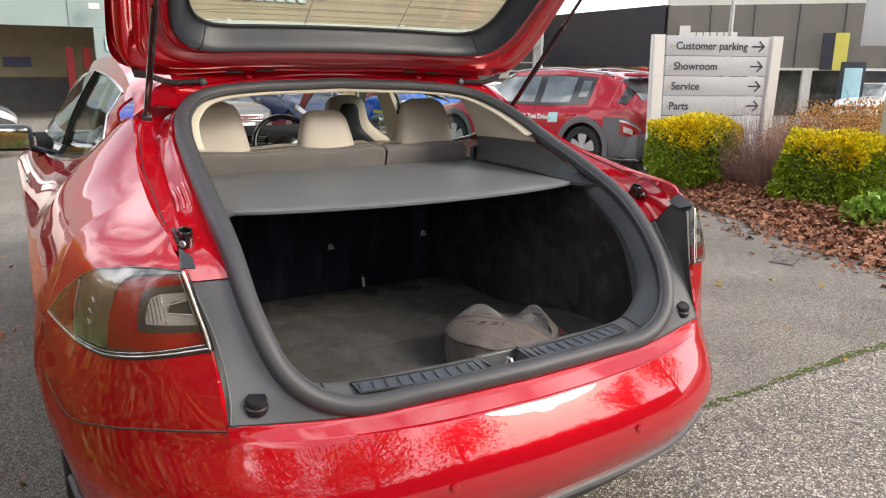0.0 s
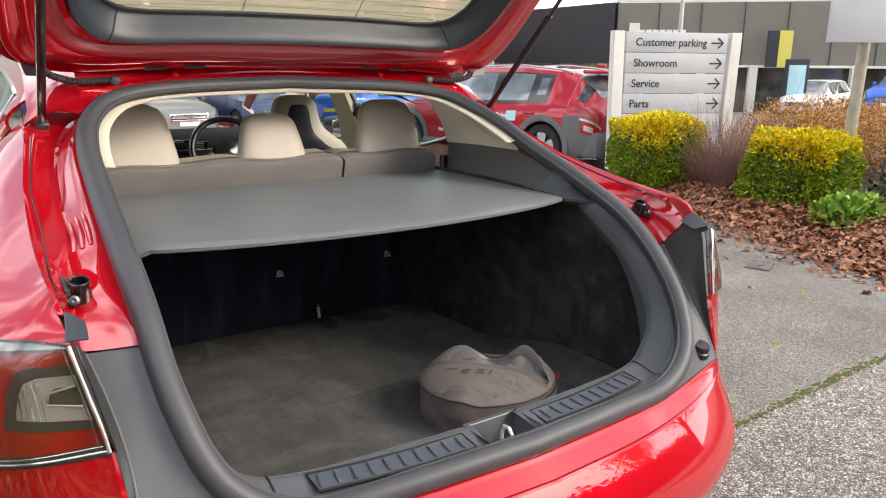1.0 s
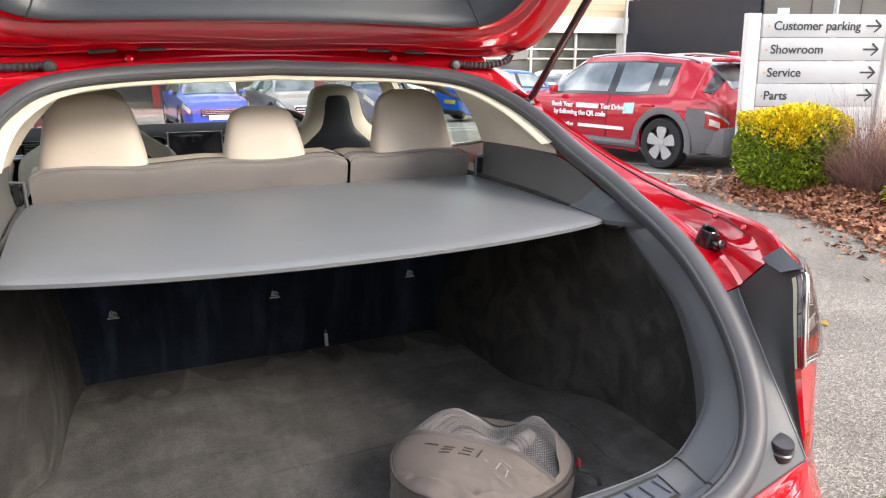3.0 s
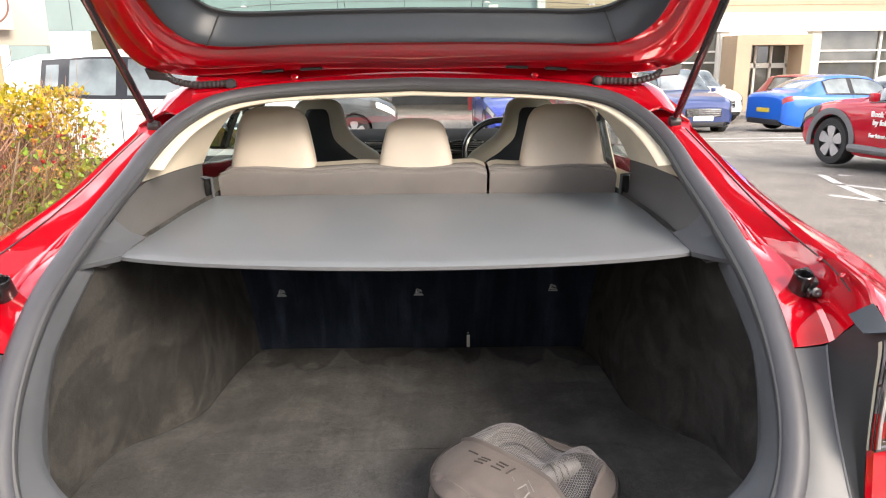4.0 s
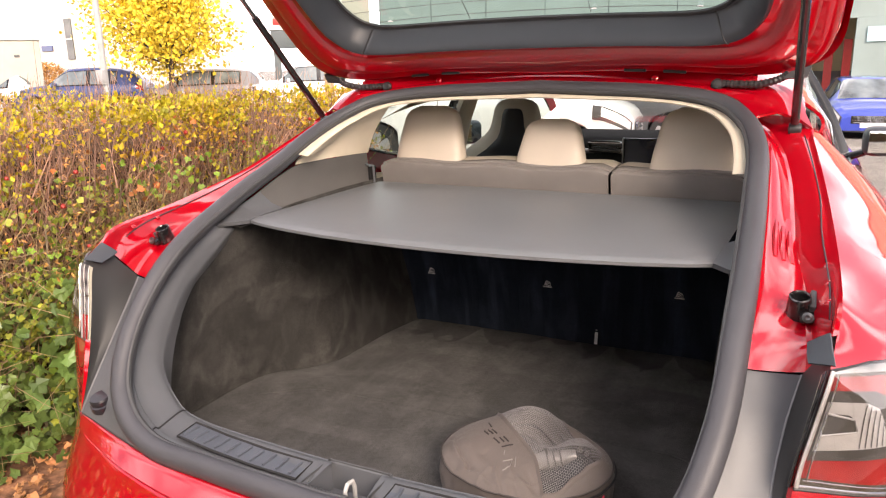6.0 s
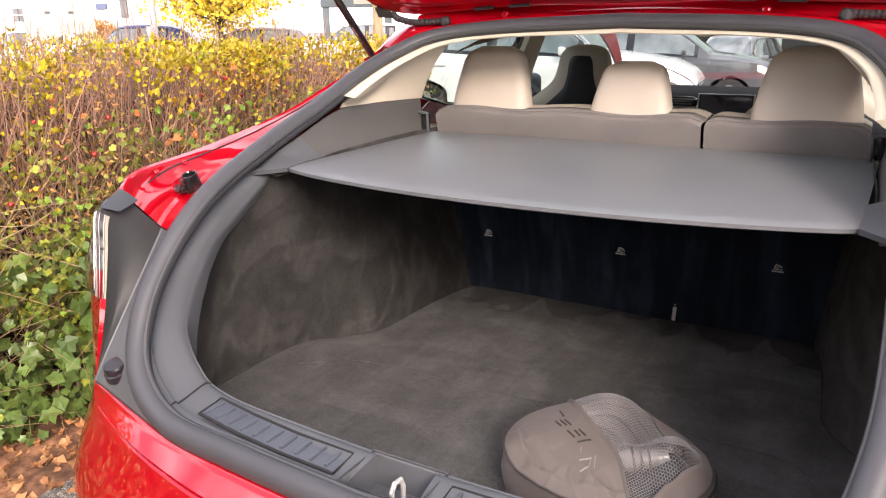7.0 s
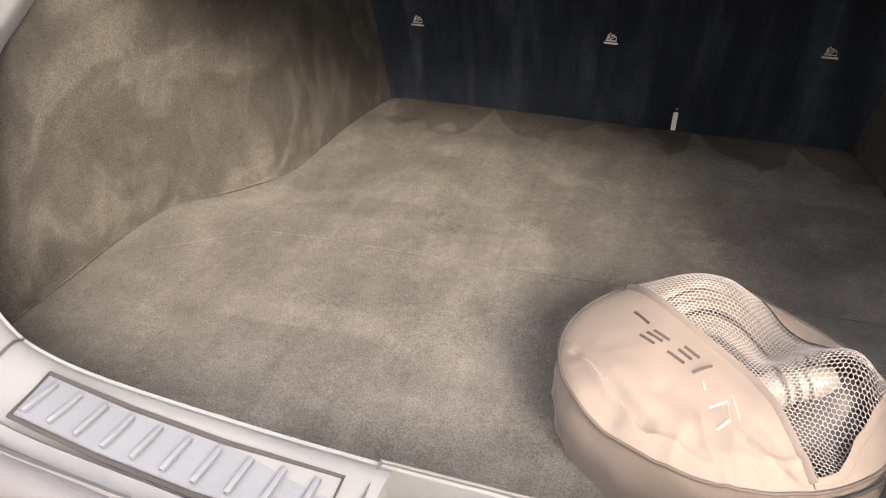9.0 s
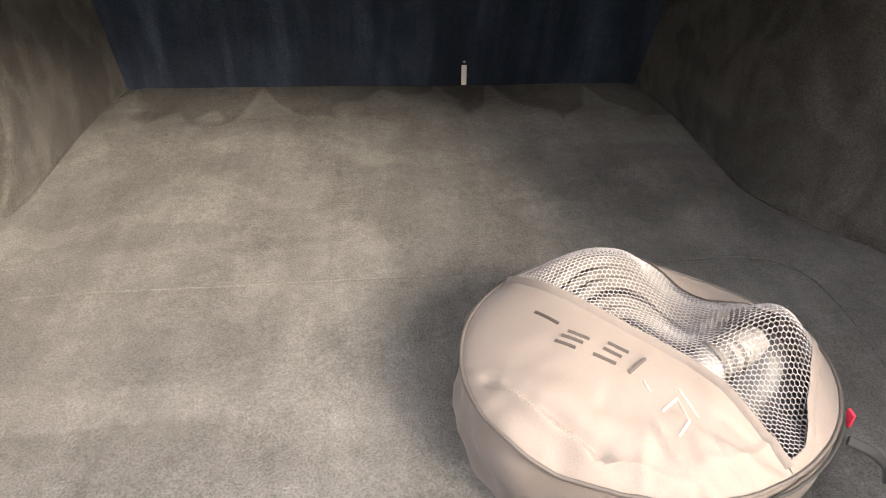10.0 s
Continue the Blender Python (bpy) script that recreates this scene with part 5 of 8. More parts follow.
for s in (-1, 1):
    ys = np.linspace(1.235, 3.6, 40)
    rows = []
    for y in ys:
        a = np.array([np.interp(y, belt[:, 1], belt[:, i]) for i in range(3)])
        b = np.array([np.interp(y, rail[:, 1], rail[:, i]) for i in range(3)])
        rows.append([(s * (a * (1 - v) + b * v + np.array((0.022 * math.sin(math.pi * v), 0, 0)))[0], y, (a * (1 - v) + b * v)[2]) for v in np.linspace(0, 1, 8)])
    part("side_window", grid([r[:7] for r in rows[2:]]), M["glass_green"], car, "green tinted side glass").visible_shadow = False
    part("rear_pillar", grid([r[:] for r in rows[:3]], thick=0.008), M["red"], car)
    part("cant_rail", grid([r[6:] for r in rows[2:]], thick=0.008), M["red"], car)
    part("window_trim", tube([r[6] for r in rows[2:]][::-1] + [rows[2][3]] + [r[0] for r in rows[2:]], 0.007, 8), M["chrome"], car, "bright chrome window surround")
    part("door_division", tube([(r[0] + s * 0.004, r[1], r[2]) for r in rows[16][1:7]], 0.018, 8, flat=0.4), M["gloss_black"], car)
    # door mirror and flush handles
    turn = Matrix.Rotation(s * radians(15), 4, "Z")
    mir = part("door_mirror", box(0.215, 0.105, 0.128, (s * 1.015, 2.905, 1.030), 0.046, seg=5, rot=turn), M["plastic_blue"], car, "black door mirror")
    part("mirror_glass", box(0.178, 0.006, 0.094, (s * 1.013, 2.853, 1.030), 0.0028, rot=turn), M["mirror"], mir, "silvered mirror glass")
    part("mirror_arm", tube([(s * 0.86, 2.96, 0.95), (s * 0.92, 2.94, 0.975), (s * 0.97, 2.92, 1.0)], 0.02, 10, flat=0.6), M["gloss_black"], mir)
    for y in (1.75, 2.75):
        part("door_handle", box(0.012, 0.19, 0.028, (s * 0.958, y, 0.845), 0.005, rot=Matrix.Rotation(s * radians(-12), 4, "Y")), M["chrome"], car, "flush chrome door handle")
    # wheels
    for y in (WHEEL_Y, WHEEL_Y + 2.96):
        rot = Matrix.Rotation(radians(90), 4, "Y")
        w = part("wheel", lathe([(0.24, -0.11), (0.33, -0.115), (0.348, -0.09), (0.352, 0.0), (0.348, 0.09), (0.33, 0.115), (0.24, 0.11)], 40, (s * 0.862, y, 0.352), rot), M["tyre"], car, "dark tyre on a silver alloy rim")
        part("rim", lathe([(0.0, 0.05 * s), (0.05, 0.06 * s), (0.07, 0.05 * s), (0.225, 0.085 * s), (0.245, 0.10 * s), (0.245, -0.1 * s)], 40, (s * 0.845, y, 0.352), rot), M["alloy"], w)
    part("wheel_arch_liner", grid([[(s * 0.745, WHEEL_Y + 0.39 * math.cos(a), 0.355 + 0.39 * math.sin(a)), (s * 0.95, WHEEL_Y + 0.385 * math.cos(a), 0.355 + 0.385 * math.sin(a))] for a in np.linspace(0, math.pi, 17)]), M["plastic_dark"], car)
part("underbody", box(1.6, 4.3, 0.06, (0, 2.4, 0.26), 0.02), M["plastic_dark"], car)
part("boot_well_shell", grid([[(x, 0.25, 0.60), (x, 0.27, 0.5), (x, 0.35, 0.44), (x, 1.5, 0.44), (x, 1.5, 0.5)] for x in np.linspace(-0.74, 0.74, 9)]), M["plastic_dark"], car)
for s in (-1, 1):
    part("inner_wheelhouse", grid([[(s * 0.75, y, 0.42), (s * 0.76, y, 0.7), (s * 0.735, y, 0.92 + 0.1 * min(1, max(0, (y - 0.3) / 0.5)))] for y in np.linspace(0.3, 1.45, 8)]), M["plastic_dark"], car)

# the open tailgate, in its own axes: a along it from the hinge, x across, w towards the boot
HY, HZ = 1.205, 1.362
GA, GW = np.array((0, -0.77, 0.638)), np.array((0, -0.638, -0.77))


def gate(x, a, w):
    sag = 0.055 * (abs(x) / 0.7) ** 3 * max(0.0, 1 - max(a, 0) / 0.45)
    p = np.array((x, HY, HZ - sag)) + a * GA + w * GW
    return tuple(p)


outer = [(0, -0.02), (0.32, -0.018), (0.55, -0.01), (0.66, 0.02), (0.725, 0.09), (0.742, 0.22), (0.748, 0.5), (0.745, 0.8), (0.73, 1.0), (0.69, 1.13), (0.5, 1.19), (0, 1.21)]
pane_in = [(0, 0.150), (0.30, 0.150), (0.42, 0.154), (0.48, 0.170), (0.52, 0.21), (0.545, 0.29), (0.558, 0.5), (0.548, 0.72), (0.52, 0.85), (0.46, 0.91), (0.33, 0.93), (0, 0.94)]
oo, pp = cr([(x, a, 0) for x, a in outer], 6), cr([(x, a, 0) for x, a in pane_in], 6)
rows = [[(o[0], o[1], -0.040), (o[0] * 0.985, o[1] * 0.985 + 0.008, -0.058), (*(0.6 * o[:2] + 0.4 * i[:2]), -0.070), (*(0.25 * o[:2] + 0.75 * i[:2]), -0.072), (i[0], i[1], -0.052)] for o, i in zip(oo, pp)]
gate_ob = part("tailgate", grid([[gate(-q[0], q[1], q[2]) for q in r] for r in rows[:0:-1]] + [[gate(*q) for q in r] for r in rows]), M["red"], car, "open red tailgate with a glass pane")
# inner pressing: a wide frame round the glass
fr_out = [(0, -0.012), (0.30, -0.008), (0.52, 0.0), (0.63, 0.03), (0.70, 0.09), (0.728, 0.22), (0.738, 0.5), (0.735, 0.8), (0.72, 1.0), (0.68, 1.12), (0.5, 1.18), (0, 1.20)]
fr_in = [(0, 0.117), (0.30, 0.118), (0.43, 0.121), (0.512, 0.139), (0.562, 0.184), (0.592, 0.27), (0.61, 0.5), (0.60, 0.75), (0.57, 0.9), (0.50, 0.97), (0.35, 0.99), (0, 1.0)]
fo = cr([(x, a, 0) for x, a in fr_out], 6)
fi = cr([(x, a, 0) for x, a in fr_in], 6)
rows = []
for o, i in zip(fo, fi):
    def lerp(k):
        return o[:2] * (1 - k) + i[:2] * k
    prof = [(0.0, -0.045), (0.02, -0.012), (0.10, 0.006), (0.34, 0.010), (0.40, 0.019), (0.72, 0.022), (0.84, 0.012), (1.0, 0.016)]
    rows.append([(lerp(k)[0], lerp(k)[1], w) for k, w in prof])
full_rows = [[gate(-q[0], q[1], q[2]) for q in r] for r in rows[:0:-1]] + [[gate(*q) for q in r] for r in rows]
part("tailgate_inner_frame", grid([cr(r, 3) for r in full_rows], close_u=False), M["red"], gate_ob)
# black trim band round the pane
tr_in = [(0, 0.160), (0.30, 0.158), (0.41, 0.162), (0.468, 0.178), (0.508, 0.215), (0.532, 0.29), (0.545, 0.5), (0.535, 0.72), (0.51, 0.84), (0.45, 0.90), (0.32, 0.92), (0, 0.93)]
ti = cr([(x, a, 0) for x, a in tr_in], 6)
rows = []
for o, i in zip(fi, ti):
    rows.append([(*o[:2], 0.014), (*(o[:2] * 0.85 + i[:2] * 0.15), 0.028), (*(o[:2] * 0.55 + i[:2] * 0.45), 0.012), (*(o[:2] * 0.2 + i[:2] * 0.8), -0.030), (*i[:2], -0.040)])
full_t = [[gate(-q[0], q[1], q[2]) for q in r] for r in rows[:0:-1]] + [[gate(*q) for q in r] for r in rows]
part("tailgate_trim", grid([cr(r, 4) for r in full_t]), M["plastic_blue"], gate_ob, "black moulded trim round the pane")
for s in (-1, 1):
    j = len(rows) - 1 + s * int(2.9 * 6)
    part("trim_joint", tube([tuple(np.array(q) + 0.0015 * GW) for q in cr(full_t[j], 4)], 0.002, 6), M["rubber"], gate_ob)
pane_edge = [gate(-q[0], q[1], -0.041) for q in ti[:0:-1]] + [gate(q[0], q[1], -0.041) for q in ti]
bm = bmesh.new()
bm.faces.new([bm.verts.new(q) for q in pane_edge])
pane = part("tailgate_glass", bm, M["glass_green"], gate_ob, "green tinted heated rear glass")
pane.visible_shadow = False
part("glass_seal", tube(pane_edge, 0.006, 6, closed=True), M["rubber"], gate_ob)
for k in range(17):
    a = 0.185 + 0.043 * k
    w = float(np.interp(a, [0.165, 0.2, 0.29, 0.5, 0.84, 0.92], [0.43, 0.49, 0.52, 0.53, 0.49, 0.33]))
    part("heater_wire", tube([gate(x, a + 0.006 * (1 - (x / w) ** 2), -0.0385) for x in np.linspace(-w, w, 9)], 0.0010, 4), M["plastic"], pane)
for x in (-0.16, 0.17):
    part("heater_wire", tube([gate(x, a, -0.0385) for a in (0.17, 0.5, 0.9)], 0.0010, 4), M["plastic"], pane)
for x in (-0.40, 0.18, 0.43):
    part("glass_stud", lathe([(0.0, 0), (0.008, 0), (0.006, 0.003), (0, 0.004)], 12, gate(x, 0.186, -0.036)), M["white"], pane)
for s in (-1, 1):
    # gas strut
    a0, a1 = np.array((s * 0.652, 1.105, 1.222)), np.array((s * 0.655, 0.52, 1.80))
    d = a1 - a0
    st = part("gas_strut", tube([tuple(a0 + d * k) for k in (0.03, 0.5)], 0.0095, 12), M["gloss_black"], car, "black gas strut")
    part("strut_rod", tube([tuple(a0 + d * k) for k in (0.48, 1.0)], 0.006, 10), M["gloss_black"], st)
    part("strut_socket", lathe([(0.0, -0.014), (0.014, -0.012), (0.016, 0), (0.013, 0.014), (0, 0.016)], 14, tuple(a0), Matrix.Rotation(radians(90), 4, "Y")), M["rubber"], st)
    part("strut_bracket", box(0.05, 0.05, 0.012, (s * 0.668, 1.09, 1.205), 0.004, rot=Matrix.Rotation(radians(35), 4, "X")), M["red"], st)
    # hinge cover and ribbed cable boot
    path = cr([(s * 0.628, 1.16, 1.345), (s * 0.605, 1.150, 1.332), (s * 0.565, 1.158, 1.322), (s * 0.52, 1.17, 1.322), (s * 0.48, 1.178, 1.324)], 8)
    boot = part("cable_boot", tube([tuple(q) for q in path], 0.0, 10, radii=[0.0098 if i % 2 else 0.0078 for i in range(len(path))]), M["rubber"], car, "ribbed black rubber cable boot")
    part("boot_collar", lathe([(0.0, -0.004), (0.015, -0.004), (0.014, 0.003), (0.010, 0.007), (0.0, 0.008)], 18, (s * 0.47, 1.172, 1.322), Matrix.Rotation(radians(80), 4, "X")), M["rubber"], boot)
    part("boot_tab", prism([(0, 0), (0.05, 0.004), (0.058, 0.030), (0.012, 0.016)], 0.012, pose(s * 0.618, 1.150, 1.332, 75, 0, 0 if s > 0 else 180)), M["rubber"], boot)
    for hx in (0.265, 0.365):
        part("hinge_slot", tube([gate(s * (hx + d), 0.010, 0.004) for d in (-0.028, -0.012, 0.012, 0.028)], 0.010, 8, flat=0.5), M["rubber"], car)
    part("hinge_bolt", lathe([(0.0, 0), (0.010, 0), (0.010, 0.005), (0.006, 0.007), (0.0, 0.007)], 6, (s * 0.313, 1.212, 1.338), Matrix.Rotation(radians(70), 4, "X")), M["red"], car)
    part("body_ledge", grid([[(s * q[0], q[1], q[2]) for q in r] for r in [[(0.57, 1.075, 1.252), (0.615, 1.09, 1.262), (0.66, 1.12, 1.245), (0.69, 1.10, 1.225)], [(0.52, 1.14, 1.29), (0.58, 1.17, 1.312), (0.64, 1.19, 1.30), (0.672, 1.17, 1.255)], [(0.49, 1.16, 1.303), (0.56, 1.215, 1.33), (0.62, 1.225, 1.315), (0.667, 1.25, 1.285)]]], thick=0.006), M["red"], car)
part("roof_edge", grid([[(x, 1.232 - 0.30 * x * x + dy, 1.341 - 0.15 * x * x + dz) for dy, dz in ((-0.012, -0.012), (0.0, 0.004), (0.02, 0.008), (0.045, 0.045), (0.07, 0.052))] for x in np.linspace(-0.56, 0.56, 33)]), M["red"], car)


# ---------------------------------------------------------------- charging cable bag in the boot
bag = thing("cable_bag", (0.215, 0.49, FLOOR_Z), "round taupe fabric cable bag with a black net window", "bag")
EDGE_DEG = (-180, -150, -135, -114, -90, -72, -50, -37, -25, -1, 14, 45, 70, 90, 105, 120, 137, 153, 173, 180)
EDGE_R = (0.171, 0.160, 0.147, 0.137, 0.139, 0.141, 0.147, 0.158, 0.166, 0.182, 0.184, 0.176, 0.173, 0.176, 0.175, 0.178, 0.181, 0.178, 0.172, 0.171)
SEAM_Y = (-0.20, -0.118, -0.073, -0.030, 0.0, 0.040, 0.094, 0.128, 0.20)
SEAM_X = (0.118, 0.088, 0.064, 0.040, 0.012, -0.034, -0.080, -0.102, -0.14)
NET_DEG = (-60, -42, -26, -10, 6, 17, 32, 45, 60, 68, 78, 90, 130)
NET_SHARE = (0.97, 0.95, 0.84, 0.83, 0.90, 0.90, 0.84, 0.80, 0.80, 0.84, 0.955, 0.975, 0.975)
# crease lines in the cloth: start, end, half-width, height
FOLDS = (
    ((-0.148, -0.045), (-0.105, -0.095), 0.010, -0.0050), ((-0.035, -0.095), (-0.040, -0.132), 0.0050, 0.0022), ((0.012, -0.100), (0.020, -0.130), 0.0050, 0.0022),
    ((-0.150, -0.012), (-0.075, -0.095), 0.0045, -0.0075), ((-0.140, -0.034), (-0.088, -0.094), 0.004, 0.005), ((-0.02, -0.085), (0.006, -0.135), 0.0035, 0.004),
    ((0.00, -0.078), (0.052, -0.116), 0.0045, 0.0035), ((0.022, -0.10), (0.042, -0.132), 0.0030, -0.0035), ((-0.055, -0.055), (0.000, -0.100), 0.014, -0.003),
    ((-0.07, -0.108), (-0.02, -0.124), 0.0030, 0.0035), ((0.045, -0.085), (0.075, -0.11), 0.0040, -0.0030), ((-0.015, -0.02), (0.03, -0.06), 0.018, 0.003),
    ((0.030, -0.110), (0.070, -0.100), 0.0030, 0.003), ((-0.10, -0.04), (-0.05, -0.085), 0.012, 0.003), ((-0.162, 0.010), (-0.135, -0.030), 0.0035, 0.003),
)


def bag_edge(a):
    a = math.degrees((a + math.pi) % (2 * math.pi) - math.pi)
    return sum(float(np.interp(a + d, EDGE_DEG, EDGE_R, period=360)) for d in (-12, -6, 0, 6, 12)) / 5


def hump(x, y, cx, cy, wx, wy):
    return math.exp(-((x - cx) / wx) ** 2 - ((y - cy) / wy) ** 2)


def bag_top(x, y):
    """Height of the bag's top above the floor, in its own axes."""
    r = min(1.0, math.hypot(x, y) / bag_edge(math.atan2(y, x)))
    z = 0.090 + 0.026 * (1 - r * r) ** 0.75
    lift = 0.036 * hump(x, y, -0.018, 0.128, 0.065, 0.05) + 0.040 * hump(x, y, 0.120, 0.014, 0.045, 0.042) + 0.010 * hump(x, y, -0.075, 0.03, 0.06, 0.06)
    lift -= 0.020 * hump(x, y, 0.085, 0.105, 0.045, 0.04) + 0.010 * hump(x, y, 0.05, 0.055, 0.04, 0.03) + 0.008 * hump(x, y, 0.09, -0.10, 0.04, 0.03)
    lift += 0.015 * hump(x, y, -0.150, -0.058, 0.05, 0.045)
    z += lift * (1 - 0.5 * r ** 8)
    z += 0.0016 * noise.noise(Vector((x * 11, y * 11, 1.3))) + 0.0005 * noise.noise(Vector((x * 60, y * 60, 7)))
    for (x0, y0), (x1, y1), width, high in FOLDS:
        ux, uy = x1 - x0, y1 - y0
        ln = math.hypot(ux, uy)
        u, w = ((x - x0) * ux + (y - y0) * uy) / ln, (-(x - x0) * uy + (y - y0) * ux) / ln
        w += 0.010 * noise.noise(Vector((u * 20, x0 * 50, 3.0)))
        end = max(0.0, -u, u - ln)
        z += high * 0.75 * math.exp(-(w / (1.15 * width)) ** 2 - (end / 0.012) ** 2)
    # crumpled cloth towards the front rim
    soft = min(1.0, max(0.0, (r - 0.25) / 0.5)) * min(1.0, max(0.0, (0.05 - y) / 0.08)) * (1 - 0.6 * r ** 6)
    z += soft * (0.0045 * (0.22 - abs(noise.noise(Vector((x * 15 + y * 6, y * 12, 2.0))))) + 0.0026 * (0.22 - abs(noise.noise(Vector((x * 34, y * 26 - x * 12, 5.0))))))
    return z - 0.006 * r ** 10


def net_top(x, y):
    """Height of the net, which sags between the cable coil and the plug."""
    z = bag_top(x, y)
    z -= 0.010 * hump(x, y, 0.052, 0.045, 0.03, 0.03) + 0.010 * hump(x, y, 0.105, -0.065, 0.025, 0.022)
    return z + 0.0022 * noise.noise(Vector((x * 34, y * 34, 4)))


def net_limit(a):
    """Share of the bag's radius that the net window reaches."""
    return float(np.interp(math.degrees(a), NET_DEG, NET_SHARE))


def cut(x, y):
    """Positive on the net side of the bag's lid."""
    return x - sum(float(np.interp(y + d, SEAM_Y, SEAM_X)) for d in (-0.02, -0.01, 0, 0.01, 0.02)) / 5


def in_net(x, y, spare=0.0):
    a = math.atan2(y, x)
    return cut(x, y) > spare and math.hypot(x, y) < (net_limit(a) - spare) * bag_edge(a)


angs = np.linspace(0, 2 * math.pi, 108, endpoint=False)
side_rows = []
for a in angs:
    R = bag_edge(a)
    zt = bag_top(R * math.cos(a), R * math.sin(a))
    col = []
    for k in np.linspace(0, 1, 9):
        b = 1.0 + 0.016 * math.sin(math.pi * min(1, 0.12 + 0.9 * k)) - 0.01 * (1 - k) ** 3
        b += (0.034 * noise.noise(Vector((math.cos(a) * 3, math.sin(a) * 3, k * 2.2))) + 0.040 * (0.25 - abs(noise.noise(Vector((math.cos(a) * 4.5 + 2, math.sin(a) * 4.5, k * 1.6)))))) * (1 - k ** 4)
        col.append((R * b * math.cos(a), R * b * math.sin(a), 0.001 + (zt - 0.001) * k))
    side_rows.append(col)
part("bag_side", grid([cr(c, 2) for c in side_rows], close_u=True), M["bag"], bag)
part("bag_base", prism([(c[0][0], c[0][1]) for c in side_rows], 0.002), M["bag"], bag)
# lid: cloth part, and a sheet under the net, black for inner shade
N, SPAN = 140, 0.196
step = 2 * SPAN / N
for name, want in (("bag_lid", False), ("lining", True)):
    bm, vs = bmesh.new(), {}

    def vert(i, j):
        if (i, j) not in vs:
            x, y = -SPAN + i * step, -SPAN + j * step
            a, r = math.atan2(y, x), math.hypot(x, y)
            R = bag_edge(a)
            if r > R:
                x, y = x * R / r, y * R / r
            vs[(i, j)] = bm.verts.new((x, y, net_top(x, y) - 0.034 if want else bag_top(x, y)))
        return vs[(i, j)]
    for i in range(N):
        for j in range(N):
            x, y = -SPAN + (i + 0.5) * step, -SPAN + (j + 0.5) * step
            if math.hypot(x, y) < bag_edge(math.atan2(y, x)) + 0.3 * step and in_net(x, y) == want:
                bm.faces.new((vert(i, j), vert(i + 1, j), vert(i + 1, j + 1), vert(i, j + 1)))
    part(name, bm, M["bag"] if not want else M["rubber"], bag)
rim = []
for a in angs:
    R = bag_edge(a) * 1.006
    rim.append((R * math.cos(a), R * math.sin(a), bag_top(R * math.cos(a) * 0.99, R * math.sin(a) * 0.99)))
part("piping", tube(rim, 0.0020, 8, closed=True), M["bag_dark"], bag, "dark stitched piping")
part("zip", tube([(q[0] * 1.03, q[1] * 1.03, q[2] - 0.010) for q in rim[86:] + rim[:14]], 0.0020, 6), M["tyre"], bag, "black zip")
seam_l = []
for y in np.linspace(-0.135, 0.150, 70):
    x = next((x for x in np.linspace(-0.16, 0.16, 321) if cut(x, y) > 0), None)
    if x is not None and math.hypot(x, y) < 0.985 * bag_edge(math.atan2(y, x)):
        seam_l.append((x - 0.004, y, bag_top(x - 0.004, y) + 0.0012))
part("seam_tape", tube(seam_l, 0.0058, 8, flat=0.16), M["bag"], bag)
tape = []
for a in np.linspace(radians(-58), radians(125), 90):
    q = net_limit(a) * bag_edge(a)
    x, y = q * math.cos(a), q * math.sin(a)
    if cut(x, y) > -0.004:
        tape.append((x, y, bag_top(x, y) + 0.0010))
part("net_binding", tube(tape, 0.0050, 8, flat=0.2), M["bag"], bag)
# coiled cable and the bright charging plug seen through the net
for k in range(7):
    R = 0.156 - 0.0155 * k
    arc = [(R * math.cos(a), R * math.sin(a)) for a in np.linspace(0.62, 2.6, 40)]
    part("cable_coil", tube([(x, y, net_top(x, y) - 0.0115 - 0.004 * (k % 2)) for x, y in arc if cut(x, y) > -0.02], 0.0064, 8), M["cable"], bag, "pale grey charging cable")
px, py = 0.070, 0.000
plug = part("cable_plug", lathe([(0.0, -0.055), (0.013, -0.053), (0.017, -0.030), (0.021, -0.012), (0.016, 0.0), (0.018, 0.022), (0.014, 0.044), (0.0, 0.046)], 22, (px, py, net_top(px, py) - 0.022), Matrix.Rotation(radians(112), 4, "Z") @ Matrix.Rotation(radians(80), 4, "X")), M["plug"], bag, "pale charging plug")
for k in range(3):
    part("plug_band", lathe([(0.0215 - 0.001 * k, -0.002), (0.0225 - 0.001 * k, 0.0), (0.0215 - 0.001 * k, 0.002)], 22, (px + 0.012 * (k - 1), py + 0.005 * (k - 1), net_top(px, py) - 0.022), Matrix.Rotation(radians(112), 4, "Z") @ Matrix.Rotation(radians(80), 4, "X"), caps=False), M["cable"], plug)
ms = 0.0048
net_v, net_f = [], []
for i in range(-48, 49):
    for j in range(-55, 56):
        x, y = (i + 0.5 * (j % 2)) * ms, j * ms * 0.86
        if in_net(x, y, 0.002):
            # a six-sided hole with a thin rim
            k0 = len(net_v)
            for rr, up in ((0.580, 0.0008), (0.478, 0.0002)):
                for k in range(6):
                    a = math.pi / 6 + k * math.pi / 3
                    xx, yy = x + ms * rr * math.cos(a), y + ms * rr * math.sin(a)
                    net_v.append((xx, yy, net_top(xx, yy) + up))
            net_f += [(k0 + k, k0 + (k + 1) % 6, k0 + 6 + (k + 1) % 6, k0 + 6 + k) for k in range(6)]
me = bpy.data.meshes.new("mesh_window")
me.from_pydata(net_v, [], net_f)
me.materials.append(M["mesh"])
net_ob = new("mesh_window", me)
net_ob.parent = bag
net_ob["label"] = "pale grey net window"


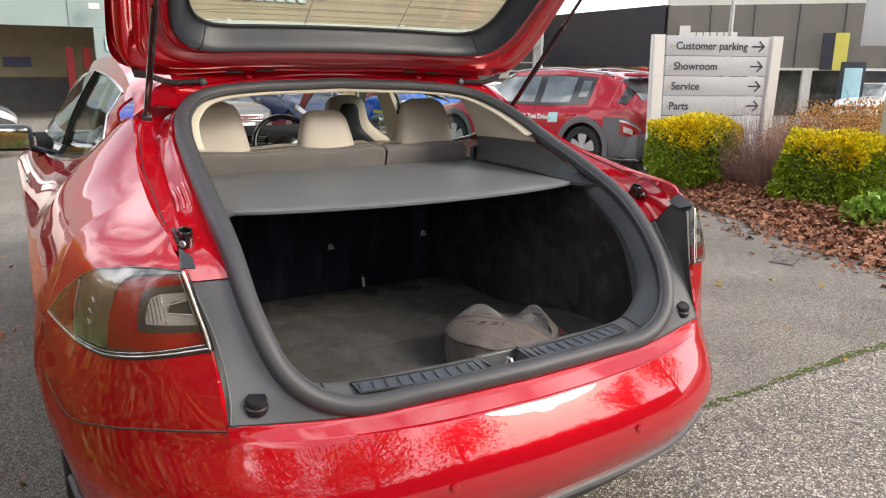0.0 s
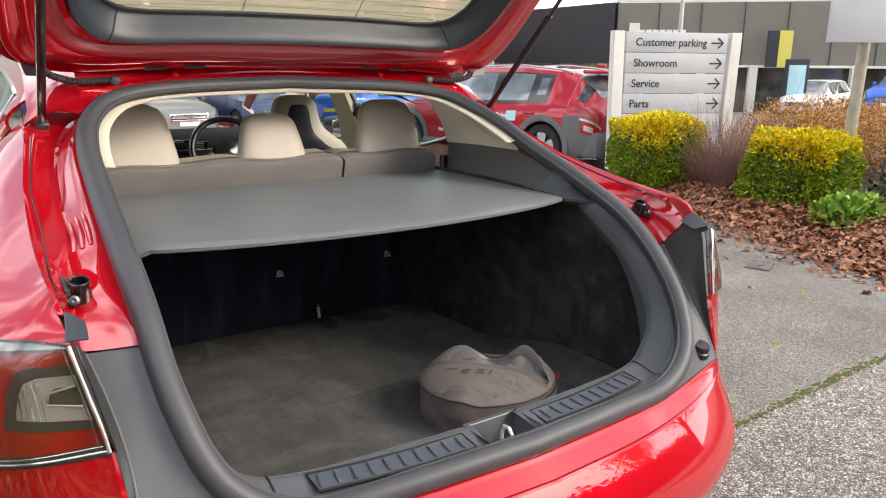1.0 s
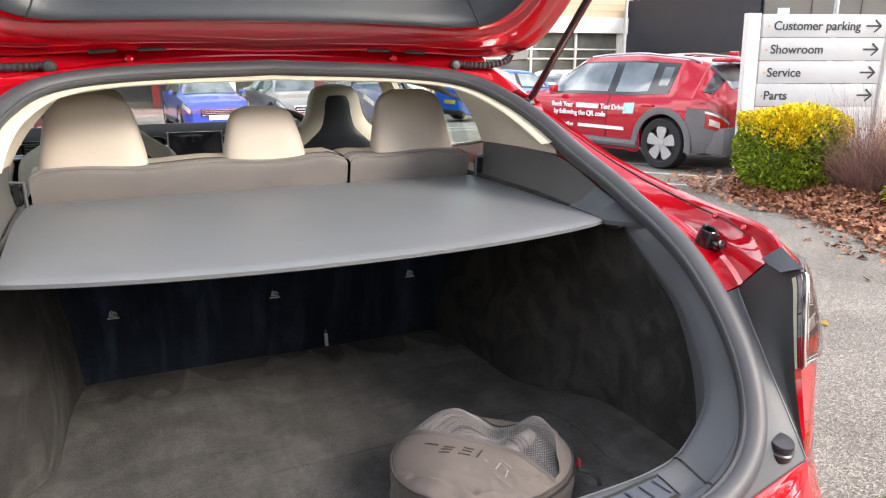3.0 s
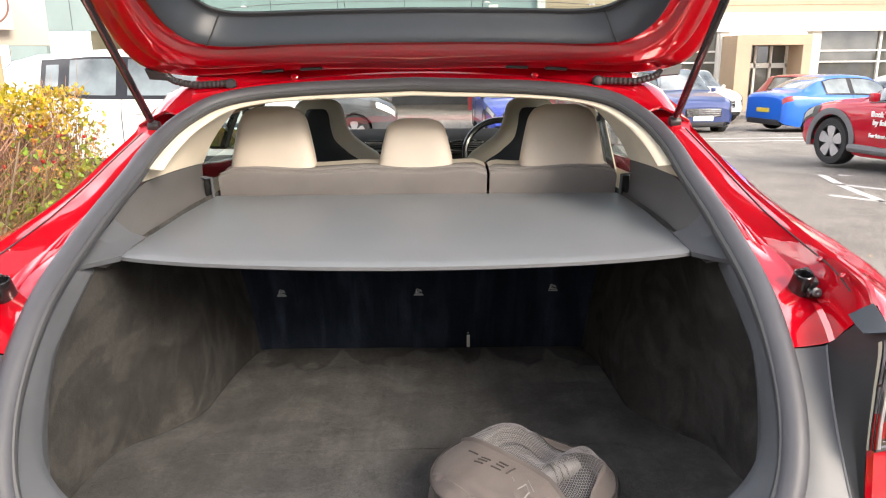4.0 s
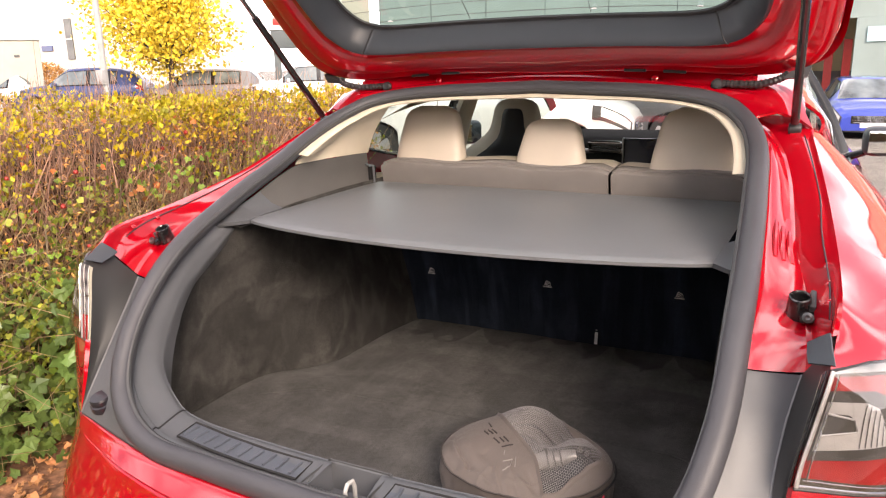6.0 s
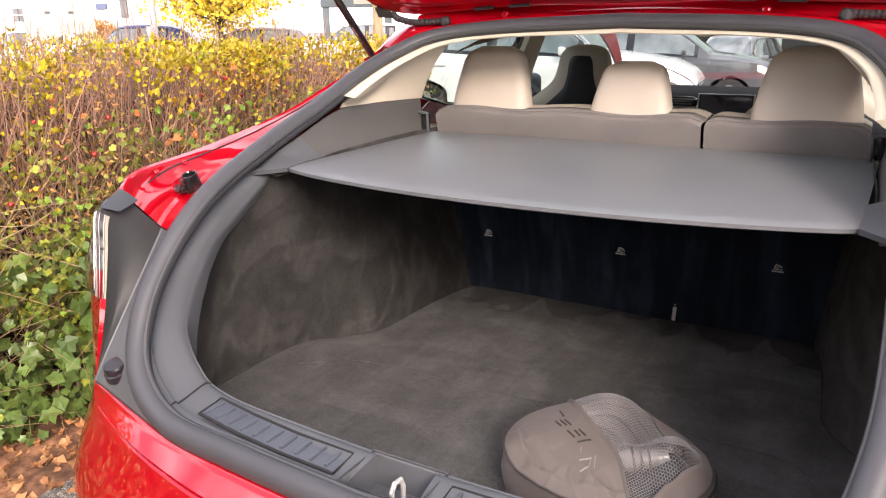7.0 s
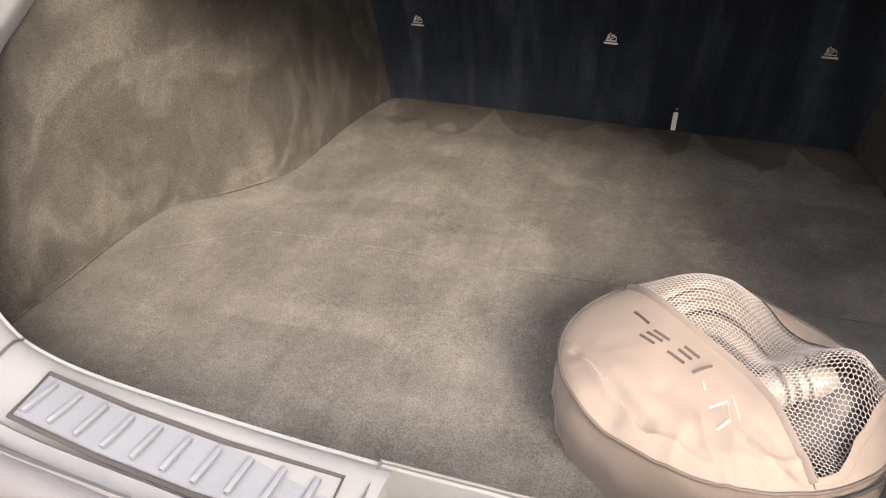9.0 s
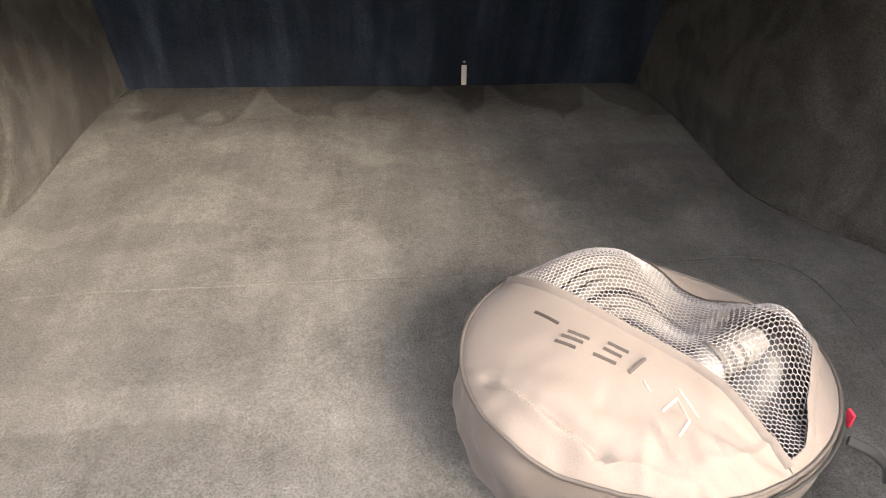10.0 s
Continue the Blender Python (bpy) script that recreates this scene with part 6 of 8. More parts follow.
# embroidered marks: plain strokes in dark thread and in pale print
def stroke(p0, p1, material, name, width=0.0019):
    pts = [(p0[0] + (p1[0] - p0[0]) * k, p0[1] + (p1[1] - p0[1]) * k) for k in np.linspace(0, 1, 7)]
    part(name, tube([(x, y, bag_top(x, y) + 0.0004) for x, y in pts], width, 8, flat=0.3), material, bag)


for p0, p1 in (((-0.097, 0.061), (-0.080, 0.036)), ((-0.074, 0.024), (-0.057, 0.011)), ((-0.081, 0.020), (-0.064, 0.007)), ((-0.088, 0.015), (-0.072, 0.002)),
               ((-0.041, 0.006), (-0.025, -0.006)), ((-0.047, 0.0), (-0.033, -0.011)), ((-0.058, -0.006), (-0.040, -0.018)), ((-0.012, -0.015), (-0.031, -0.029))):
    stroke(p0, p1, M["thread"], "embroidered_bar")
for p0, p1 in (((-0.021, -0.038), (-0.018, -0.049)), ((-0.013, -0.068), (0.003, -0.057)), ((0.003, -0.057), (0.006, -0.080)), ((0.006, -0.080), (-0.005, -0.090)), ((0.007, -0.049), (0.015, -0.076))):
    stroke(p0, p1, M["pale_print"], "pale_stroke", 0.0013)
part("bag_handle", tube(cr([(0.158, -0.080, 0.075), (0.176, -0.090, 0.070), (0.190, -0.097, 0.058), (0.192, -0.104, 0.045)], 6), 0.005, 8, flat=0.6), M["tyre"], bag, "black zip pull")
part("red_tab", box(0.003, 0.010, 0.016, (0.181, -0.048, 0.066), 0.001), M["tab"], bag, "small red fabric tab")


# ---------------------------------------------------------------- ground
def ground_z(x, y):
    """The lot falls gently away towards the buildings."""
    return -0.04 * min(14.0, max(0.0, y - 8.0)) * min(1.0, max(0.0, (x + 9.0) / 5.0))


def axis(a, b, near, fine):
    vals = sorted(set([a, b] + [near + k * fine for k in range(-12, 13)] + [near + math.copysign(12 * fine * 1.35 ** abs(k), k) for k in range(-18, 19)]))
    return [v for v in vals if a <= v <= b]


xs, ys = axis(-2500, 2500, 0, 2.0), axis(-2500, 2500, 10, 2.0)
ground = part("ground", grid([[(x, y, ground_z(x, y)) for y in ys] for x in xs]), M["aggregate"])
tagged(ground, "coarse grey stone-chip tarmac ground", "ground", kind="structure")
road_x = [-0.80, 0, 1.5, 3, 4.2, 6, 9, 14, 22, 32]
road_y = [0.67, 2, 4, 6, 8, 10, 14, 18, 22, 26]
road = part("road", grid([[(x, y + (0.012 * math.sin(3.1 * x) if j == 0 else 0), ground_z(x, y) + 0.004) for j, y in enumerate(road_y)] for x in road_x]), M["asphalt"])
tagged(road, "dark worn tarmac car park lane", "road", kind="structure")
lane_side = part("road_side", grid([[(x, y, ground_z(x, y) + 0.004) for y in (-6, -3, 0, 0.67, 3, 6, 8, 10, 14, 18, 22, 26)] for x in (-1.60, -1.2, -0.801)]), M["asphalt"])
tagged(lane_side, "dark worn tarmac strip beside the hedge", "road", kind="structure")
moss = bmesh.new()
rnd = random.Random(5)
for k in range(420):
    x = 1.35 + rnd.random() * 2.6
    y = 0.67 + 0.012 * math.sin(3.1 * x) + rnd.gauss(0, 0.012)
    r = 0.004 + 0.010 * rnd.random() * (1 if x > 1.9 else 0.6)
    ring = [moss.verts.new((x + r * 1.4 * math.cos(a), y + r * math.sin(a), 0.0045)) for a in (0, 1.2, 2.4, 3.6, 4.8)]
    top = moss.verts.new((x, y, 0.006 + r * 0.4))
    for i in range(5):
        moss.faces.new((ring[i], ring[(i + 1) % 5], top))
tagged(part("moss_strip", moss, M["moss"]), "green moss growing along the tarmac joint", "moss", kind="stuff")
hatch = thing("drain_cover", (3.85, 2.0, 0.005), "small worn grey metal drain cover set in the tarmac", "drain cover", kind="", rz=20)
part("cover_plate", box(0.20, 0.14, 0.012, (0, 0, 0.003), 0.003), M["steel_dull"], hatch)
part("cover_frame", tube([(-0.11, -0.08, 0.003), (0.11, -0.08, 0.003), (0.11, 0.08, 0.003), (-0.11, 0.08, 0.003)], 0.006, 6, closed=True), M["steel_dull"], hatch)


def line(name, pts, width, label):
    """A painted line on the ground."""
    rows = []
    p = [np.array(q, float) for q in pts]
    for i, q in enumerate(p):
        t = p[min(i + 1, len(p) - 1)] - p[max(i - 1, 0)]
        t /= np.linalg.norm(t)
        nrm = np.array((-t[1], t[0])) * width / 2
        rows.append([(*(q - nrm), ground_z(*q) + 0.008), (*(q + nrm), ground_z(*q) + 0.008)])
    return tagged(part(name, grid(rows), M["road_paint"]), label, "road marking", kind="structure")


for k in range(3):
    line("parking_line", [(4.95 - 0.42 * k, 8.18 - 0.72 * k), (6.45 - 0.43 * k, 6.28 - 0.60 * k)], 0.09, "worn white parking bay line")
arc = cr([(4.75, 8.2, 0), (4.55, 7.3, 0), (4.46, 6.5, 0), (4.44, 5.8, 0), (4.47, 5.0, 0), (4.56, 4.1, 0)], 6)
line("lane_edge_line", [(q[0], q[1]) for q in arc], 0.10, "worn white curved edge line")
for y in (14.2, 15.2):
    line("bay_edge_line", [(0.5, y), (9.0, y + 0.6)], 0.10, "worn white bay line")
line("lane_arrow_shaft", [(2.47, 8.42), (2.36, 7.0), (2.20, 5.2)], 0.13, "worn white lane arrow")
for tip in ((2.10, 7.98), (2.86, 7.80)):
    line("lane_arrow_barb", [(2.48, 8.52), tip], 0.15, "worn white lane arrow")
for y in (10.75, 11.05):
    for x in (2.0, 2.95, 3.9):
        line("lane_dash", [(x, y), (x + 0.75, y + 0.10)], 0.09, "worn white broken lane line")
lane = thing("lane_lettering", (3.45, 10.25, ground_z(2.9, 9.7) + 0.009), "worn white letters painted on the lane", "road marking", kind="structure", rz=189)
words("lane_word", "NO", 0.72, Matrix.Diagonal((1.0, 2.05, 1, 1)), M["road_paint"], lane, depth=0.0005)

# ---------------------------------------------------------------- planted bed with its kerb
KERB = cr([(4.1, -3.0, 0), (4.25, 0.4, 0), (4.45, 1.55, 0), (4.85, 2.5, 0), (5.02, 3.3, 0), (5.02, 4.2, 0), (5.12, 4.9, 0), (5.45, 5.35, 0), (6.0, 5.55, 0), (7.5, 5.6, 0), (10.5, 5.5, 0)], 8)
rows = []
for i, q in enumerate(KERB):
    t = KERB[min(i + 1, len(KERB) - 1)] - KERB[max(i - 1, 0)]
    t /= np.linalg.norm(t)
    nr = np.array((t[1], -t[0], 0))
    rows.append([tuple(q + nr * a + np.array((0, 0, z))) for a, z in ((0, -0.02), (0.004, 0.028), (0.014, 0.038), (0.09, 0.042), (0.10, 0.036), (0.10, 0.0))])
tagged(part("kerb", grid(rows), M["kerb"]), "weathered grey concrete kerb round the planted bed", "kerb", kind="structure")
bed_rows = []
for q in KERB:
    c = np.array((8.5, 2.0, 0))
    bed_rows.append([tuple(q + (c - q) * k + np.array((0, 0, 0.036 + 0.16 * math.sin(math.pi * min(1, k * 1.6) * 0.5) + 0.02 * noise.noise(Vector((q[0] * 2 + k * 9, q[1] * 2, 0)))))) for k in (0.02, 0.08, 0.16, 0.28, 0.45, 0.7, 1.0)])
tagged(part("soil_bed", grid(bed_rows), M["soil"]), "dark soil of the raised planting bed", "soil bed", kind="structure")


# ---------------------------------------------------------------- leaves and plants
def leaves(name, pts, dirs, sizes, material, parent=None, label="", fold=0.25, aspect=0.5):
    """Many small folded leaves in one mesh: four triangles each."""
    pts, dirs, sizes = np.asarray(pts, float), np.asarray(dirs, float), np.asarray(sizes, float)
    n = len(pts)
    rng = np.random.RandomState(n)
    dirs = dirs / (np.linalg.norm(dirs, axis=1, keepdims=True) + 1e-9)
    ref = rng.normal(size=(n, 3))
    side = np.cross(dirs, ref)
    side /= np.linalg.norm(side, axis=1, keepdims=True) + 1e-9
    nrm = np.cross(side, dirs)
    L, Wd = sizes[:, None], sizes[:, None] * aspect
    v = np.empty((n, 5, 3))
    v[:, 0] = pts
    v[:, 1] = pts + dirs * L * 0.45 + side * Wd * 0.5 + nrm * L * fold * 0.4
    v[:, 2] = pts + dirs * L + nrm * L * fold * -0.3
    v[:, 3] = pts + dirs * L * 0.45 - side * Wd * 0.5 + nrm * L * fold * 0.4
    v[:, 4] = pts + dirs * L * 0.5
    base = np.arange(n)[:, None] * 5
    f = np.concatenate([base + np.array([[0, 1, 4]]), base + np.array([[1, 2, 4]]), base + np.array([[2, 3, 4]]), base + np.array([[3, 0, 4]])])
    me = bpy.data.meshes.new(name)
    me.from_pydata(v.reshape(-1, 3).tolist(), [], f.tolist())
    me.materials.append(material)
    ob = new(name, me)
    if parent is not None:
        ob.parent = parent
        ob.matrix_parent_inverse = Matrix.Identity(4)
    if label:
        ob["label"] = label
    ob["kind"] = "stuff"
    return ob


def twigs(name, starts, dirs, lengths, radius, material, parent=None, bend=0.3):
    """Thin three-sided bent stems in one mesh."""
    rng = np.random.RandomState(len(starts) + 3)
    vs, fs = [], []
    for p, d, ln in zip(starts, dirs, lengths):
        p, d = np.array(p, float), np.array(d, float)
        d /= np.linalg.norm(d) + 1e-9
        w = rng.normal(size=3) * bend
        s = np.cross(d, rng.normal(size=3))
        s /= np.linalg.norm(s) + 1e-9
        b = np.cross(d, s)
        k0 = len(vs)
        for j in range(4):
            t = j / 3
            c = p + d * ln * t + w * ln * t * t * 0.5
            r = radius * (1 - 0.7 * t)
            for a in (0, 2.09, 4.19):
                vs.append(tuple(c + r * (math.cos(a) * s + math.sin(a) * b)))
        for j in range(3):
            for a in range(3):
                fs.append((k0 + 3 * j + a, k0 + 3 * j + (a + 1) % 3, k0 + 3 * j + 3 + (a + 1) % 3, k0 + 3 * j + 3 + a))
    me = bpy.data.meshes.new(name)
    me.from_pydata(vs, [], fs)
    me.materials.append(material)
    ob = new(name, me)
    ob["kind"] = "stuff"
    if parent is not None:
        ob.parent = parent
        ob.matrix_parent_inverse = Matrix.Identity(4)
    return ob


def clipped_bush(at, w, d, h, seed, label):
    """A boxy clipped evergreen: green inside, yellow young leaves outside and on top."""
    bush = thing("clipped_bush", at, label, "bush", "clipped golden bushes in the bed")
    rng = np.random.RandomState(seed)
    n = 19000
    u = rng.uniform(-1, 1, (n, 3))
    k = rng.randint(0, 5, n)
    depth = rng.exponential(0.05, n)
    p = u.copy()
    for i, (ax, sg) in enumerate(((0, 1), (0, -1), (1, -1), (1, 1), (2, 1))):
        sel = k == i
        p[sel, ax] = sg * (1 - depth[sel] / (w / 2))
    # superellipse rounding and lumps
    q = np.abs(p) ** 4
    r = (q.sum(1)) ** 0.25
    p = p / np.maximum(r, 1)[:, None]
    lump = np.array([1 + 0.20 * noise.noise(Vector((a * 2.0 + seed, b * 2.0, c * 2.0))) + 0.09 * noise.noise(Vector((a * 6, b * 6 + seed, c * 6))) for a, b, c in p])
    p *= lump[:, None]
    pos = p * np.array((w / 2, d / 2, h / 2)) + np.array((0, 0, h / 2))
    out = p + rng.normal(0, 0.6, (n, 3)) + np.array((0, 0, 0.25))
    size = rng.uniform(0.026, 0.050, n)
    gold = rng.uniform(0, 1, n) < np.clip((pos[:, 2] / h - 0.60 + 0.10 * np.sin(7 * pos[:, 0] + 5 * pos[:, 1])) * 4.5 + 0.04 + 0.3 * (depth < 0.012) * (pos[:, 2] / h - 0.3), 0, 0.97)
    leaves("golden_leaves", pos[gold], out[gold], size[gold], M["leaf_gold"], bush, "young yellow leaves", aspect=0.6)
    leaves("green_leaves", pos[~gold], out[~gold], size[~gold], M["leaf_green"], bush, "dark green older leaves", aspect=0.6)
    st = rng.uniform(-0.12, 0.12, (40, 3)) * np.array((1, 1, 0))
    twigs("stem", st, st * 5 + np.array((0, 0, 1.0)), rng.uniform(0.3, 0.75, 40) * h, 0.006, M["bark"], bush)
    # solid box fills the bush, its dark green standing in for inner shade
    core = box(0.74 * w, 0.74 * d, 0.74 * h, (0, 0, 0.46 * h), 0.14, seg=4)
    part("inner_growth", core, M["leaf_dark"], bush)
    return bush


clipped_bush((5.74, 4.55, 0.09), 0.90, 0.8, 0.76, 11, "clipped golden evergreen bush, yellow on top, in the leaf-strewn bed")
clipped_bush((5.95, 2.98, 0.07), 0.86, 0.85, 0.72, 23, "broad clipped golden evergreen bush beside the pole")


def scatter_bush(name, at, w, d, h, n_leaf, n_twig, leaf_m, twig_m, size, seed, label, flatten=0.8, category="shrub", leaf_aspect=0.55):
    b = thing(name, at, label, category)
    rng = np.random.RandomState(seed)
    p = rng.normal(0, 1, (n_leaf, 3))
    p /= np.linalg.norm(p, axis=1, keepdims=True)
    p *= rng.uniform(0.3, 1, (n_leaf, 1)) ** 0.5
    lump = np.array([1 + 0.25 * noise.noise(Vector((a * 3 + seed, bb * 3, c * 3))) for a, bb, c in p])
    p = p * lump[:, None]
    p[:, 2] = np.abs(p[:, 2]) ** flatten
    pos = p * np.array((w / 2, d / 2, h))
    leaves("foliage", pos, p + rng.normal(0, 0.7, p.shape), rng.uniform(0.6, 1.3, n_leaf) * size, leaf_m, b, aspect=leaf_aspect)
    if n_twig:
        s0 = rng.uniform(-0.25, 0.25, (n_twig, 3)) * np.array((w, d, 0))
        dd = s0 * np.array((2.2 / w, 2.2 / d, 0)) + rng.normal(0, 0.25, (n_twig, 3)) + np.array((0, 0, 1.2))
        twigs("twig_mass", s0, dd, rng.uniform(0.5, 1.15, n_twig) * h, 0.0021 if n_twig > 1000 else 0.0032, twig_m, b, 0.5)
    return b


scatter_bush("bare_shrub", (6.05, 3.85, 0.16), 1.05, 0.95, 0.66, 700, 1500, M["leaf_red"], M["twig_red"], 0.018, 4, "bare reddish twiggy shrub between the clipped bushes")
for k, (x, y, w, h) in enumerate(((7.6, 3.9, 2.0, 0.95), (8.6, 3.0, 2.2, 0.95), (7.9, 2.2, 1.6, 0.85), (9.6, 2.2, 2.2, 0.95), (9.0, 1.0, 2.4, 0.95), (7.3, 1.3, 1.6, 0.7), (9.4, 4.2, 2.0, 0.9))):
    scatter_bush("low_shrub", (x, y, 0.15), w, w * 0.9, h * 0.92, 8200, 120, M["leaf_mix"] if k in (2, 4) else M["leaf_brown"], M["bark"], 0.034, 40 + k, "low autumn shrub, brown and dull green leaves", 0.6)
scatter_bush("ground_ivy", (5.45, 2.2, 0.12), 0.8, 0.55, 0.20, 900, 0, M["leaf_lime"], M["bark"], 0.07, 77, "low bright green leafy ground plant", 0.8, "plant", 0.75)
scatter_bush("ivy_patch", (6.6, 2.0, 0.12), 1.5, 1.2, 0.42, 3000, 60, M["leaf_dark"], M["bark"], 0.05, 78, "dark green ivy round the foot of the pole", 0.8, "plant", 0.8)

# fallen leaves
def dry_leaves(name, pts, sizes, material, seed, label, tilt=0.45):
    """Curled, lobed dry leaves lying loosely, each a fan of ten triangles, in one mesh."""
    rng = np.random.RandomState(seed)
    pts, sizes = np.asarray(pts, float), np.asarray(sizes, float)
    n = len(pts)
    up = np.column_stack([rng.normal(0, tilt, n), rng.normal(0, tilt, n), np.ones(n)])
    up /= np.linalg.norm(up, axis=1, keepdims=True)
    ax = np.cross(up, rng.normal(size=(n, 3)))
    ax /= np.linalg.norm(ax, axis=1, keepdims=True)
    ay = np.cross(up, ax) * rng.uniform(0.55, 0.95, (n, 1))
    curl, bend = rng.uniform(-0.35, 0.75, n), rng.uniform(-0.5, 0.5, n)
    lobes = np.array((1.0, 0.66, 0.85, 0.60, 0.66, 0.42, 0.66, 0.60, 0.85, 0.66))
    v = np.empty((n, 11, 3))
    v[:, 10] = pts
    for k in range(10):
        a = 2 * math.pi * k / 10
        r = 0.5 * sizes * lobes[k] * rng.uniform(0.75, 1.2, n)
        x, y = r * math.cos(a), r * math.sin(a)
        h = sizes * (curl * (2 * y / sizes) ** 2 + bend * (2 * x / sizes) ** 2) * 0.5 + sizes * rng.normal(0, 0.05, n)
        v[:, k] = pts + ax * x[:, None] + ay * y[:, None] + up * h[:, None]
    v[:, :, 2] = np.maximum(v[:, :, 2], 0.006)
    base = np.arange(n)[:, None] * 11
    f = np.concatenate([base + np.array([[k, (k + 1) % 10, 10]]) for k in range(10)])
    me = bpy.data.meshes.new(name)
    me.from_pydata(v.reshape(-1, 3).tolist(), [], f.tolist())
    me.materials.append(material)
    tagged(new(name, me), label, "fallen leaves", kind="stuff")


rng = np.random.RandomState(9)
pts, sz = [], []
for k in range(13500):
    q = KERB[rng.randint(8, len(KERB) - 14)]
    if rng.uniform() < 0.62:
        e = abs(rng.normal(0.2, 0.5))
        turn_in = min(1.0, max(0.0, (q[1] - 4.3) / 0.8))
        p = (q[0] + 0.14 + e, q[1] - turn_in * (0.25 + 0.8 * e) + rng.normal(0, 0.25 - 0.15 * turn_in), 0.040 + 0.16 * math.sin(min(1.57, 1.4 * e)) + rng.uniform(0, 0.035))
    elif q[1] > 4.3 and rng.uniform() < 0.85:
        continue
    else:
        # a drift of leaves lies against the kerb
        drift = 0.15 if q[1] < 3 else 0.06
        e = -abs(rng.exponential(drift)) + 0.12
        p = (q[0] + e, q[1] + rng.normal(0, 0.3), 0.008 + rng.uniform(0, 0.06) * min(1, max(0.15, 1 + 2.5 * e)))
    pts.append(p)
    sz.append(rng.uniform(0.04, 0.105))
dry_leaves("leaf_litter", pts, sz, M["leaf_fall"], 31, "brown fallen leaves over the bed and kerb")
pts = np.column_stack([rng.uniform(1.4, 4.4, 60), rng.uniform(-0.5, 4.5, 60), np.full(60, 0.01)])
dry_leaves("scattered_leaves", pts[:44], rng.uniform(0.03, 0.08, 44), M["leaf_yellow"], 32, "a few yellow fallen leaves on the tarmac", 0.2)
pts = np.column_stack([rng.uniform(-2.1, -1.05, 6500), rng.uniform(-2.5, 5, 6500), rng.uniform(0.008, 0.045, 6500)])
keep = rng.uniform(0, 1, 6500) < np.clip((-1.22 - pts[:, 0]) * 3.0, 0.03, 1)
pts = pts[keep]
dry_leaves("hedge_leaf_litter", pts, rng.uniform(0.020, 0.062, len(pts)), M["leaf_litter"], 33, "brown fallen leaves along the foot of the hedge")
verge = part("verge_soil", grid([[(x, y, 0.006 + 0.03 * max(0, -1.45 - x) + 0.012 * noise.noise(Vector((x * 5, y * 5, 0)))) for y in np.linspace(-9, 7, 65)] for x in np.linspace(-4.2, -1.42, 12)]), M["verge"])
tagged(verge, "dark soil verge under the hedge", "soil", kind="structure")

# the long hedge beside the car
hedge = thing("hedge", (-2.35, 1.2, 0.0), "unclipped autumn hedge, yellow tips, brown twigs and ivy at its foot", "hedge")
rng = np.random.RandomState(31)
Y0, Y1, X0, X1 = -3.4, 2.02, -0.95, 0.62


def hedge_pts(n, zlo, zhi, face=0.75):
    y = rng.uniform(Y0, Y1, n)
    x = np.where(rng.uniform(0, 1, n) < face, X1 - np.abs(rng.normal(0, 0.16, n)), rng.uniform(X0, X1, n))
    z = rng.uniform(zlo, zhi, n)
    top = np.array([1.255 + 0.07 * noise.noise(Vector((a * 1.3, b * 2, 3))) + 0.05 * noise.noise(Vector((a * 4, b * 4, 8))) for a, b in zip(y, x)])
    bul = np.array([0.12 * noise.noise(Vector((a * 1.6, c * 2.4, 5))) for a, c in zip(y, z)])
    lean = 0.22 * np.clip(z / 1.2 - 0.55, 0, 1) ** 1.5
    return np.column_stack([x + bul - lean, y, z * top / 1.2])


def clumps(p, scale, level, off):
    """Keeps the points that fall in uneven clumps."""
    return p[[noise.noise(Vector((q[0] * scale + off, q[1] * scale, q[2] * scale * 1.3))) > level for q in p]]


def lobed_leaves(name, pts, facing, sizes, material, parent, label, jitter=0.5, lobes=(1.0, 0.62, 0.85, 0.55, 0.62, 0.25, 0.62, 0.55, 0.85, 0.62)):
    """Broad lobed leaves that face a given way, each a shallow fan of ten triangles, in one mesh."""
    g = np.random.RandomState(len(pts) + 11)
    pts, sizes = np.asarray(pts, float), np.asarray(sizes, float)
    n = len(pts)
    up = np.asarray(facing, float) + g.normal(0, jitter, (n, 3))
    up /= np.linalg.norm(up, axis=1, keepdims=True)
    ax = np.cross(up, np.cross(np.array((0, 0, -1.0)) + g.normal(0, 0.5, (n, 3)), up))
    ax /= np.linalg.norm(ax, axis=1, keepdims=True) + 1e-9
    ay = np.cross(up, ax)
    cup = g.uniform(-0.05, 0.30, n)
    v = np.empty((n, 11, 3))
    v[:, 10] = pts
    for k in range(10):
        t = 2 * math.pi * k / 10
        r = 0.5 * sizes * lobes[k] * g.uniform(0.85, 1.15, n)
        h = sizes * cup * (lobes[k] * math.sin(t)) ** 2 * 0.5 - 0.10 * sizes * max(0.0, math.cos(t))
        v[:, k] = pts + ax * (r * math.cos(t))[:, None] + ay * (r * math.sin(t))[:, None] + up * h[:, None]
    base = np.arange(n)[:, None] * 11
    f = np.concatenate([base + np.array([[k, (k + 1) % 10, 10]]) for k in range(10)])
    me = bpy.data.meshes.new(name)
    me.from_pydata(v.reshape(-1, 3).tolist(), [], f.tolist())
    me.materials.append(material)
    ob = new(name, me)
    ob.parent = parent
    ob["label"], ob["kind"] = label, "stuff"
    return ob


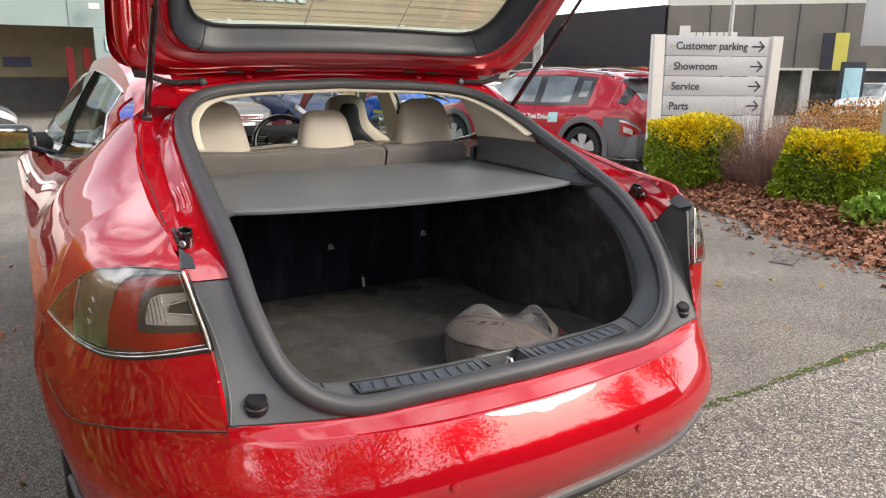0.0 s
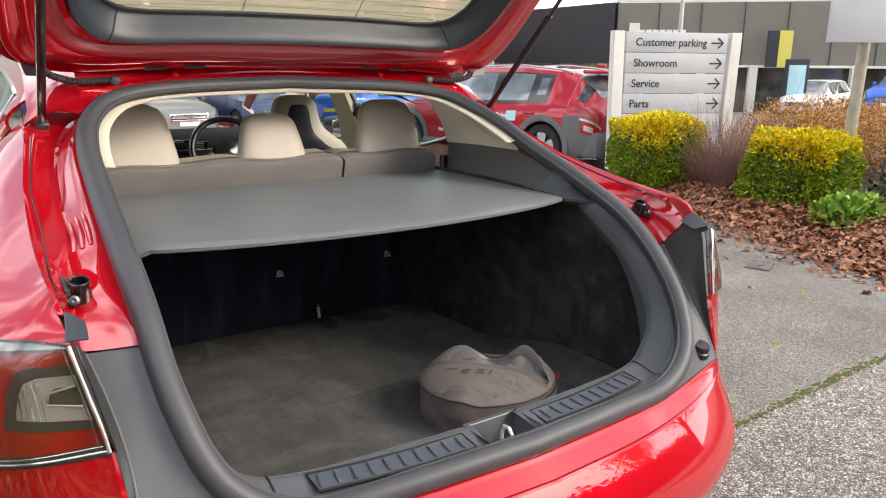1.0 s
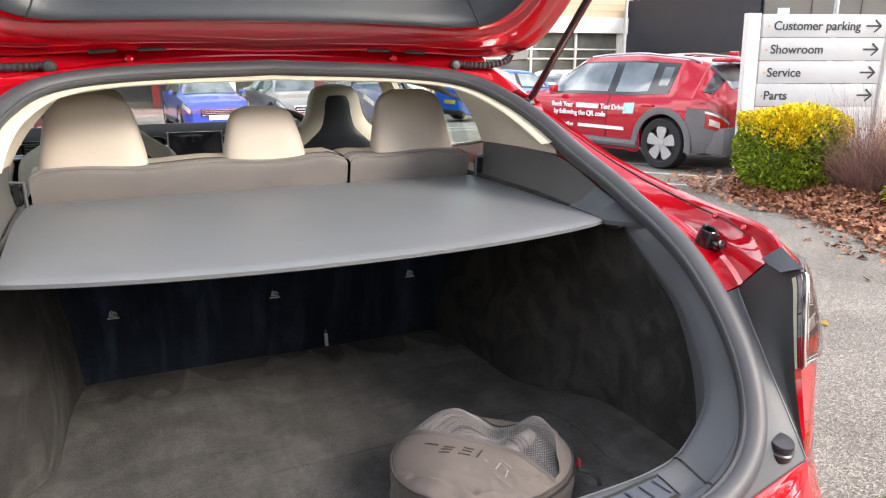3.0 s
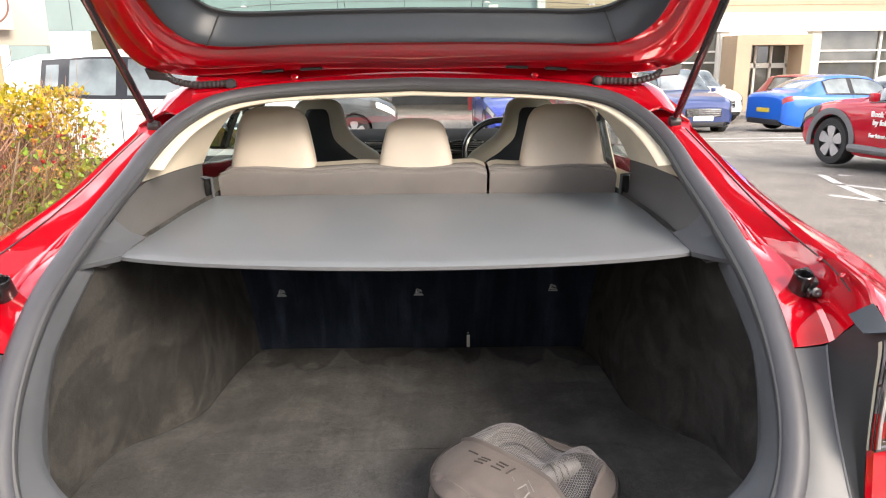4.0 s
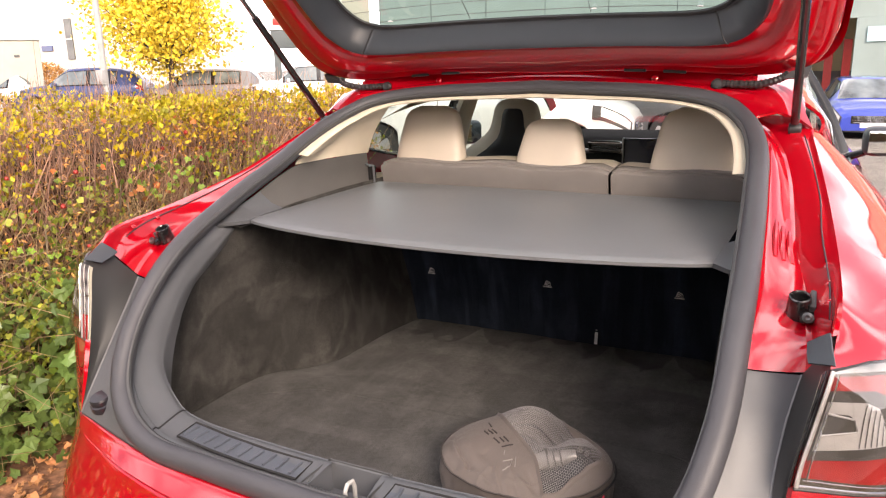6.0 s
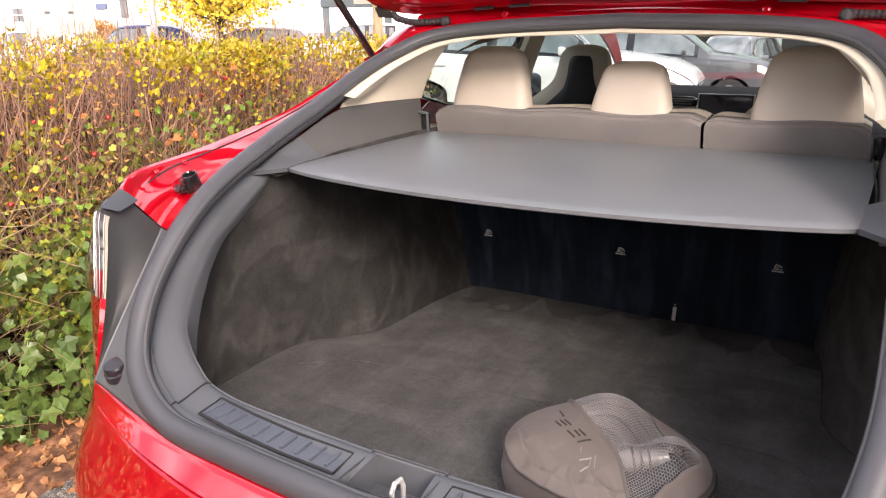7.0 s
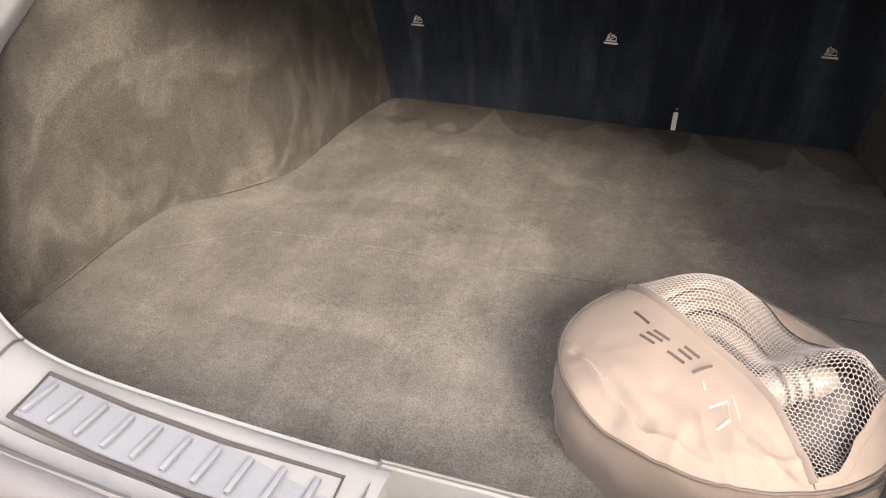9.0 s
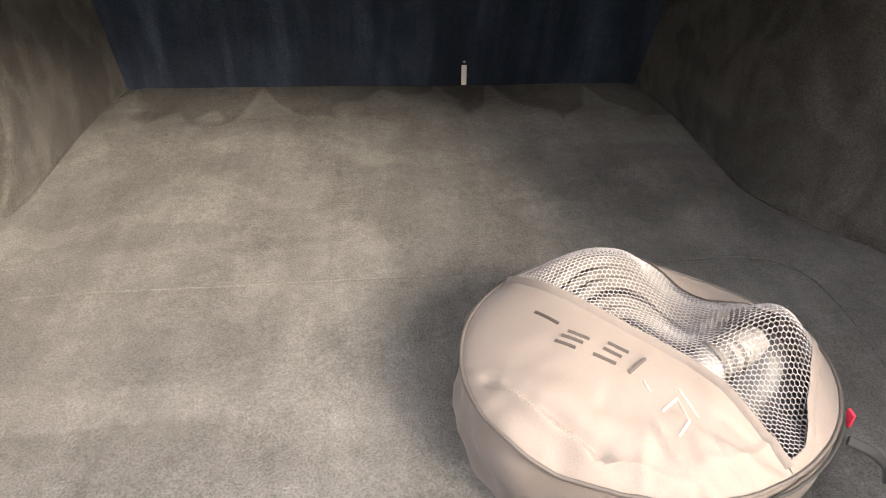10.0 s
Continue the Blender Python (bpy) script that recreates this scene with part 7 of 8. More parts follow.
UP = np.array((0.3, 0, 0.9))
p = clumps(hedge_pts(20000, 1.08, 1.20, 0.35), 3.4, -0.05, 1.0)
p = p[rng.uniform(0, 1, len(p)) < (p[:, 2] - 1.02) * 5]
leaves("yellow_leaves", p, rng.normal(0, 0.8, p.shape) + UP, rng.uniform(0.014, 0.032, len(p)), M["leaf_tip"], hedge, "yellow autumn leaves", aspect=0.7)
p = clumps(hedge_pts(5200, 0.60, 1.12, 0.9), 3.0, 0.16, 9.0)
leaves("yellow_sprays", p, rng.normal(0, 0.8, p.shape) + UP, rng.uniform(0.016, 0.034, len(p)), M["leaf_tip"], hedge, "yellow-green leaves", aspect=0.7)
p = clumps(hedge_pts(9000, 1.02, 1.19, 0.6), 2.4, 0.0, 4.0)
leaves("golden_leaves", p, rng.normal(0, 0.8, p.shape) + UP, rng.uniform(0.014, 0.032, len(p)), M["leaf_yellow"], hedge, "golden autumn leaves", aspect=0.65)
p = clumps(hedge_pts(20000, 0.45, 1.20), 3.2, -0.1, 7.0)
leaves("brown_leaves", p, rng.normal(0, 1, p.shape) + np.array((0.3, 0, -0.4)), rng.uniform(0.010, 0.026, len(p)), M["leaf_brown"], hedge, "dry brown leaves", aspect=0.4)
p = clumps(hedge_pts(19000, 0.12, 1.00, 0.95), 2.4, 0.0, 13.0)
p = p[rng.uniform(0, 1, len(p)) < 1.45 - 1.1 * p[:, 2]]
p[:, 0] += 0.04
lobed_leaves("olive_leaves", p, np.tile((0.8, 0, 0.4), (len(p), 1)), rng.uniform(0.018, 0.044, len(p)), M["leaf_mix"], hedge, "green leaves", 0.7)
p = hedge_pts(8500, 0.03, 0.66, 1.0)
p = p[rng.uniform(0, 1, len(p)) < 1.10 - 1.2 * p[:, 2]]
p[:, 0] += 0.08
lobed_leaves("ivy_leaves", p, np.tile((0.9, 0, 0.35), (len(p), 1)), rng.uniform(0.035, 0.095, len(p)), M["leaf_ivy"], hedge, "glossy green ivy leaves", 0.35)
p = clumps(hedge_pts(5200, 0.15, 0.98, 0.95), 2.4, 0.10, 21.0)
p[:, 0] += 0.06
lobed_leaves("ivy_sprays", p, np.tile((0.9, 0, 0.3), (len(p), 1)), rng.uniform(0.022, 0.048, len(p)), M["leaf_lime"], hedge, "bright green bramble leaves", 0.45)
p = clumps(hedge_pts(900, 0.55, 1.18, 0.9), 4.0, 0.22, 2.0)
lobed_leaves("russet_leaves", p, np.tile((0.8, 0, 0.3), (len(p), 1)), rng.uniform(0.025, 0.05, len(p)), M["leaf_russet"], hedge, "russet autumn leaves", 0.6)
n = 14500
s0 = np.column_stack([rng.uniform(X0, X1 - 0.10, n), rng.uniform(Y0, Y1, n), rng.uniform(0.50, 0.98, n)])
twigs("brown_stem_thicket", s0, rng.normal(0, 0.26, (n, 3)) + np.array((0.06, 0, 1)), rng.uniform(0.24, 0.42, n), 0.0030, M["twig"], hedge)
n = 4600
s0 = np.column_stack([rng.uniform(X1 - 0.35, X1 - 0.04, n), rng.uniform(Y0, Y1, n), rng.uniform(0.1, 0.80, n)])
twigs("pale_stem_thicket", s0, rng.normal(0, 0.6, (n, 3)) + np.array((0.20, 0, 0.7)), rng.uniform(0.2, 0.5, n), 0.0024, M["twig_pale"], hedge)
n = 110
s0 = np.column_stack([rng.uniform(X1 - 0.30, X1 - 0.08, n), rng.uniform(Y0, Y1, n), np.zeros(n)])
twigs("old_stem_thicket", s0, rng.normal(0, 0.10, (n, 3)) + np.array((0.02, 0, 1)), rng.uniform(0.7, 1.0, n), 0.012, M["twig_grey"], hedge, 0.15)
n = 130
s0 = np.column_stack([rng.uniform(X1 - 0.10, X1 + 0.02, n), rng.uniform(Y0, Y1, n), rng.uniform(0.05, 0.7, n)])
twigs("bramble_thicket", s0, rng.normal(0, 0.7, (n, 3)) * np.array((0.25, 1, 1)) + np.array((0.05, 0, 0.3)), rng.uniform(0.30, 0.55, n), 0.0030, M["twig_pale"], hedge, 0.5)
# the far side and the two ends carry the same dry growth
p = hedge_pts(9000, 0.05, 1.16, 1.0)
p[:, 0] = X0 + X1 - p[:, 0]
q = hedge_pts(5000, 0.05, 1.14, 0.3)
q[:, 1] = np.where(rng.uniform(0, 1, len(q)) < 0.5, Y0, Y1) + rng.normal(0, 0.07, len(q))
p = np.concatenate([p, q])
k = rng.uniform(0, 1, len(p)) < 0.5
leaves("dry_sprays", p[k], rng.normal(0, 1, p[k].shape), rng.uniform(0.014, 0.034, int(k.sum())), M["leaf_brown"], hedge, "dry brown leaves", aspect=0.45)
leaves("green_sprays", p[~k], rng.normal(0, 1, p[~k].shape), rng.uniform(0.018, 0.044, int((~k).sum())), M["leaf_mix"], hedge, "green leaves", aspect=0.6)
n = 3200
s0 = np.column_stack([rng.uniform(X0 - 0.04, X0 + 0.2, n), rng.uniform(Y0, Y1, n), rng.uniform(0.0, 0.80, n)])
twigs("far_stem_thicket", s0, rng.normal(0, 0.35, (n, 3)) + np.array((-0.10, 0, 1)), rng.uniform(0.25, 0.45, n), 0.0032, M["twig"], hedge)
hips = bmesh.new()
for k in range(90):
    q = hedge_pts(1, 0.6, 1.12, 0.9)[0]
    bmesh.ops.create_icosphere(hips, subdivisions=1, radius=0.008 + 0.004 * rng.uniform(), matrix=Matrix.Translation(q + np.array((0.05, 0, 0))))
part("rose_hips", hips, M["berry"], hedge, "small red hips")["kind"] = "stuff"
# solid sheet inside the hedge, coloured dark for the shade among its twigs
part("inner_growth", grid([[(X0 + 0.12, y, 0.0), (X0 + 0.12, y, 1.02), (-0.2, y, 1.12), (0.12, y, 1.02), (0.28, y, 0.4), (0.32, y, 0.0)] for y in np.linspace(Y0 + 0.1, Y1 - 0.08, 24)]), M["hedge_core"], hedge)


# ---------------------------------------------------------------- parked cars
STYLES = {  # share of the length from the rear, half-width, underside, belt, top, roof half-width (shares of width and height)
    "suv": [(0.0, 0.80, 0.24, 0.54, 0.58, 0.60), (0.012, 0.90, 0.21, 0.60, 0.66, 0.62), (0.045, 0.96, 0.19, 0.64, 0.78, 0.63), (0.095, 0.985, 0.16, 0.645, 0.91, 0.65), (0.17, 1.0, 0.14, 0.64, 0.965, 0.67), (0.35, 1.0, 0.13, 0.605, 1.0, 0.69),
            (0.52, 1.0, 0.13, 0.60, 0.985, 0.68), (0.585, 1.0, 0.13, 0.60, 0.95, 0.67), (0.72, 0.99, 0.13, 0.60, 0.665, 0.78), (0.82, 0.985, 0.14, 0.585, 0.635, 0.80), (0.92, 0.96, 0.16, 0.54, 0.585, 0.76), (0.975, 0.88, 0.18, 0.47, 0.52, 0.66), (1.0, 0.76, 0.22, 0.40, 0.44, 0.55)],
    "hatch": [(0.0, 0.82, 0.22, 0.54, 0.58, 0.62), (0.012, 0.91, 0.19, 0.60, 0.70, 0.62), (0.04, 0.96, 0.16, 0.63, 0.84, 0.62), (0.09, 0.985, 0.13, 0.64, 0.95, 0.63), (0.17, 1.0, 0.12, 0.635, 0.985, 0.64), (0.36, 1.0, 0.11, 0.62, 1.0, 0.66),
              (0.52, 1.0, 0.11, 0.61, 0.98, 0.65), (0.58, 1.0, 0.11, 0.61, 0.94, 0.64), (0.74, 0.99, 0.11, 0.60, 0.645, 0.78), (0.84, 0.98, 0.12, 0.57, 0.615, 0.78), (0.93, 0.94, 0.13, 0.51, 0.555, 0.74), (0.98, 0.85, 0.15, 0.44, 0.48, 0.64), (1.0, 0.74, 0.19, 0.37, 0.41, 0.54)],
    "saloon": [(0.0, 0.80, 0.22, 0.58, 0.62, 0.60), (0.015, 0.90, 0.18, 0.64, 0.69, 0.66), (0.06, 0.96, 0.15, 0.66, 0.71, 0.70), (0.13, 0.985, 0.13, 0.66, 0.74, 0.68), (0.22, 1.0, 0.12, 0.65, 0.90, 0.62), (0.32, 1.0, 0.11, 0.64, 0.985, 0.62), (0.43, 1.0, 0.11, 0.63, 1.0, 0.63),
               (0.54, 1.0, 0.11, 0.62, 0.975, 0.62), (0.60, 1.0, 0.11, 0.62, 0.92, 0.62), (0.73, 0.99, 0.11, 0.61, 0.665, 0.76), (0.84, 0.98, 0.12, 0.58, 0.625, 0.78), (0.93, 0.94, 0.13, 0.53, 0.565, 0.74), (0.98, 0.86, 0.15, 0.45, 0.49, 0.66), (1.0, 0.76, 0.19, 0.38, 0.42, 0.56)],
}


def net_point(net, u, v, lift=0.0):
    def at(uu, vv):
        uu, vv = min(max(uu, 0), len(net) - 1.001), min(max(vv, 0), len(net[0]) - 1.001)
        i, j = int(uu), int(vv)
        rows = []
        for k in range(-1, 3):
            col = net[min(max(i + k, 0), len(net) - 1)]
            q = [np.array(col[min(max(j + m, 0), len(col) - 1)]) for m in range(-1, 3)]
            t = vv - j
            rows.append(0.5 * (2 * q[1] + (q[2] - q[0]) * t + (2 * q[0] - 5 * q[1] + 4 * q[2] - q[3]) * t * t + (3 * q[1] - q[0] - 3 * q[2] + q[3]) * t ** 3))
        t, q = uu - i, rows
        return 0.5 * (2 * q[1] + (q[2] - q[0]) * t + (2 * q[0] - 5 * q[1] + 4 * q[2] - q[3]) * t * t + (3 * q[1] - q[0] - 3 * q[2] + q[3]) * t ** 3)
    p = at(u, v)
    if lift:
        e = 0.03
        nrm = np.cross(at(u + e, v) - at(u - e, v), at(u, v + e) - at(u, v - e))
        nrm /= np.linalg.norm(nrm) + 1e-9
        if nrm @ (p - np.array((0, 0, 0.6))) < 0:
            nrm = -nrm
        p = p + lift * nrm
    return tuple(p)


def parked_car(at, rz, L, W, H, paint, style, label, clad=None, wheel_r=0.33, fine=3, name="parked_car"):
    c = thing(name, at, label, "car", rz=rz)
    st = STYLES[style]
    axles = (-0.5 * L + 0.195 * L, -0.5 * L + 0.815 * L)
    ra = wheel_r + 0.045
    fs = sorted([s[0] for s in st] + [(a + 0.5 * L + ra * k) / L for a in axles for k in (-1.0, -0.9, -0.6, 0, 0.6, 0.9, 1.0)])
    net = []
    for f in fs:
        w, zl, zb, zt, wt = [float(np.interp(f, [s[0] for s in st], [s[i] for s in st])) for i in (1, 2, 3, 4, 5)]
        y = -0.5 * L + f * L
        w, wt, zl, zb, zt = w * W / 2, wt * W / 2, zl * H, zb * H, zt * H
        for a in axles:
            if abs(y - a) < ra:
                zl = max(zl, wheel_r + math.sqrt(max(0.0, ra ** 2 - (y - a) ** 2)))
        zm = max(0.62 * zb, zl + 0.04)
        net.append([(w * 0.95, y, zl), (w * 0.99, y, zl + (zm - zl) * 0.4), (w, y, zm), (w * 0.99, y, zb - 0.07 * H), (w * 0.95, y, zb), (wt + 0.55 * (w * 0.93 - wt), y, zb + 0.40 * (zt - zb)),
                    (wt, y, zb + 0.86 * (zt - zb)), (wt * 0.86, y, zt - 0.004), (wt * 0.45, y, zt + 0.012), (0, y, zt + 0.016)])
    U, V = len(net) - 1, 9
    ub = [k / fine for k in range(U * fine + 1)]
    vb = [k / 2 for k in range(V * 2 + 1)]
    rows = []
    for u in ub:
        right = [net_point(net, u, v) for v in vb]
        rows.append([(-q[0], q[1], q[2]) for q in right] + right[-2::-1])
    bm = grid(rows)
    for r in (rows[0], rows[-1]):
        bm.faces.new([bm.verts.new(q) for q in r])
    part("body", bm, paint, c)

    def uf(f):
        return float(np.interp(f, fs, range(len(fs))))

    def patch(name, f0, f1, v0, v1, material, s=1, lift=0.006, nu=10, nv=6, label=""):
        return part(name, grid([[(s * q[0], q[1], q[2]) for q in [net_point(net, uf(f), v, lift) for v in np.linspace(v0, v1, nv)]] for f in np.linspace(f0, f1, nu)]), material, c, label)
    roof_f = {"suv": (0.188, 0.545), "hatch": (0.14, 0.545), "saloon": (0.25, 0.555)}[style]
    scr = {"suv": (0.575, 0.715), "hatch": (0.575, 0.735), "saloon": (0.595, 0.725)}[style]
    back = {"suv": (0.03, 0.10), "hatch": (0.02, 0.08), "saloon": (0.145, 0.29)}[style]
    mid = (roof_f[0] + roof_f[1]) / 2 + (0.045 if style == "suv" else 0.02)
    for s in (-1, 1):
        front = 0.088 if style == "suv" else 0.050
        patch("window_surround", roof_f[0] + 0.004, scr[0] + front + 0.014, 4.24, 6.04, M["gloss_black"], s, 0.004, 16)
        tail = 0.062 if style == "suv" else 0.0
        if tail:
            patch("quarter_window", roof_f[0] + 0.018, roof_f[0] + tail - 0.012, 4.75, 5.72, M["car_glass"], s, 0.007, 5)
        patch("rear_side_window", roof_f[0] + tail + 0.016, mid - 0.014, 4.42, 5.90, M["car_glass"], s, 0.007)
        patch("front_side_window", mid + 0.014, scr[0] + front, 4.42, 5.90, M["car_glass"], s, 0.007)
        part("door_mirror", box(0.11, 0.09, 0.11, (s * (W / 2 + 0.05), -0.5 * L + (scr[0] + 0.06) * L, 0.67 * H), 0.03), paint, c)
        lamp = patch("headlamp", 0.885, 0.994, 2.75, 4.15, M["lamp_dark"], s, 0.008)
        part("lamp_lens", grid([[(s * q[0], q[1], q[2]) for q in [net_point(net, uf(f), v, 0.013) for v in np.linspace(3.0, 3.9, 5)]] for f in np.linspace(0.915, 0.988, 8)]), M["lamp_clear"], lamp)
        part("corner_intake", box(W * 0.15, 0.05, H * 0.09, (s * W * 0.30, L / 2 - 0.062, H * 0.235), 0.015, rot=Matrix.Rotation(-s * radians(14), 4, "Z")), M["rubber"], c)
        patch("tail_lamp", 0.004, 0.05, 2.9, 4.0, M["lamp_red"], s, 0.008)
        part("door_gap", tube([(s * q[0], q[1], q[2]) for q in [net_point(net, uf(mid), v, 0.002) for v in np.linspace(0.4, 4.2, 10)]], 0.006, 5), M["rubber"], c)
        for f in (roof_f[0] + 0.06, mid + 0.05):
            q = net_point(net, uf(f), 3.0, 0.012)
            part("door_handle", box(0.03, 0.17, 0.03, (s * q[0], q[1], q[2]), 0.01), paint, c)
        part("sill_cladding", tube([(s * (W / 2 - 0.02), y, 0.27) for y in np.linspace(axles[0] + ra, axles[1] - ra, 6)], 0.055, 8), clad or M["rubber"], c)
    part("windscreen", grid([[(q[0] * sg, q[1], q[2]) for sg, q in [(-1, net_point(net, uf(f), v, 0.006)) for v in np.linspace(6.15, 9, 7)] + [(1, net_point(net, uf(f), v, 0.006)) for v in np.linspace(9, 6.15, 7)][1:]] for f in np.linspace(*scr, 8)]), M["car_glass"], c)
    part("rear_window", grid([[(q[0] * sg, q[1], q[2]) for sg, q in [(-1, net_point(net, uf(f), v, 0.006)) for v in np.linspace(6.15, 9, 7)] + [(1, net_point(net, uf(f), v, 0.006)) for v in np.linspace(9, 6.15, 7)][1:]] for f in np.linspace(*back, 6)]), M["car_glass"], c)
    gr = part("grille", box(W * 0.52, 0.05, H * 0.13, (0, L / 2 - 0.012, H * 0.36), 0.02), M["gloss_black"], c)
    for k in range(4):
        part("grille_bar", box(W * 0.48, 0.02, 0.012, (0, L / 2 + 0.012, H * (0.315 + 0.03 * k)), 0.003), M["chrome"], gr)
    part("lower_intake", box(W * 0.62, 0.05, H * 0.075, (0, L / 2 - 0.03, H * 0.20), 0.015), M["rubber"], c)
    part("number_plate", box(0.52, 0.012, 0.11, (0, L / 2 + 0.02, H * 0.275), 0.003), M["white"], c)
    part("number_plate", box(0.52, 0.012, 0.11, (0, -L / 2 - 0.012, H * 0.40), 0.003), M["plate_yellow"], c)
    part("rear_bumper_trim", box(W * 0.72, 0.10, H * 0.10, (0, -L / 2 + 0.03, H * 0.20), 0.03), clad or M["rubber"], c)
    for s in (-1, 1):
        for a in axles:
            rot = Matrix.Rotation(radians(90), 4, "Y")
            xw = s * (W / 2 - 0.115)
            wh = part("wheel", lathe([(wheel_r * 0.66, -0.10), (wheel_r * 0.95, -0.105), (wheel_r, -0.075), (wheel_r, 0.075), (wheel_r * 0.95, 0.105), (wheel_r * 0.66, 0.10)], 28, (xw, a, wheel_r), rot, caps=False), M["tyre"], c)
            bm = lathe([(0.0, s * 0.055), (wheel_r * 0.64, s * 0.045), (wheel_r * 0.70, s * 0.098), (wheel_r * 0.725, s * 0.104), (wheel_r * 0.74, s * 0.098)], 28, (xw, a, wheel_r), rot, caps=False)
            part("rim", bm, M["rim_dark"], wh)
            for k in range(5):
                sp = prism([(-0.10 * wheel_r, 0.06 * wheel_r), (0.10 * wheel_r, 0.06 * wheel_r), (0.23 * wheel_r, 0.50 * wheel_r), (0.20 * wheel_r, 0.68 * wheel_r), (-0.20 * wheel_r, 0.68 * wheel_r), (-0.23 * wheel_r, 0.50 * wheel_r)], 0.026, Matrix.Translation((0, 0, -0.013)), 0.006)
                sp.transform(Matrix.Translation((xw + s * 0.085, a, wheel_r)) @ Matrix.Rotation(radians(90), 4, "Y") @ Matrix.Rotation(radians(72 * k + 18), 4, "Z"))
                part("spoke", sp, M["alloy"], wh)
            part("hub", lathe([(0, -0.02), (wheel_r * 0.17, -0.015), (wheel_r * 0.15, 0.02), (0, 0.025)], 14, (xw + s * 0.088, a, wheel_r), rot), M["alloy"], wh)
            part("wheel_well", grid([[(s * (W / 2 - 0.30), a + ra * 1.02 * math.cos(t), wheel_r + ra * 1.02 * math.sin(t)), (s * (W / 2 - 0.02), a + ra * 1.01 * math.cos(t), wheel_r + ra * 1.01 * math.sin(t))] for t in np.linspace(0, math.pi, 13)] ), M["rubber"], c)
            if clad:
                part("arch_cladding", grid([[(s * (W / 2 + 0.012 - 0.02 * abs(k - 0.5)), a + (ra + 0.085 * k) * math.cos(t), wheel_r + (ra + 0.085 * k) * math.sin(t)) for k in (0, 0.5, 1)] for t in np.linspace(-0.2, math.pi + 0.2, 20)], thick=0.015), clad, c)
    part("underside", box(W * 0.86, L * 0.9, 0.05, (0, 0, 0.24), 0.01), M["rubber"], c)
    return c, net, uf


def on_ground(x, y):
    return (x, y, ground_z(x, y) + 0.004)


kona, knet, kuf = parked_car((6.42, 7.98, 0.004), 11.8, 4.18, 1.80, 1.38, M["red_door"], "suv", "red compact SUV with grey wheel arch cladding and white door lettering", M["clad"], 0.315, 4, "red_suv")
def door_words(text, y, z, size):
    """White lettering along the SUV's flank, read from outside."""
    m = Matrix(((0, 0, -1, -0.915), (-1, 0, 0, y), (0, 1, 0, z), (0, 0, 0, 1)))
    words("door_lettering", text, size, m, M["white"], kona, depth=0.006, bold=0.002)


door_words("Book Your", 0.62, 0.690, 0.092)
door_words("Test Drive", -0.29, 0.690, 0.092)
door_words("by following the QR code", 0.58, 0.590, 0.092)
door_words("For latest offers", 0.62, 0.435, 0.066)
for y0, y1, z, h in ((0.15, -0.25, 0.690, 0.060), (0.10, -0.70, 0.435, 0.042)):
    part("door_lettering_bar", box(0.012, y0 - y1, h, (-0.914, (y0 + y1) / 2, z + h / 2)), M["white"], kona)
part("door_sticker", grid([[(-q[0], q[1], q[2]) for q in [net_point(knet, kuf(f), v, 0.007) for v in (2.55, 3.4)]] for f in (0.31, 0.345)]), M["sticker"], kona, "pale blue square sticker")
for s in (-1, 1):
    part("roof_rail", tube([tuple(np.array((s, 1, 1)) * np.array(net_point(knet, kuf(f), 6.75, 0.034 * math.sin(math.pi * (f - 0.13) / 0.42) ** 0.4 + 0.002))) for f in np.linspace(0.135, 0.545, 16)], 0.015, 8), M["steel"], kona, "silver roof rail")


def flank(name, f0, f1, v0, v1, material, s, lift, parent, label="", nu=8, nv=6):
    """A raised sheet on the SUV's side that follows its body."""
    return part(name, grid([[(s * q[0], q[1], q[2]) for q in [net_point(knet, kuf(f), v, lift) for v in np.linspace(v0, v1, nv)]] for f in np.linspace(f0, f1, nu)], thick=0.006), material, parent, label)


for s in (-1, 1):
    flank("rear_corner_cladding", 0.001, 0.115, 0.0, 2.85, M["clad"], s, 0.010, kona, "grey corner cladding", 14, 10)
    tl = flank("corner_lamp", 0.004, 0.052, 2.0, 2.65, M["lamp_red"], s, 0.020, kona, "red and clear rear lamp low in the corner")
    flank("lamp_clear", 0.014, 0.040, 2.18, 2.45, M["lamp_clear"], s, 0.027, tl)
    flank("lamp_surround", 0.002, 0.054, 2.65, 2.75, M["steel"], s, 0.020, tl)
    flank("slim_lamp", 0.003, 0.075, 3.25, 3.60, M["lamp_red"], s, 0.012, kona, "slim red rear lamp")
    flank("pillar_trim", 0.052, 0.080, 4.5, 6.1, M["gloss_black"], s, 0.008, kona)
    flank("sill_strip", 0.31, 0.70, 0.75, 0.95, M["steel"], s, 0.010, kona, "silver sill strip", 12, 3)
bump = part("rear_bumper_cladding", box(1.70, 0.30, 0.34, (0, -1.98, 0.40), 0.08), M["clad"], kona, "grey rear bumper cladding")
part("skid_plate", box(1.05, 0.05, 0.13, (0, -2.13, 0.34), 0.02), M["steel"], bump)
part("roof_spoiler", box(1.15, 0.28, 0.05, (0, -1.82, 1.32), 0.02), M["red_door"], kona)
part("aerial_fin", box(0.03, 0.12, 0.05, (0, -1.6, 1.40), 0.012), M["red_door"], kona)

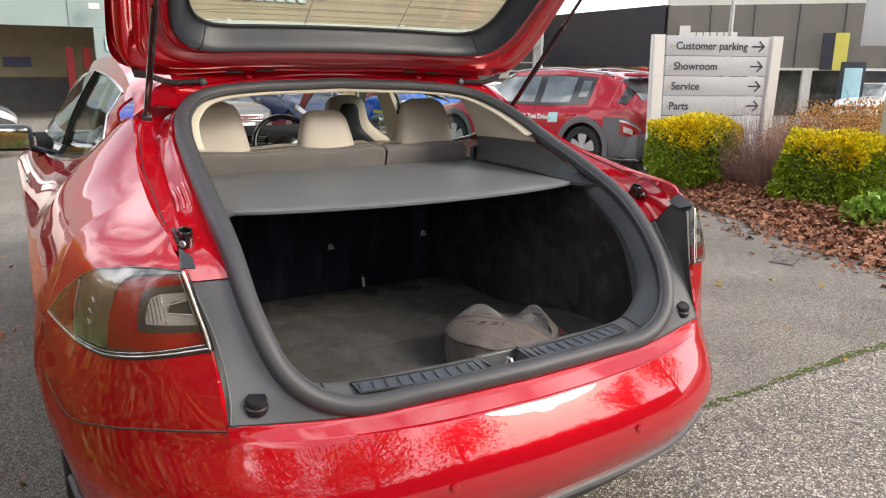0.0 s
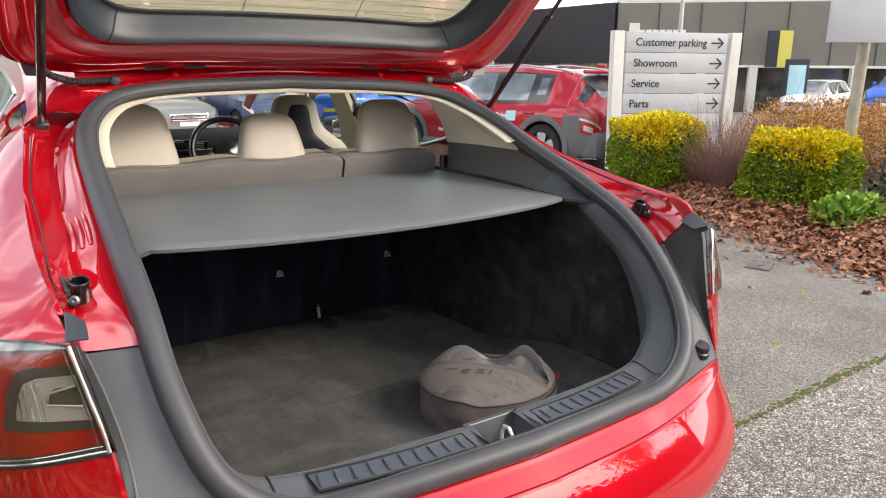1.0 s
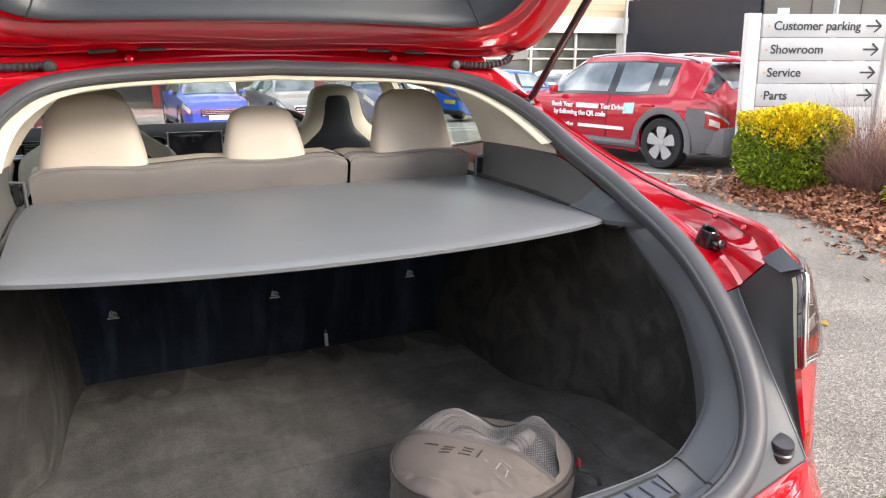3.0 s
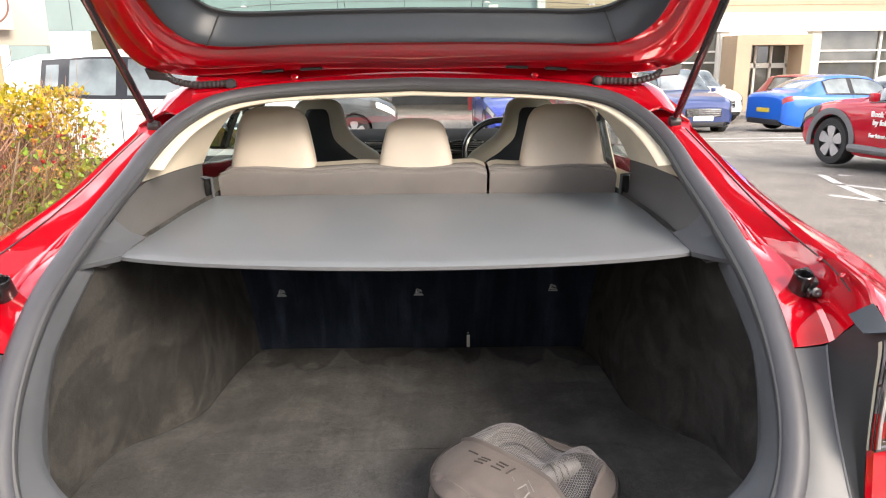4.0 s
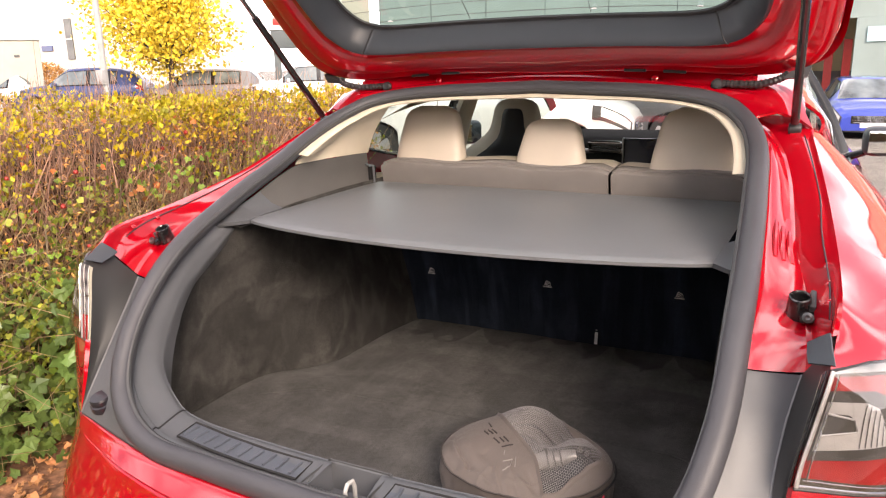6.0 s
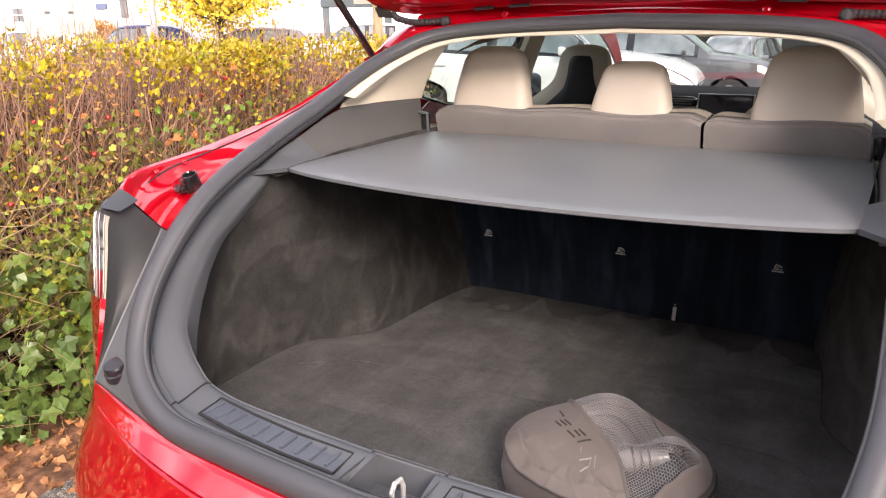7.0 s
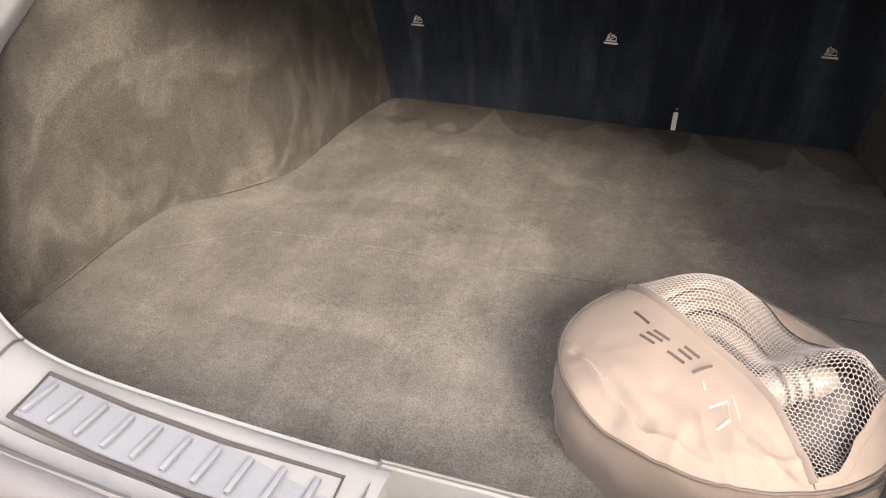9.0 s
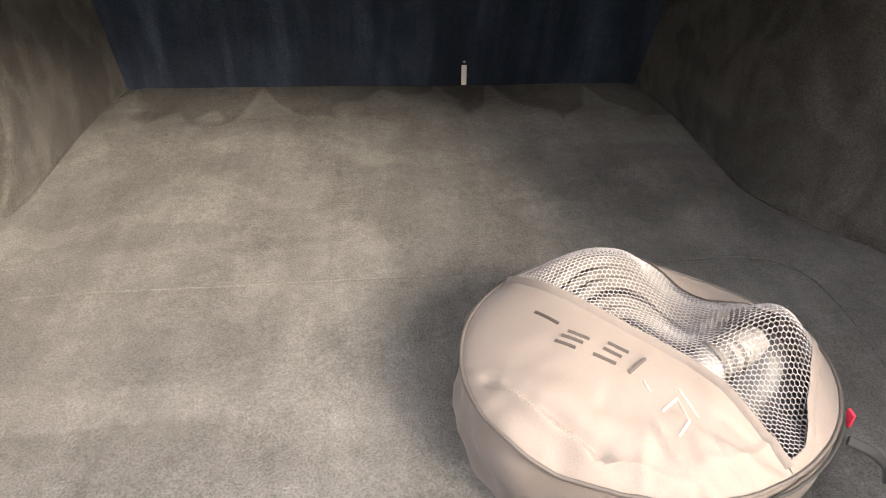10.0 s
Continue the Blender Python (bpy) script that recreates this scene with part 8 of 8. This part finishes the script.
parked_car(on_ground(1.95, 20.6), 184, 4.04, 1.75, 1.45, M["paint_blue"], "hatch", "bright blue hatchback parked nose out in the bay", name="blue_hatchback")
saloon = parked_car(on_ground(4.36, 20.95), 183, 4.75, 1.83, 1.45, M["paint_silver"], "saloon", "silver saloon with a wide chrome grille parked nose out", name="silver_saloon")[0]
part("grille_surround", box(1.02, 0.045, 0.27, (0, 2.355, 0.53), 0.02), M["chrome"], saloon, "chrome grille surround")
part("grille_mesh", box(0.94, 0.05, 0.20, (0, 2.362, 0.53), 0.02), M["gloss_black"], saloon)
for z in (0.49, 0.555):
    part("grille_blade", box(0.92, 0.03, 0.028, (0, 2.385, z), 0.008), M["chrome"], saloon)
part("round_badge", lathe([(0.0, 0.0), (0.085, 0.0), (0.085, 0.02), (0.0, 0.025)], 20, (0, 2.392, 0.525), Matrix.Rotation(radians(-90), 4, "X")), M["chrome"], saloon)
part("chin_trim", box(1.25, 0.04, 0.025, (0, 2.36, 0.235), 0.008), M["chrome"], saloon)
parked_car(on_ground(6.45, 20.0), 185, 4.4, 1.82, 1.66, M["paint_blue_dark"], "suv", "dark blue SUV parked nose out beside the silver saloon", name="blue_suv")
parked_car(on_ground(8.6, 25.0), 190, 4.4, 1.82, 1.66, M["paint_white"], "suv", "white SUV parked nose out", name="white_suv")
parked_car(on_ground(10.7, 19.0), -78, 4.6, 1.8, 1.45, M["paint_blue_bright"], "saloon", "bright blue saloon parked side on", name="blue_saloon")
parked_car(on_ground(14.5, 21.5), -58, 4.3, 1.78, 1.5, M["paint_white"], "hatch", "white hatchback parked behind the red SUV", name="white_hatchback")
parked_car(on_ground(17.3, 19.5), -60, 4.3, 1.78, 1.5, M["paint_silver"], "hatch", "silver hatchback parked behind the red SUV", name="silver_hatchback")
parked_car(on_ground(12.2, 23.0), 195, 4.4, 1.8, 1.5, M["paint_red"], "hatch", "dark red hatchback parked by the showroom", name="dark_red_hatchback")
parked_car(on_ground(-3.55, 9.2), -84, 4.4, 1.84, 1.62, M["paint_white"], "suv", "white SUV parked across beyond the end of the hedge", name="white_crossover")
parked_car(on_ground(-3.2, 14.6), -86, 4.6, 1.85, 1.68, M["paint_grey"], "suv", "dark grey SUV parked across the lane", name="grey_crossover")
parked_car(on_ground(-2.6, 20.0), 172, 4.4, 1.8, 1.6, M["paint_silver"], "suv", "silver SUV parked nose out by the workshop", name="silver_suv")
for k, (x, y, m, st, rz, lab) in enumerate(((-7.5, 14.6, "paint_white", "hatch", 120, "white hatchback in the sales row behind the hedge"), (-9.8, 13.4, "paint_white", "suv", 122, "white SUV in the sales row behind the hedge"),
                                  (-12.0, 12.3, "paint_silver", "hatch", 118, "silver hatchback in the sales row behind the hedge"), (-14.2, 11.0, "paint_blue_dark", "suv", 120, "dark blue SUV in the sales row behind the hedge"),
                                  (-16.4, 9.8, "paint_white", "hatch", 121, "white hatchback in the sales row behind the hedge"), (-18.6, 8.6, "paint_blue_dark", "suv", 120, "dark blue SUV in the sales row behind the hedge"))):
    parked_car((x * 1.5, y * 1.5, ground_z(x * 1.5, y * 1.5) + 0.004), rz, 4.3, 1.8, 1.46 if st == "hatch" else 1.58, M[m], st, lab, name="sales_car", fine=2)
parked_car((28.6, 15.4, -0.45), 100, 3.9, 1.75, 1.47, M["paint_white"], "hatch", "white hatchback by the showroom entrance", name="white_showroom_car", fine=2)
parked_car((26.5, 11.0, -0.15), 100, 4.4, 1.82, 1.66, M["paint_blue_bright"], "suv", "blue SUV by the showroom entrance", name="blue_showroom_car", fine=2)

# ---------------------------------------------------------------- signs and poles
SIGN_A, SIGN_B = np.array((6.12, 5.62)), np.array((7.72, 5.02))
sd = SIGN_B - SIGN_A
slen = float(np.linalg.norm(sd))
sang = math.degrees(math.atan2(sd[1], sd[0]))
sign = thing("direction_sign", (float(SIGN_A[0]), float(SIGN_A[1]), 0.12), "grey slatted direction sign on white posts in the planted bed", "sign", rz=sang)
S_TOP = 1.70
for k in range(6):
    z = S_TOP - 0.085 - 0.250 * k
    part("sign_panel", box(slen - 0.30, 0.05, 0.243, (slen / 2, 0, z - 0.045), 0.006), M["sign_grey"], sign)
for x, lean in ((0.07, -0.035), (slen - 0.07, 0.035)):
    part("sign_post", prism([(-0.075 + lean * 0, 0), (0.075, 0), (0.075 + lean, S_TOP), (-0.075 + lean, S_TOP)], 0.10, Matrix.Translation((x, 0.05, 0)) @ Matrix.Rotation(radians(90), 4, "X"), 0.008), M["sign_white"], sign)
for k, word in enumerate(("Customer parking", "Showroom", "Service", "Parts")):
    z = S_TOP - 0.175 - 0.250 * k
    words("sign_text", word, 0.135, pose(0.27 - 0.012 * k, -0.028, z, 90), M["sign_text"], sign, bold=0.0015)
    bm = box(0.17, 0.003, 0.020, (slen - 0.30, -0.028, z + 0.045))
    for sg in (-1, 1):
        box(0.10, 0.003, 0.020, (slen - 0.25, -0.028, z + 0.045 + sg * 0.032), bm=bm, rot=Matrix.Rotation(sg * radians(42), 4, "Y"))
    part("sign_arrow", bm, M["sign_text"], sign, smooth=False)
    part("sign_dot", box(0.022, 0.003, 0.022, (0.215, -0.028, z + 0.04)), M["sign_dot"], sign, smooth=False)
pole = thing("sign_pole", (6.22, 2.70, 0.12), "weathered timber pole with a plain grey sign board", "pole")
part("pole_shaft", tube([(0, 0, 0), (0.02, -0.01, 1.2), (0.04, -0.02, 2.9)], 0.052, 14), M["pole"], pole)
part("board", box(0.62, 0.03, 0.62, (-0.20, -0.08, 1.80), 0.006, rot=Matrix.Rotation(radians(-30), 4, "Z")), M["sign_grey"], pole)

five = thing("speed_sign", (-3.42, 5.10, -0.04), "round speed limit sign with a black 5 on a timber post", "sign", rz=32)
part("post", tube([(0, 0, 0), (0.01, 0, 2.05)], 0.045, 12), M["pole_wood"], five)
part("sign_plate", box(0.33, 0.012, 0.36, (0, -0.055, 1.875), 0.004), M["sign_white"], five)
part("sign_ring", tube([(0.148 * math.cos(a), -0.062, 1.88 + 0.148 * math.sin(a)) for a in np.linspace(0, 2 * math.pi, 40, endpoint=False)], 0.008, 6, closed=True), M["sign_ring"], five)
words("sign_numeral", "5", 0.24, pose(0, -0.063, 1.80, 90), M["sign_text"], five, align="CENTER", bold=0.006)
part("back_board", box(0.62, 0.02, 0.50, (0.10, 0.06, 1.83), 0.004), M["board_beige"], five)
for x, y, h, nm in ((-14.85, 12.0, 7.0, "lamp_post"), (19.5, 15.2, 6.0, "flag_pole"), (21.0, 27.0, 8.0, "lamp_post")):
    lp = thing(nm, (x, y, ground_z(x, y)), "tall pale grey metal post standing by the car park", "lamp post")
    part("shaft", tube([(0, 0, 0), (0, 0, h * 0.5), (0, 0, h)], 0.07, 12, radii=[0.085, 0.07, 0.05]), M["post_grey"], lp)
    part("control_box", box(0.22, 0.18, 0.34, (0.0, -0.08, 1.30), 0.02), M["post_grey"], lp)

# ---------------------------------------------------------------- buildings
def wall(name, parent, a, b, z0, z1, material, t=0.3, label=""):
    """An upright slab from a to b in plan."""
    a, b = np.array(a, float), np.array(b, float)
    d = b - a
    ln = float(np.linalg.norm(d))
    ang = math.atan2(d[1], d[0])
    bm = box(ln, t, z1 - z0, (0, 0, 0), 0.01)
    bm.transform(Matrix.Translation(((a[0] + b[0]) / 2, (a[1] + b[1]) / 2, (z0 + z1) / 2)) @ Matrix.Rotation(ang, 4, "Z"))
    return part(name, bm, material, parent, label, smooth=False)


GZ = -0.56
# tan-fronted showroom
tan = thing("tan_showroom", (0, 0, 0), "car showroom with a tan clad fascia above long windows", "building")
Y = 31.0
wall("tan_fascia", tan, (4.2, Y), (24.0, Y), 3.33, 7.2, M["tan"], 0.5, "tan woodgrain cladding")
for k in range(12):
    wall("cladding_joint", tan, (4.2, Y - 0.256), (24.0, Y - 0.256), 3.62 + 0.3 * k, 3.632 + 0.3 * k, M["tan_dark"], 0.012)
wall("white_band", tan, (4.0, Y - 0.1), (24.0, Y - 0.1), 2.57, 3.33, M["white_wall"], 0.5)
for x0, x1 in ((3.95, 11.65), (15.9, 23.6)):
    w = wall("window", tan, (x0, Y), (x1, Y), GZ + 0.3, 2.57, M["shop_glass"], 0.06, "dark showroom window")
    for k in range(4):
        x = x1 - 2.56 * k
        wall("mullion", tan, (x - 0.05, Y - 0.08), (x + 0.05, Y - 0.08), GZ, 2.57, M["white_wall"], 0.12)
    for z in (1.30, 1.75):
        wall("transom", tan, (x0, Y - 0.08), (x1, Y - 0.08), z, z + 0.07, M["white_wall"], 0.1)
    wall("stall_riser", tan, (x0, Y), (x1, Y), GZ, GZ + 0.3, M["white_wall"], 0.3)
for x0, x1 in ((11.7, 12.1), (15.5, 15.85), (23.65, 24.0)):
    wall("pier", tan, (x0, Y), (x1, Y), GZ, 2.57, M["white_wall"], 0.4)
wall("entrance_portal", tan, (11.8, Y - 0.9), (14.8, Y - 0.9), 2.0, 2.4, M["tan"], 1.8, "tan entrance portal")
wall("portal_leg", tan, (11.8, Y - 0.9), (12.4, Y - 0.9), GZ, 2.0, M["tan"], 1.8)
wall("portal_leg", tan, (14.45, Y - 0.9), (14.8, Y - 0.9), GZ, 2.0, M["tan"], 1.8)
wall("entrance_glass", tan, (12.4, Y - 0.4), (14.5, Y - 0.4), GZ, 2.0, M["shop_glass"], 0.06)
for x in (12.45, 13.1, 13.75, 14.4):
    wall("door_frame", tan, (x - 0.05, Y - 0.5), (x + 0.05, Y - 0.5), GZ, 2.0, M["white_wall"], 0.1)
wall("door_head", tan, (12.4, Y - 0.5), (14.5, Y - 0.5), 1.1, 1.3, M["white_wall"], 0.1)
for k in range(7):
    x = 7.55 + 0.48 * k
    wall("fascia_letter_bar", tan, (x, Y - 0.30), (x + 0.36, Y - 0.30), 4.15, 4.55, M["steel"], 0.08)
wall("side_wall", tan, (4.2, Y), (4.2, Y + 14), GZ, 7.2, M["white_wall"], 0.3)
wall("roof_slab", tan, (4.0, Y + 7), (24.0, Y + 7), 7.2, 7.4, M["white_wall"], 15)
# grey workshop with open bays
shop = thing("grey_workshop", (0, 0, 0), "grey-green metal clad workshop with open service bays", "building")
Y = 29.0
wall("cladding", shop, (-17.0, Y), (3.9, Y), 2.75, 8.0, M["teal_clad"], 0.3, "grey-green metal cladding")
for k in range(9):
    x = -17 + 2.6 * k
    wall("cladding_joint", shop, (x, Y - 0.155), (x + 0.03, Y - 0.155), 2.75, 8.0, M["teal_dark"], 0.012)
for x0, x1 in ((-17.0, -15.5), (-10.5, -9.0), (-3.6, -2.4), (2.0, 3.9)):
    wall("pier", shop, (x0, Y), (x1, Y), GZ, 2.75, M["teal_clad"], 0.3)
wall("corner_post", shop, (3.75, Y - 0.25), (4.05, Y - 0.25), GZ, 8.0, M["white_wall"], 0.3)
wall("bay_back_wall", shop, (-17, Y + 7), (3.9, Y + 7), 0.9, 3.2, M["bay_wall"], 0.2, "pale yellow painted bay wall")
wall("bay_dado", shop, (-17, Y + 6.9), (3.9, Y + 6.9), GZ, 0.9, M["bay_grey"], 0.2)
wall("bay_ceiling", shop, (-17, Y + 3.6), (3.9, Y + 3.6), 3.2, 3.35, M["bay_grey"], 7.2)
wall("notice_board", shop, (-0.95, Y + 6.7), (0.1, Y + 6.7), 1.35, 1.75, M["paint_blue_dark"], 0.05)
for x in (1.15, 1.75):
    wall("lift_post", shop, (x, Y + 2.0), (x + 0.28, Y + 2.0), GZ, 2.1, M["lift_red"], 0.3, "red vehicle lift post")
wall("wall_sign", shop, (2.35, Y - 0.2), (3.35, Y - 0.2), 1.95, 2.45, M["sign_blue"], 0.05, "small pale blue sign")
wall("flood_light", shop, (1.85, Y - 0.7), (2.2, Y - 0.7), 3.35, 3.55, M["white_wall"], 0.2, "white flood light")
# dark showroom
dark = thing("dark_showroom", (0, 0, 0), "low showroom with dark and grey clad fascia over a glass front", "building")
C0, C1, C2 = (24.3, 22.4), (24.3, 31.0), (41.0, 4.6)
wall("navy_fascia", dark, C0, C1, 1.62, 4.2, M["navy"], 0.3, "near black navy cladding")
wall("navy_window", dark, C0, C1, 0.75, 1.62, M["shop_warm"], 0.1)
wall("navy_base", dark, C0, C1, GZ - 0.2, 0.75, M["navy"], 0.3)
wall("grey_fascia", dark, C0, C2, 1.55, 4.15, M["clad_grey"], 0.3, "taupe grey metal fascia panels")
wall("fascia_edge", dark, (24.25, 22.25), (40.9, 4.45), 1.47, 1.57, M["white_wall"], 0.5)
wall("glass_front", dark, (24.5, 22.6), (41.2, 4.8), GZ - 0.2, 1.5, M["shop_glass"], 0.06, "bright showroom glass front")
dv = np.array(C2) - np.array(C0)
for k in range(15):
    a = np.array(C0) + dv * k / 14
    wall("panel_joint", dark, a + np.array((-0.13, -0.13)), a + np.array((-0.11, -0.15)), 1.57, 4.15, M["navy"], 0.05)
for k in (2, 3.2, 5.5, 7, 9):
    a = np.array(C0) + dv * k / 14
    wall("white_column", dark, a + np.array((-0.2, -0.2)), a + np.array((0.05, -0.45)), GZ - 0.2, 1.55, M["white_wall"], 0.35)
blade = np.array(C0) + dv * 3.75 / 14 + np.array((-0.6, -0.6))
wall("yellow_blade", dark, blade, blade + np.array((0.35, -0.37)), 1.5, 2.95, M["yellow"], 0.2, "yellow blade sign")
wall("blade_side", dark, blade + np.array((-0.3, 0.32)), blade, 1.5, 2.95, M["navy"], 0.2)
for k in range(7):
    a = np.array(C0) + dv * (0.55 + 0.16 * k) / 14 + np.array((-0.3, -0.3))
    wall("fascia_letter_bar", dark, a, a + np.array((0.16, -0.17)), 2.62, 3.02, M["white_wall"], 0.06)
lg = np.array(C0) + dv * 0.3 / 14 + np.array((-0.3, -0.3))
wall("fascia_logo_bar", dark, lg + np.array((0.0, 0.0)), lg + np.array((0.3, -0.32)), 2.6, 3.3, M["white_wall"], 0.06)
# white slab added above the fascia where there is only bright sky
wall("sky_slab", dark, (25.5, 23.6), (42.0, 6.0), 4.1, 5.6, M["white_wall"], 0.4)
totem = thing("display_totem", (27.3, 15.6, -0.7), "black display totem with a pale poster beside the showroom", "totem", rz=-47)
part("totem_case", box(0.85, 0.25, 2.5, (0, 0, 1.25), 0.03), M["navy"], totem)
part("totem_poster", box(0.62, 0.02, 1.7, (0, -0.135, 1.42), 0.005), M["sign_blue"], totem)
far = thing("far_showroom", (-23.0, 31.5, 0.0), "distant white sign box with red marks on a dark canopy", "sign box", rz=39)
part("sign_box", box(3.9, 0.7, 0.78, (0, 0, 3.77), 0.03), M["sign_white"], far)
for k in range(6):
    part("sign_letter_bar", box(0.36, 0.05, 0.34, (-1.55 + 0.56 * k, -0.37, 3.80), 0.01), M["lift_red"], far)
part("canopy", box(3.75, 0.9, 0.86, (0, 0.1, 2.93), 0.03), M["teal_dark"], far)
for x in (-1.6, 1.6):
    part("canopy_leg", box(0.35, 0.5, 3.1, (x, 0, 0.95), 0.02), M["teal_dark"], far)
block = thing("distant_block", (0, 0, 0), "distant white office block with dark gridded windows", "building")
wall("wall", block, (-56.0, 30.0), (-36.5, 30.0), -0.5, 8.5, M["white_wall"], 0.3)
wall("side_wall", block, (-36.5, 30.0), (-36.5, 42.0), -0.5, 8.5, M["white_wall"], 0.3)
for x0, cols, z0, z1 in ((-44.8, 4, 2.30, 3.15), (-39.4, 1, 2.25, 4.6), (-50.6, 3, 2.2, 3.0)):
    for k in range(cols):
        wall("window", block, (x0 + 0.72 * k, 29.8), (x0 + 0.72 * k + 0.60, 29.8), z0, z1, M["shop_glass"], 0.06)
        wall("glazing_bar", block, (x0 + 0.72 * k, 29.74), (x0 + 0.72 * k + 0.60, 29.74), (z0 + z1) / 2 - 0.04, (z0 + z1) / 2 + 0.04, M["white_wall"], 0.06)
wall("name_board", block, (-41.7, 29.8), (-40.7, 29.8), 2.78, 3.10, M["paint_blue_dark"], 0.06)
cabinet = thing("utility_cabinet", (-23.4, 15.2, 0.0), "large pale beige utility cabinet beyond the hedge", "cabinet", rz=57)
part("cabinet_body", box(2.1, 1.0, 2.5, (0, 0, 1.25), 0.05), M["board_beige"], cabinet)
part("cabinet_roof", box(2.2, 1.1, 0.08, (0, 0, 2.54), 0.02), M["sign_white"], cabinet)
for x in (-0.35, 0.35):
    part("cabinet_vent", box(0.16, 0.03, 0.08, (x, -0.51, 2.0), 0.01), M["bay_grey"], cabinet)

# ---------------------------------------------------------------- trees
def tree(at, h, spread, leaf_m, seed, label, n=5200, trunk_r=0.14, leaf=0.12):
    t = thing("tree", at, label, "tree")
    rng = np.random.RandomState(seed)
    part("trunk", tube([(0, 0, 0), (0.05, 0.03, h * 0.3), (-0.05, 0.06, h * 0.6), (0, 0, h * 0.9)], 0.1, 10, radii=[trunk_r, trunk_r * 0.75, trunk_r * 0.45, trunk_r * 0.12]), M["bark"], t)
    pts, dirs = [], []
    bm = bmesh.new()
    for k in range(26):
        a, z0 = rng.uniform(0, 2 * math.pi), h * rng.uniform(0.25, 0.8)
        ln = spread * rng.uniform(0.5, 1.0) * (1.1 - 0.6 * z0 / h)
        d = np.array((math.cos(a), math.sin(a), rng.uniform(0.35, 0.9)))
        mid = np.array((0, 0, z0)) + d * ln * 0.5
        end = np.array((0, 0, z0)) + d * ln + np.array((0, 0, 0.1 * ln))
        tube([(0, 0, z0), tuple(mid), tuple(end)], 0.02, 6, bm=bm, radii=[0.05 * h / 7, 0.03 * h / 7, 0.01])
        for j in range(n // 26):
            s = rng.uniform(0.3, 1.05)
            c = np.array((0, 0, z0)) * (1 - s) + end * s if s < 1 else end
            pts.append(c + rng.normal(0, 0.16 * spread, 3))
            dirs.append(rng.normal(0, 1, 3))
    part("limbs", bm, M["bark"], t)
    leaves("crown", pts, dirs, rng.uniform(0.6, 1.4, len(pts)) * leaf, leaf_m, t, aspect=0.75)
    return t


tree((-18.2, 17.3, 0), 5.0, 2.5, M["leaf_backlit"], 3, "yellow autumn tree beyond the sales row", 14000, 0.11, leaf=0.13)
tree((-31.0, 9.5, 0), 5.5, 2.2, M["leaf_backlit"], 4, "yellow autumn tree beyond the sales row", leaf=0.20)
for k, (x, y, h) in enumerate(((-6.0, -9.5, 8.5), (-1.0, -10.8, 9.5), (3.6, -11.5, 9.5), (-3.4, -12.0, 9.0), (13.5, -9.0, 7.0), (15.0, -5.0, 8.0), (-11.0, -5.5, 8.0))):
    tree((x, y, 0), h, 3.0, M["leaf_mix"] if k % 2 else M["leaf_brown"], 60 + k, "half bare autumn tree across the road behind the car", 4200, 0.2, 0.16)
scatter_bush("brown_thicket", (-41.0, 28.6, ground_z(-41.0, 28.6)), 6.6, 1.6, 2.15, 3000, 0, M["leaf_brown"], M["bark"], 0.16, 91, "distant brown autumn thicket below the office block", 0.5)
back = thing("roadside_hedge", (3.0, -9.0, 0.0), "long dark green hedge across the road behind the car", "hedge")
rng = np.random.RandomState(8)
n = 14000
p = np.column_stack([rng.uniform(-22, 22, n), rng.normal(0, 0.45, n), rng.uniform(0, 1, n) ** 0.7 * 2.9])
leaves("foliage", p, rng.normal(0, 1, (n, 3)), rng.uniform(0.12, 0.26, n), M["leaf_dark"], back, aspect=0.8)
# solid box inside the foliage, coloured dark for the shade in there
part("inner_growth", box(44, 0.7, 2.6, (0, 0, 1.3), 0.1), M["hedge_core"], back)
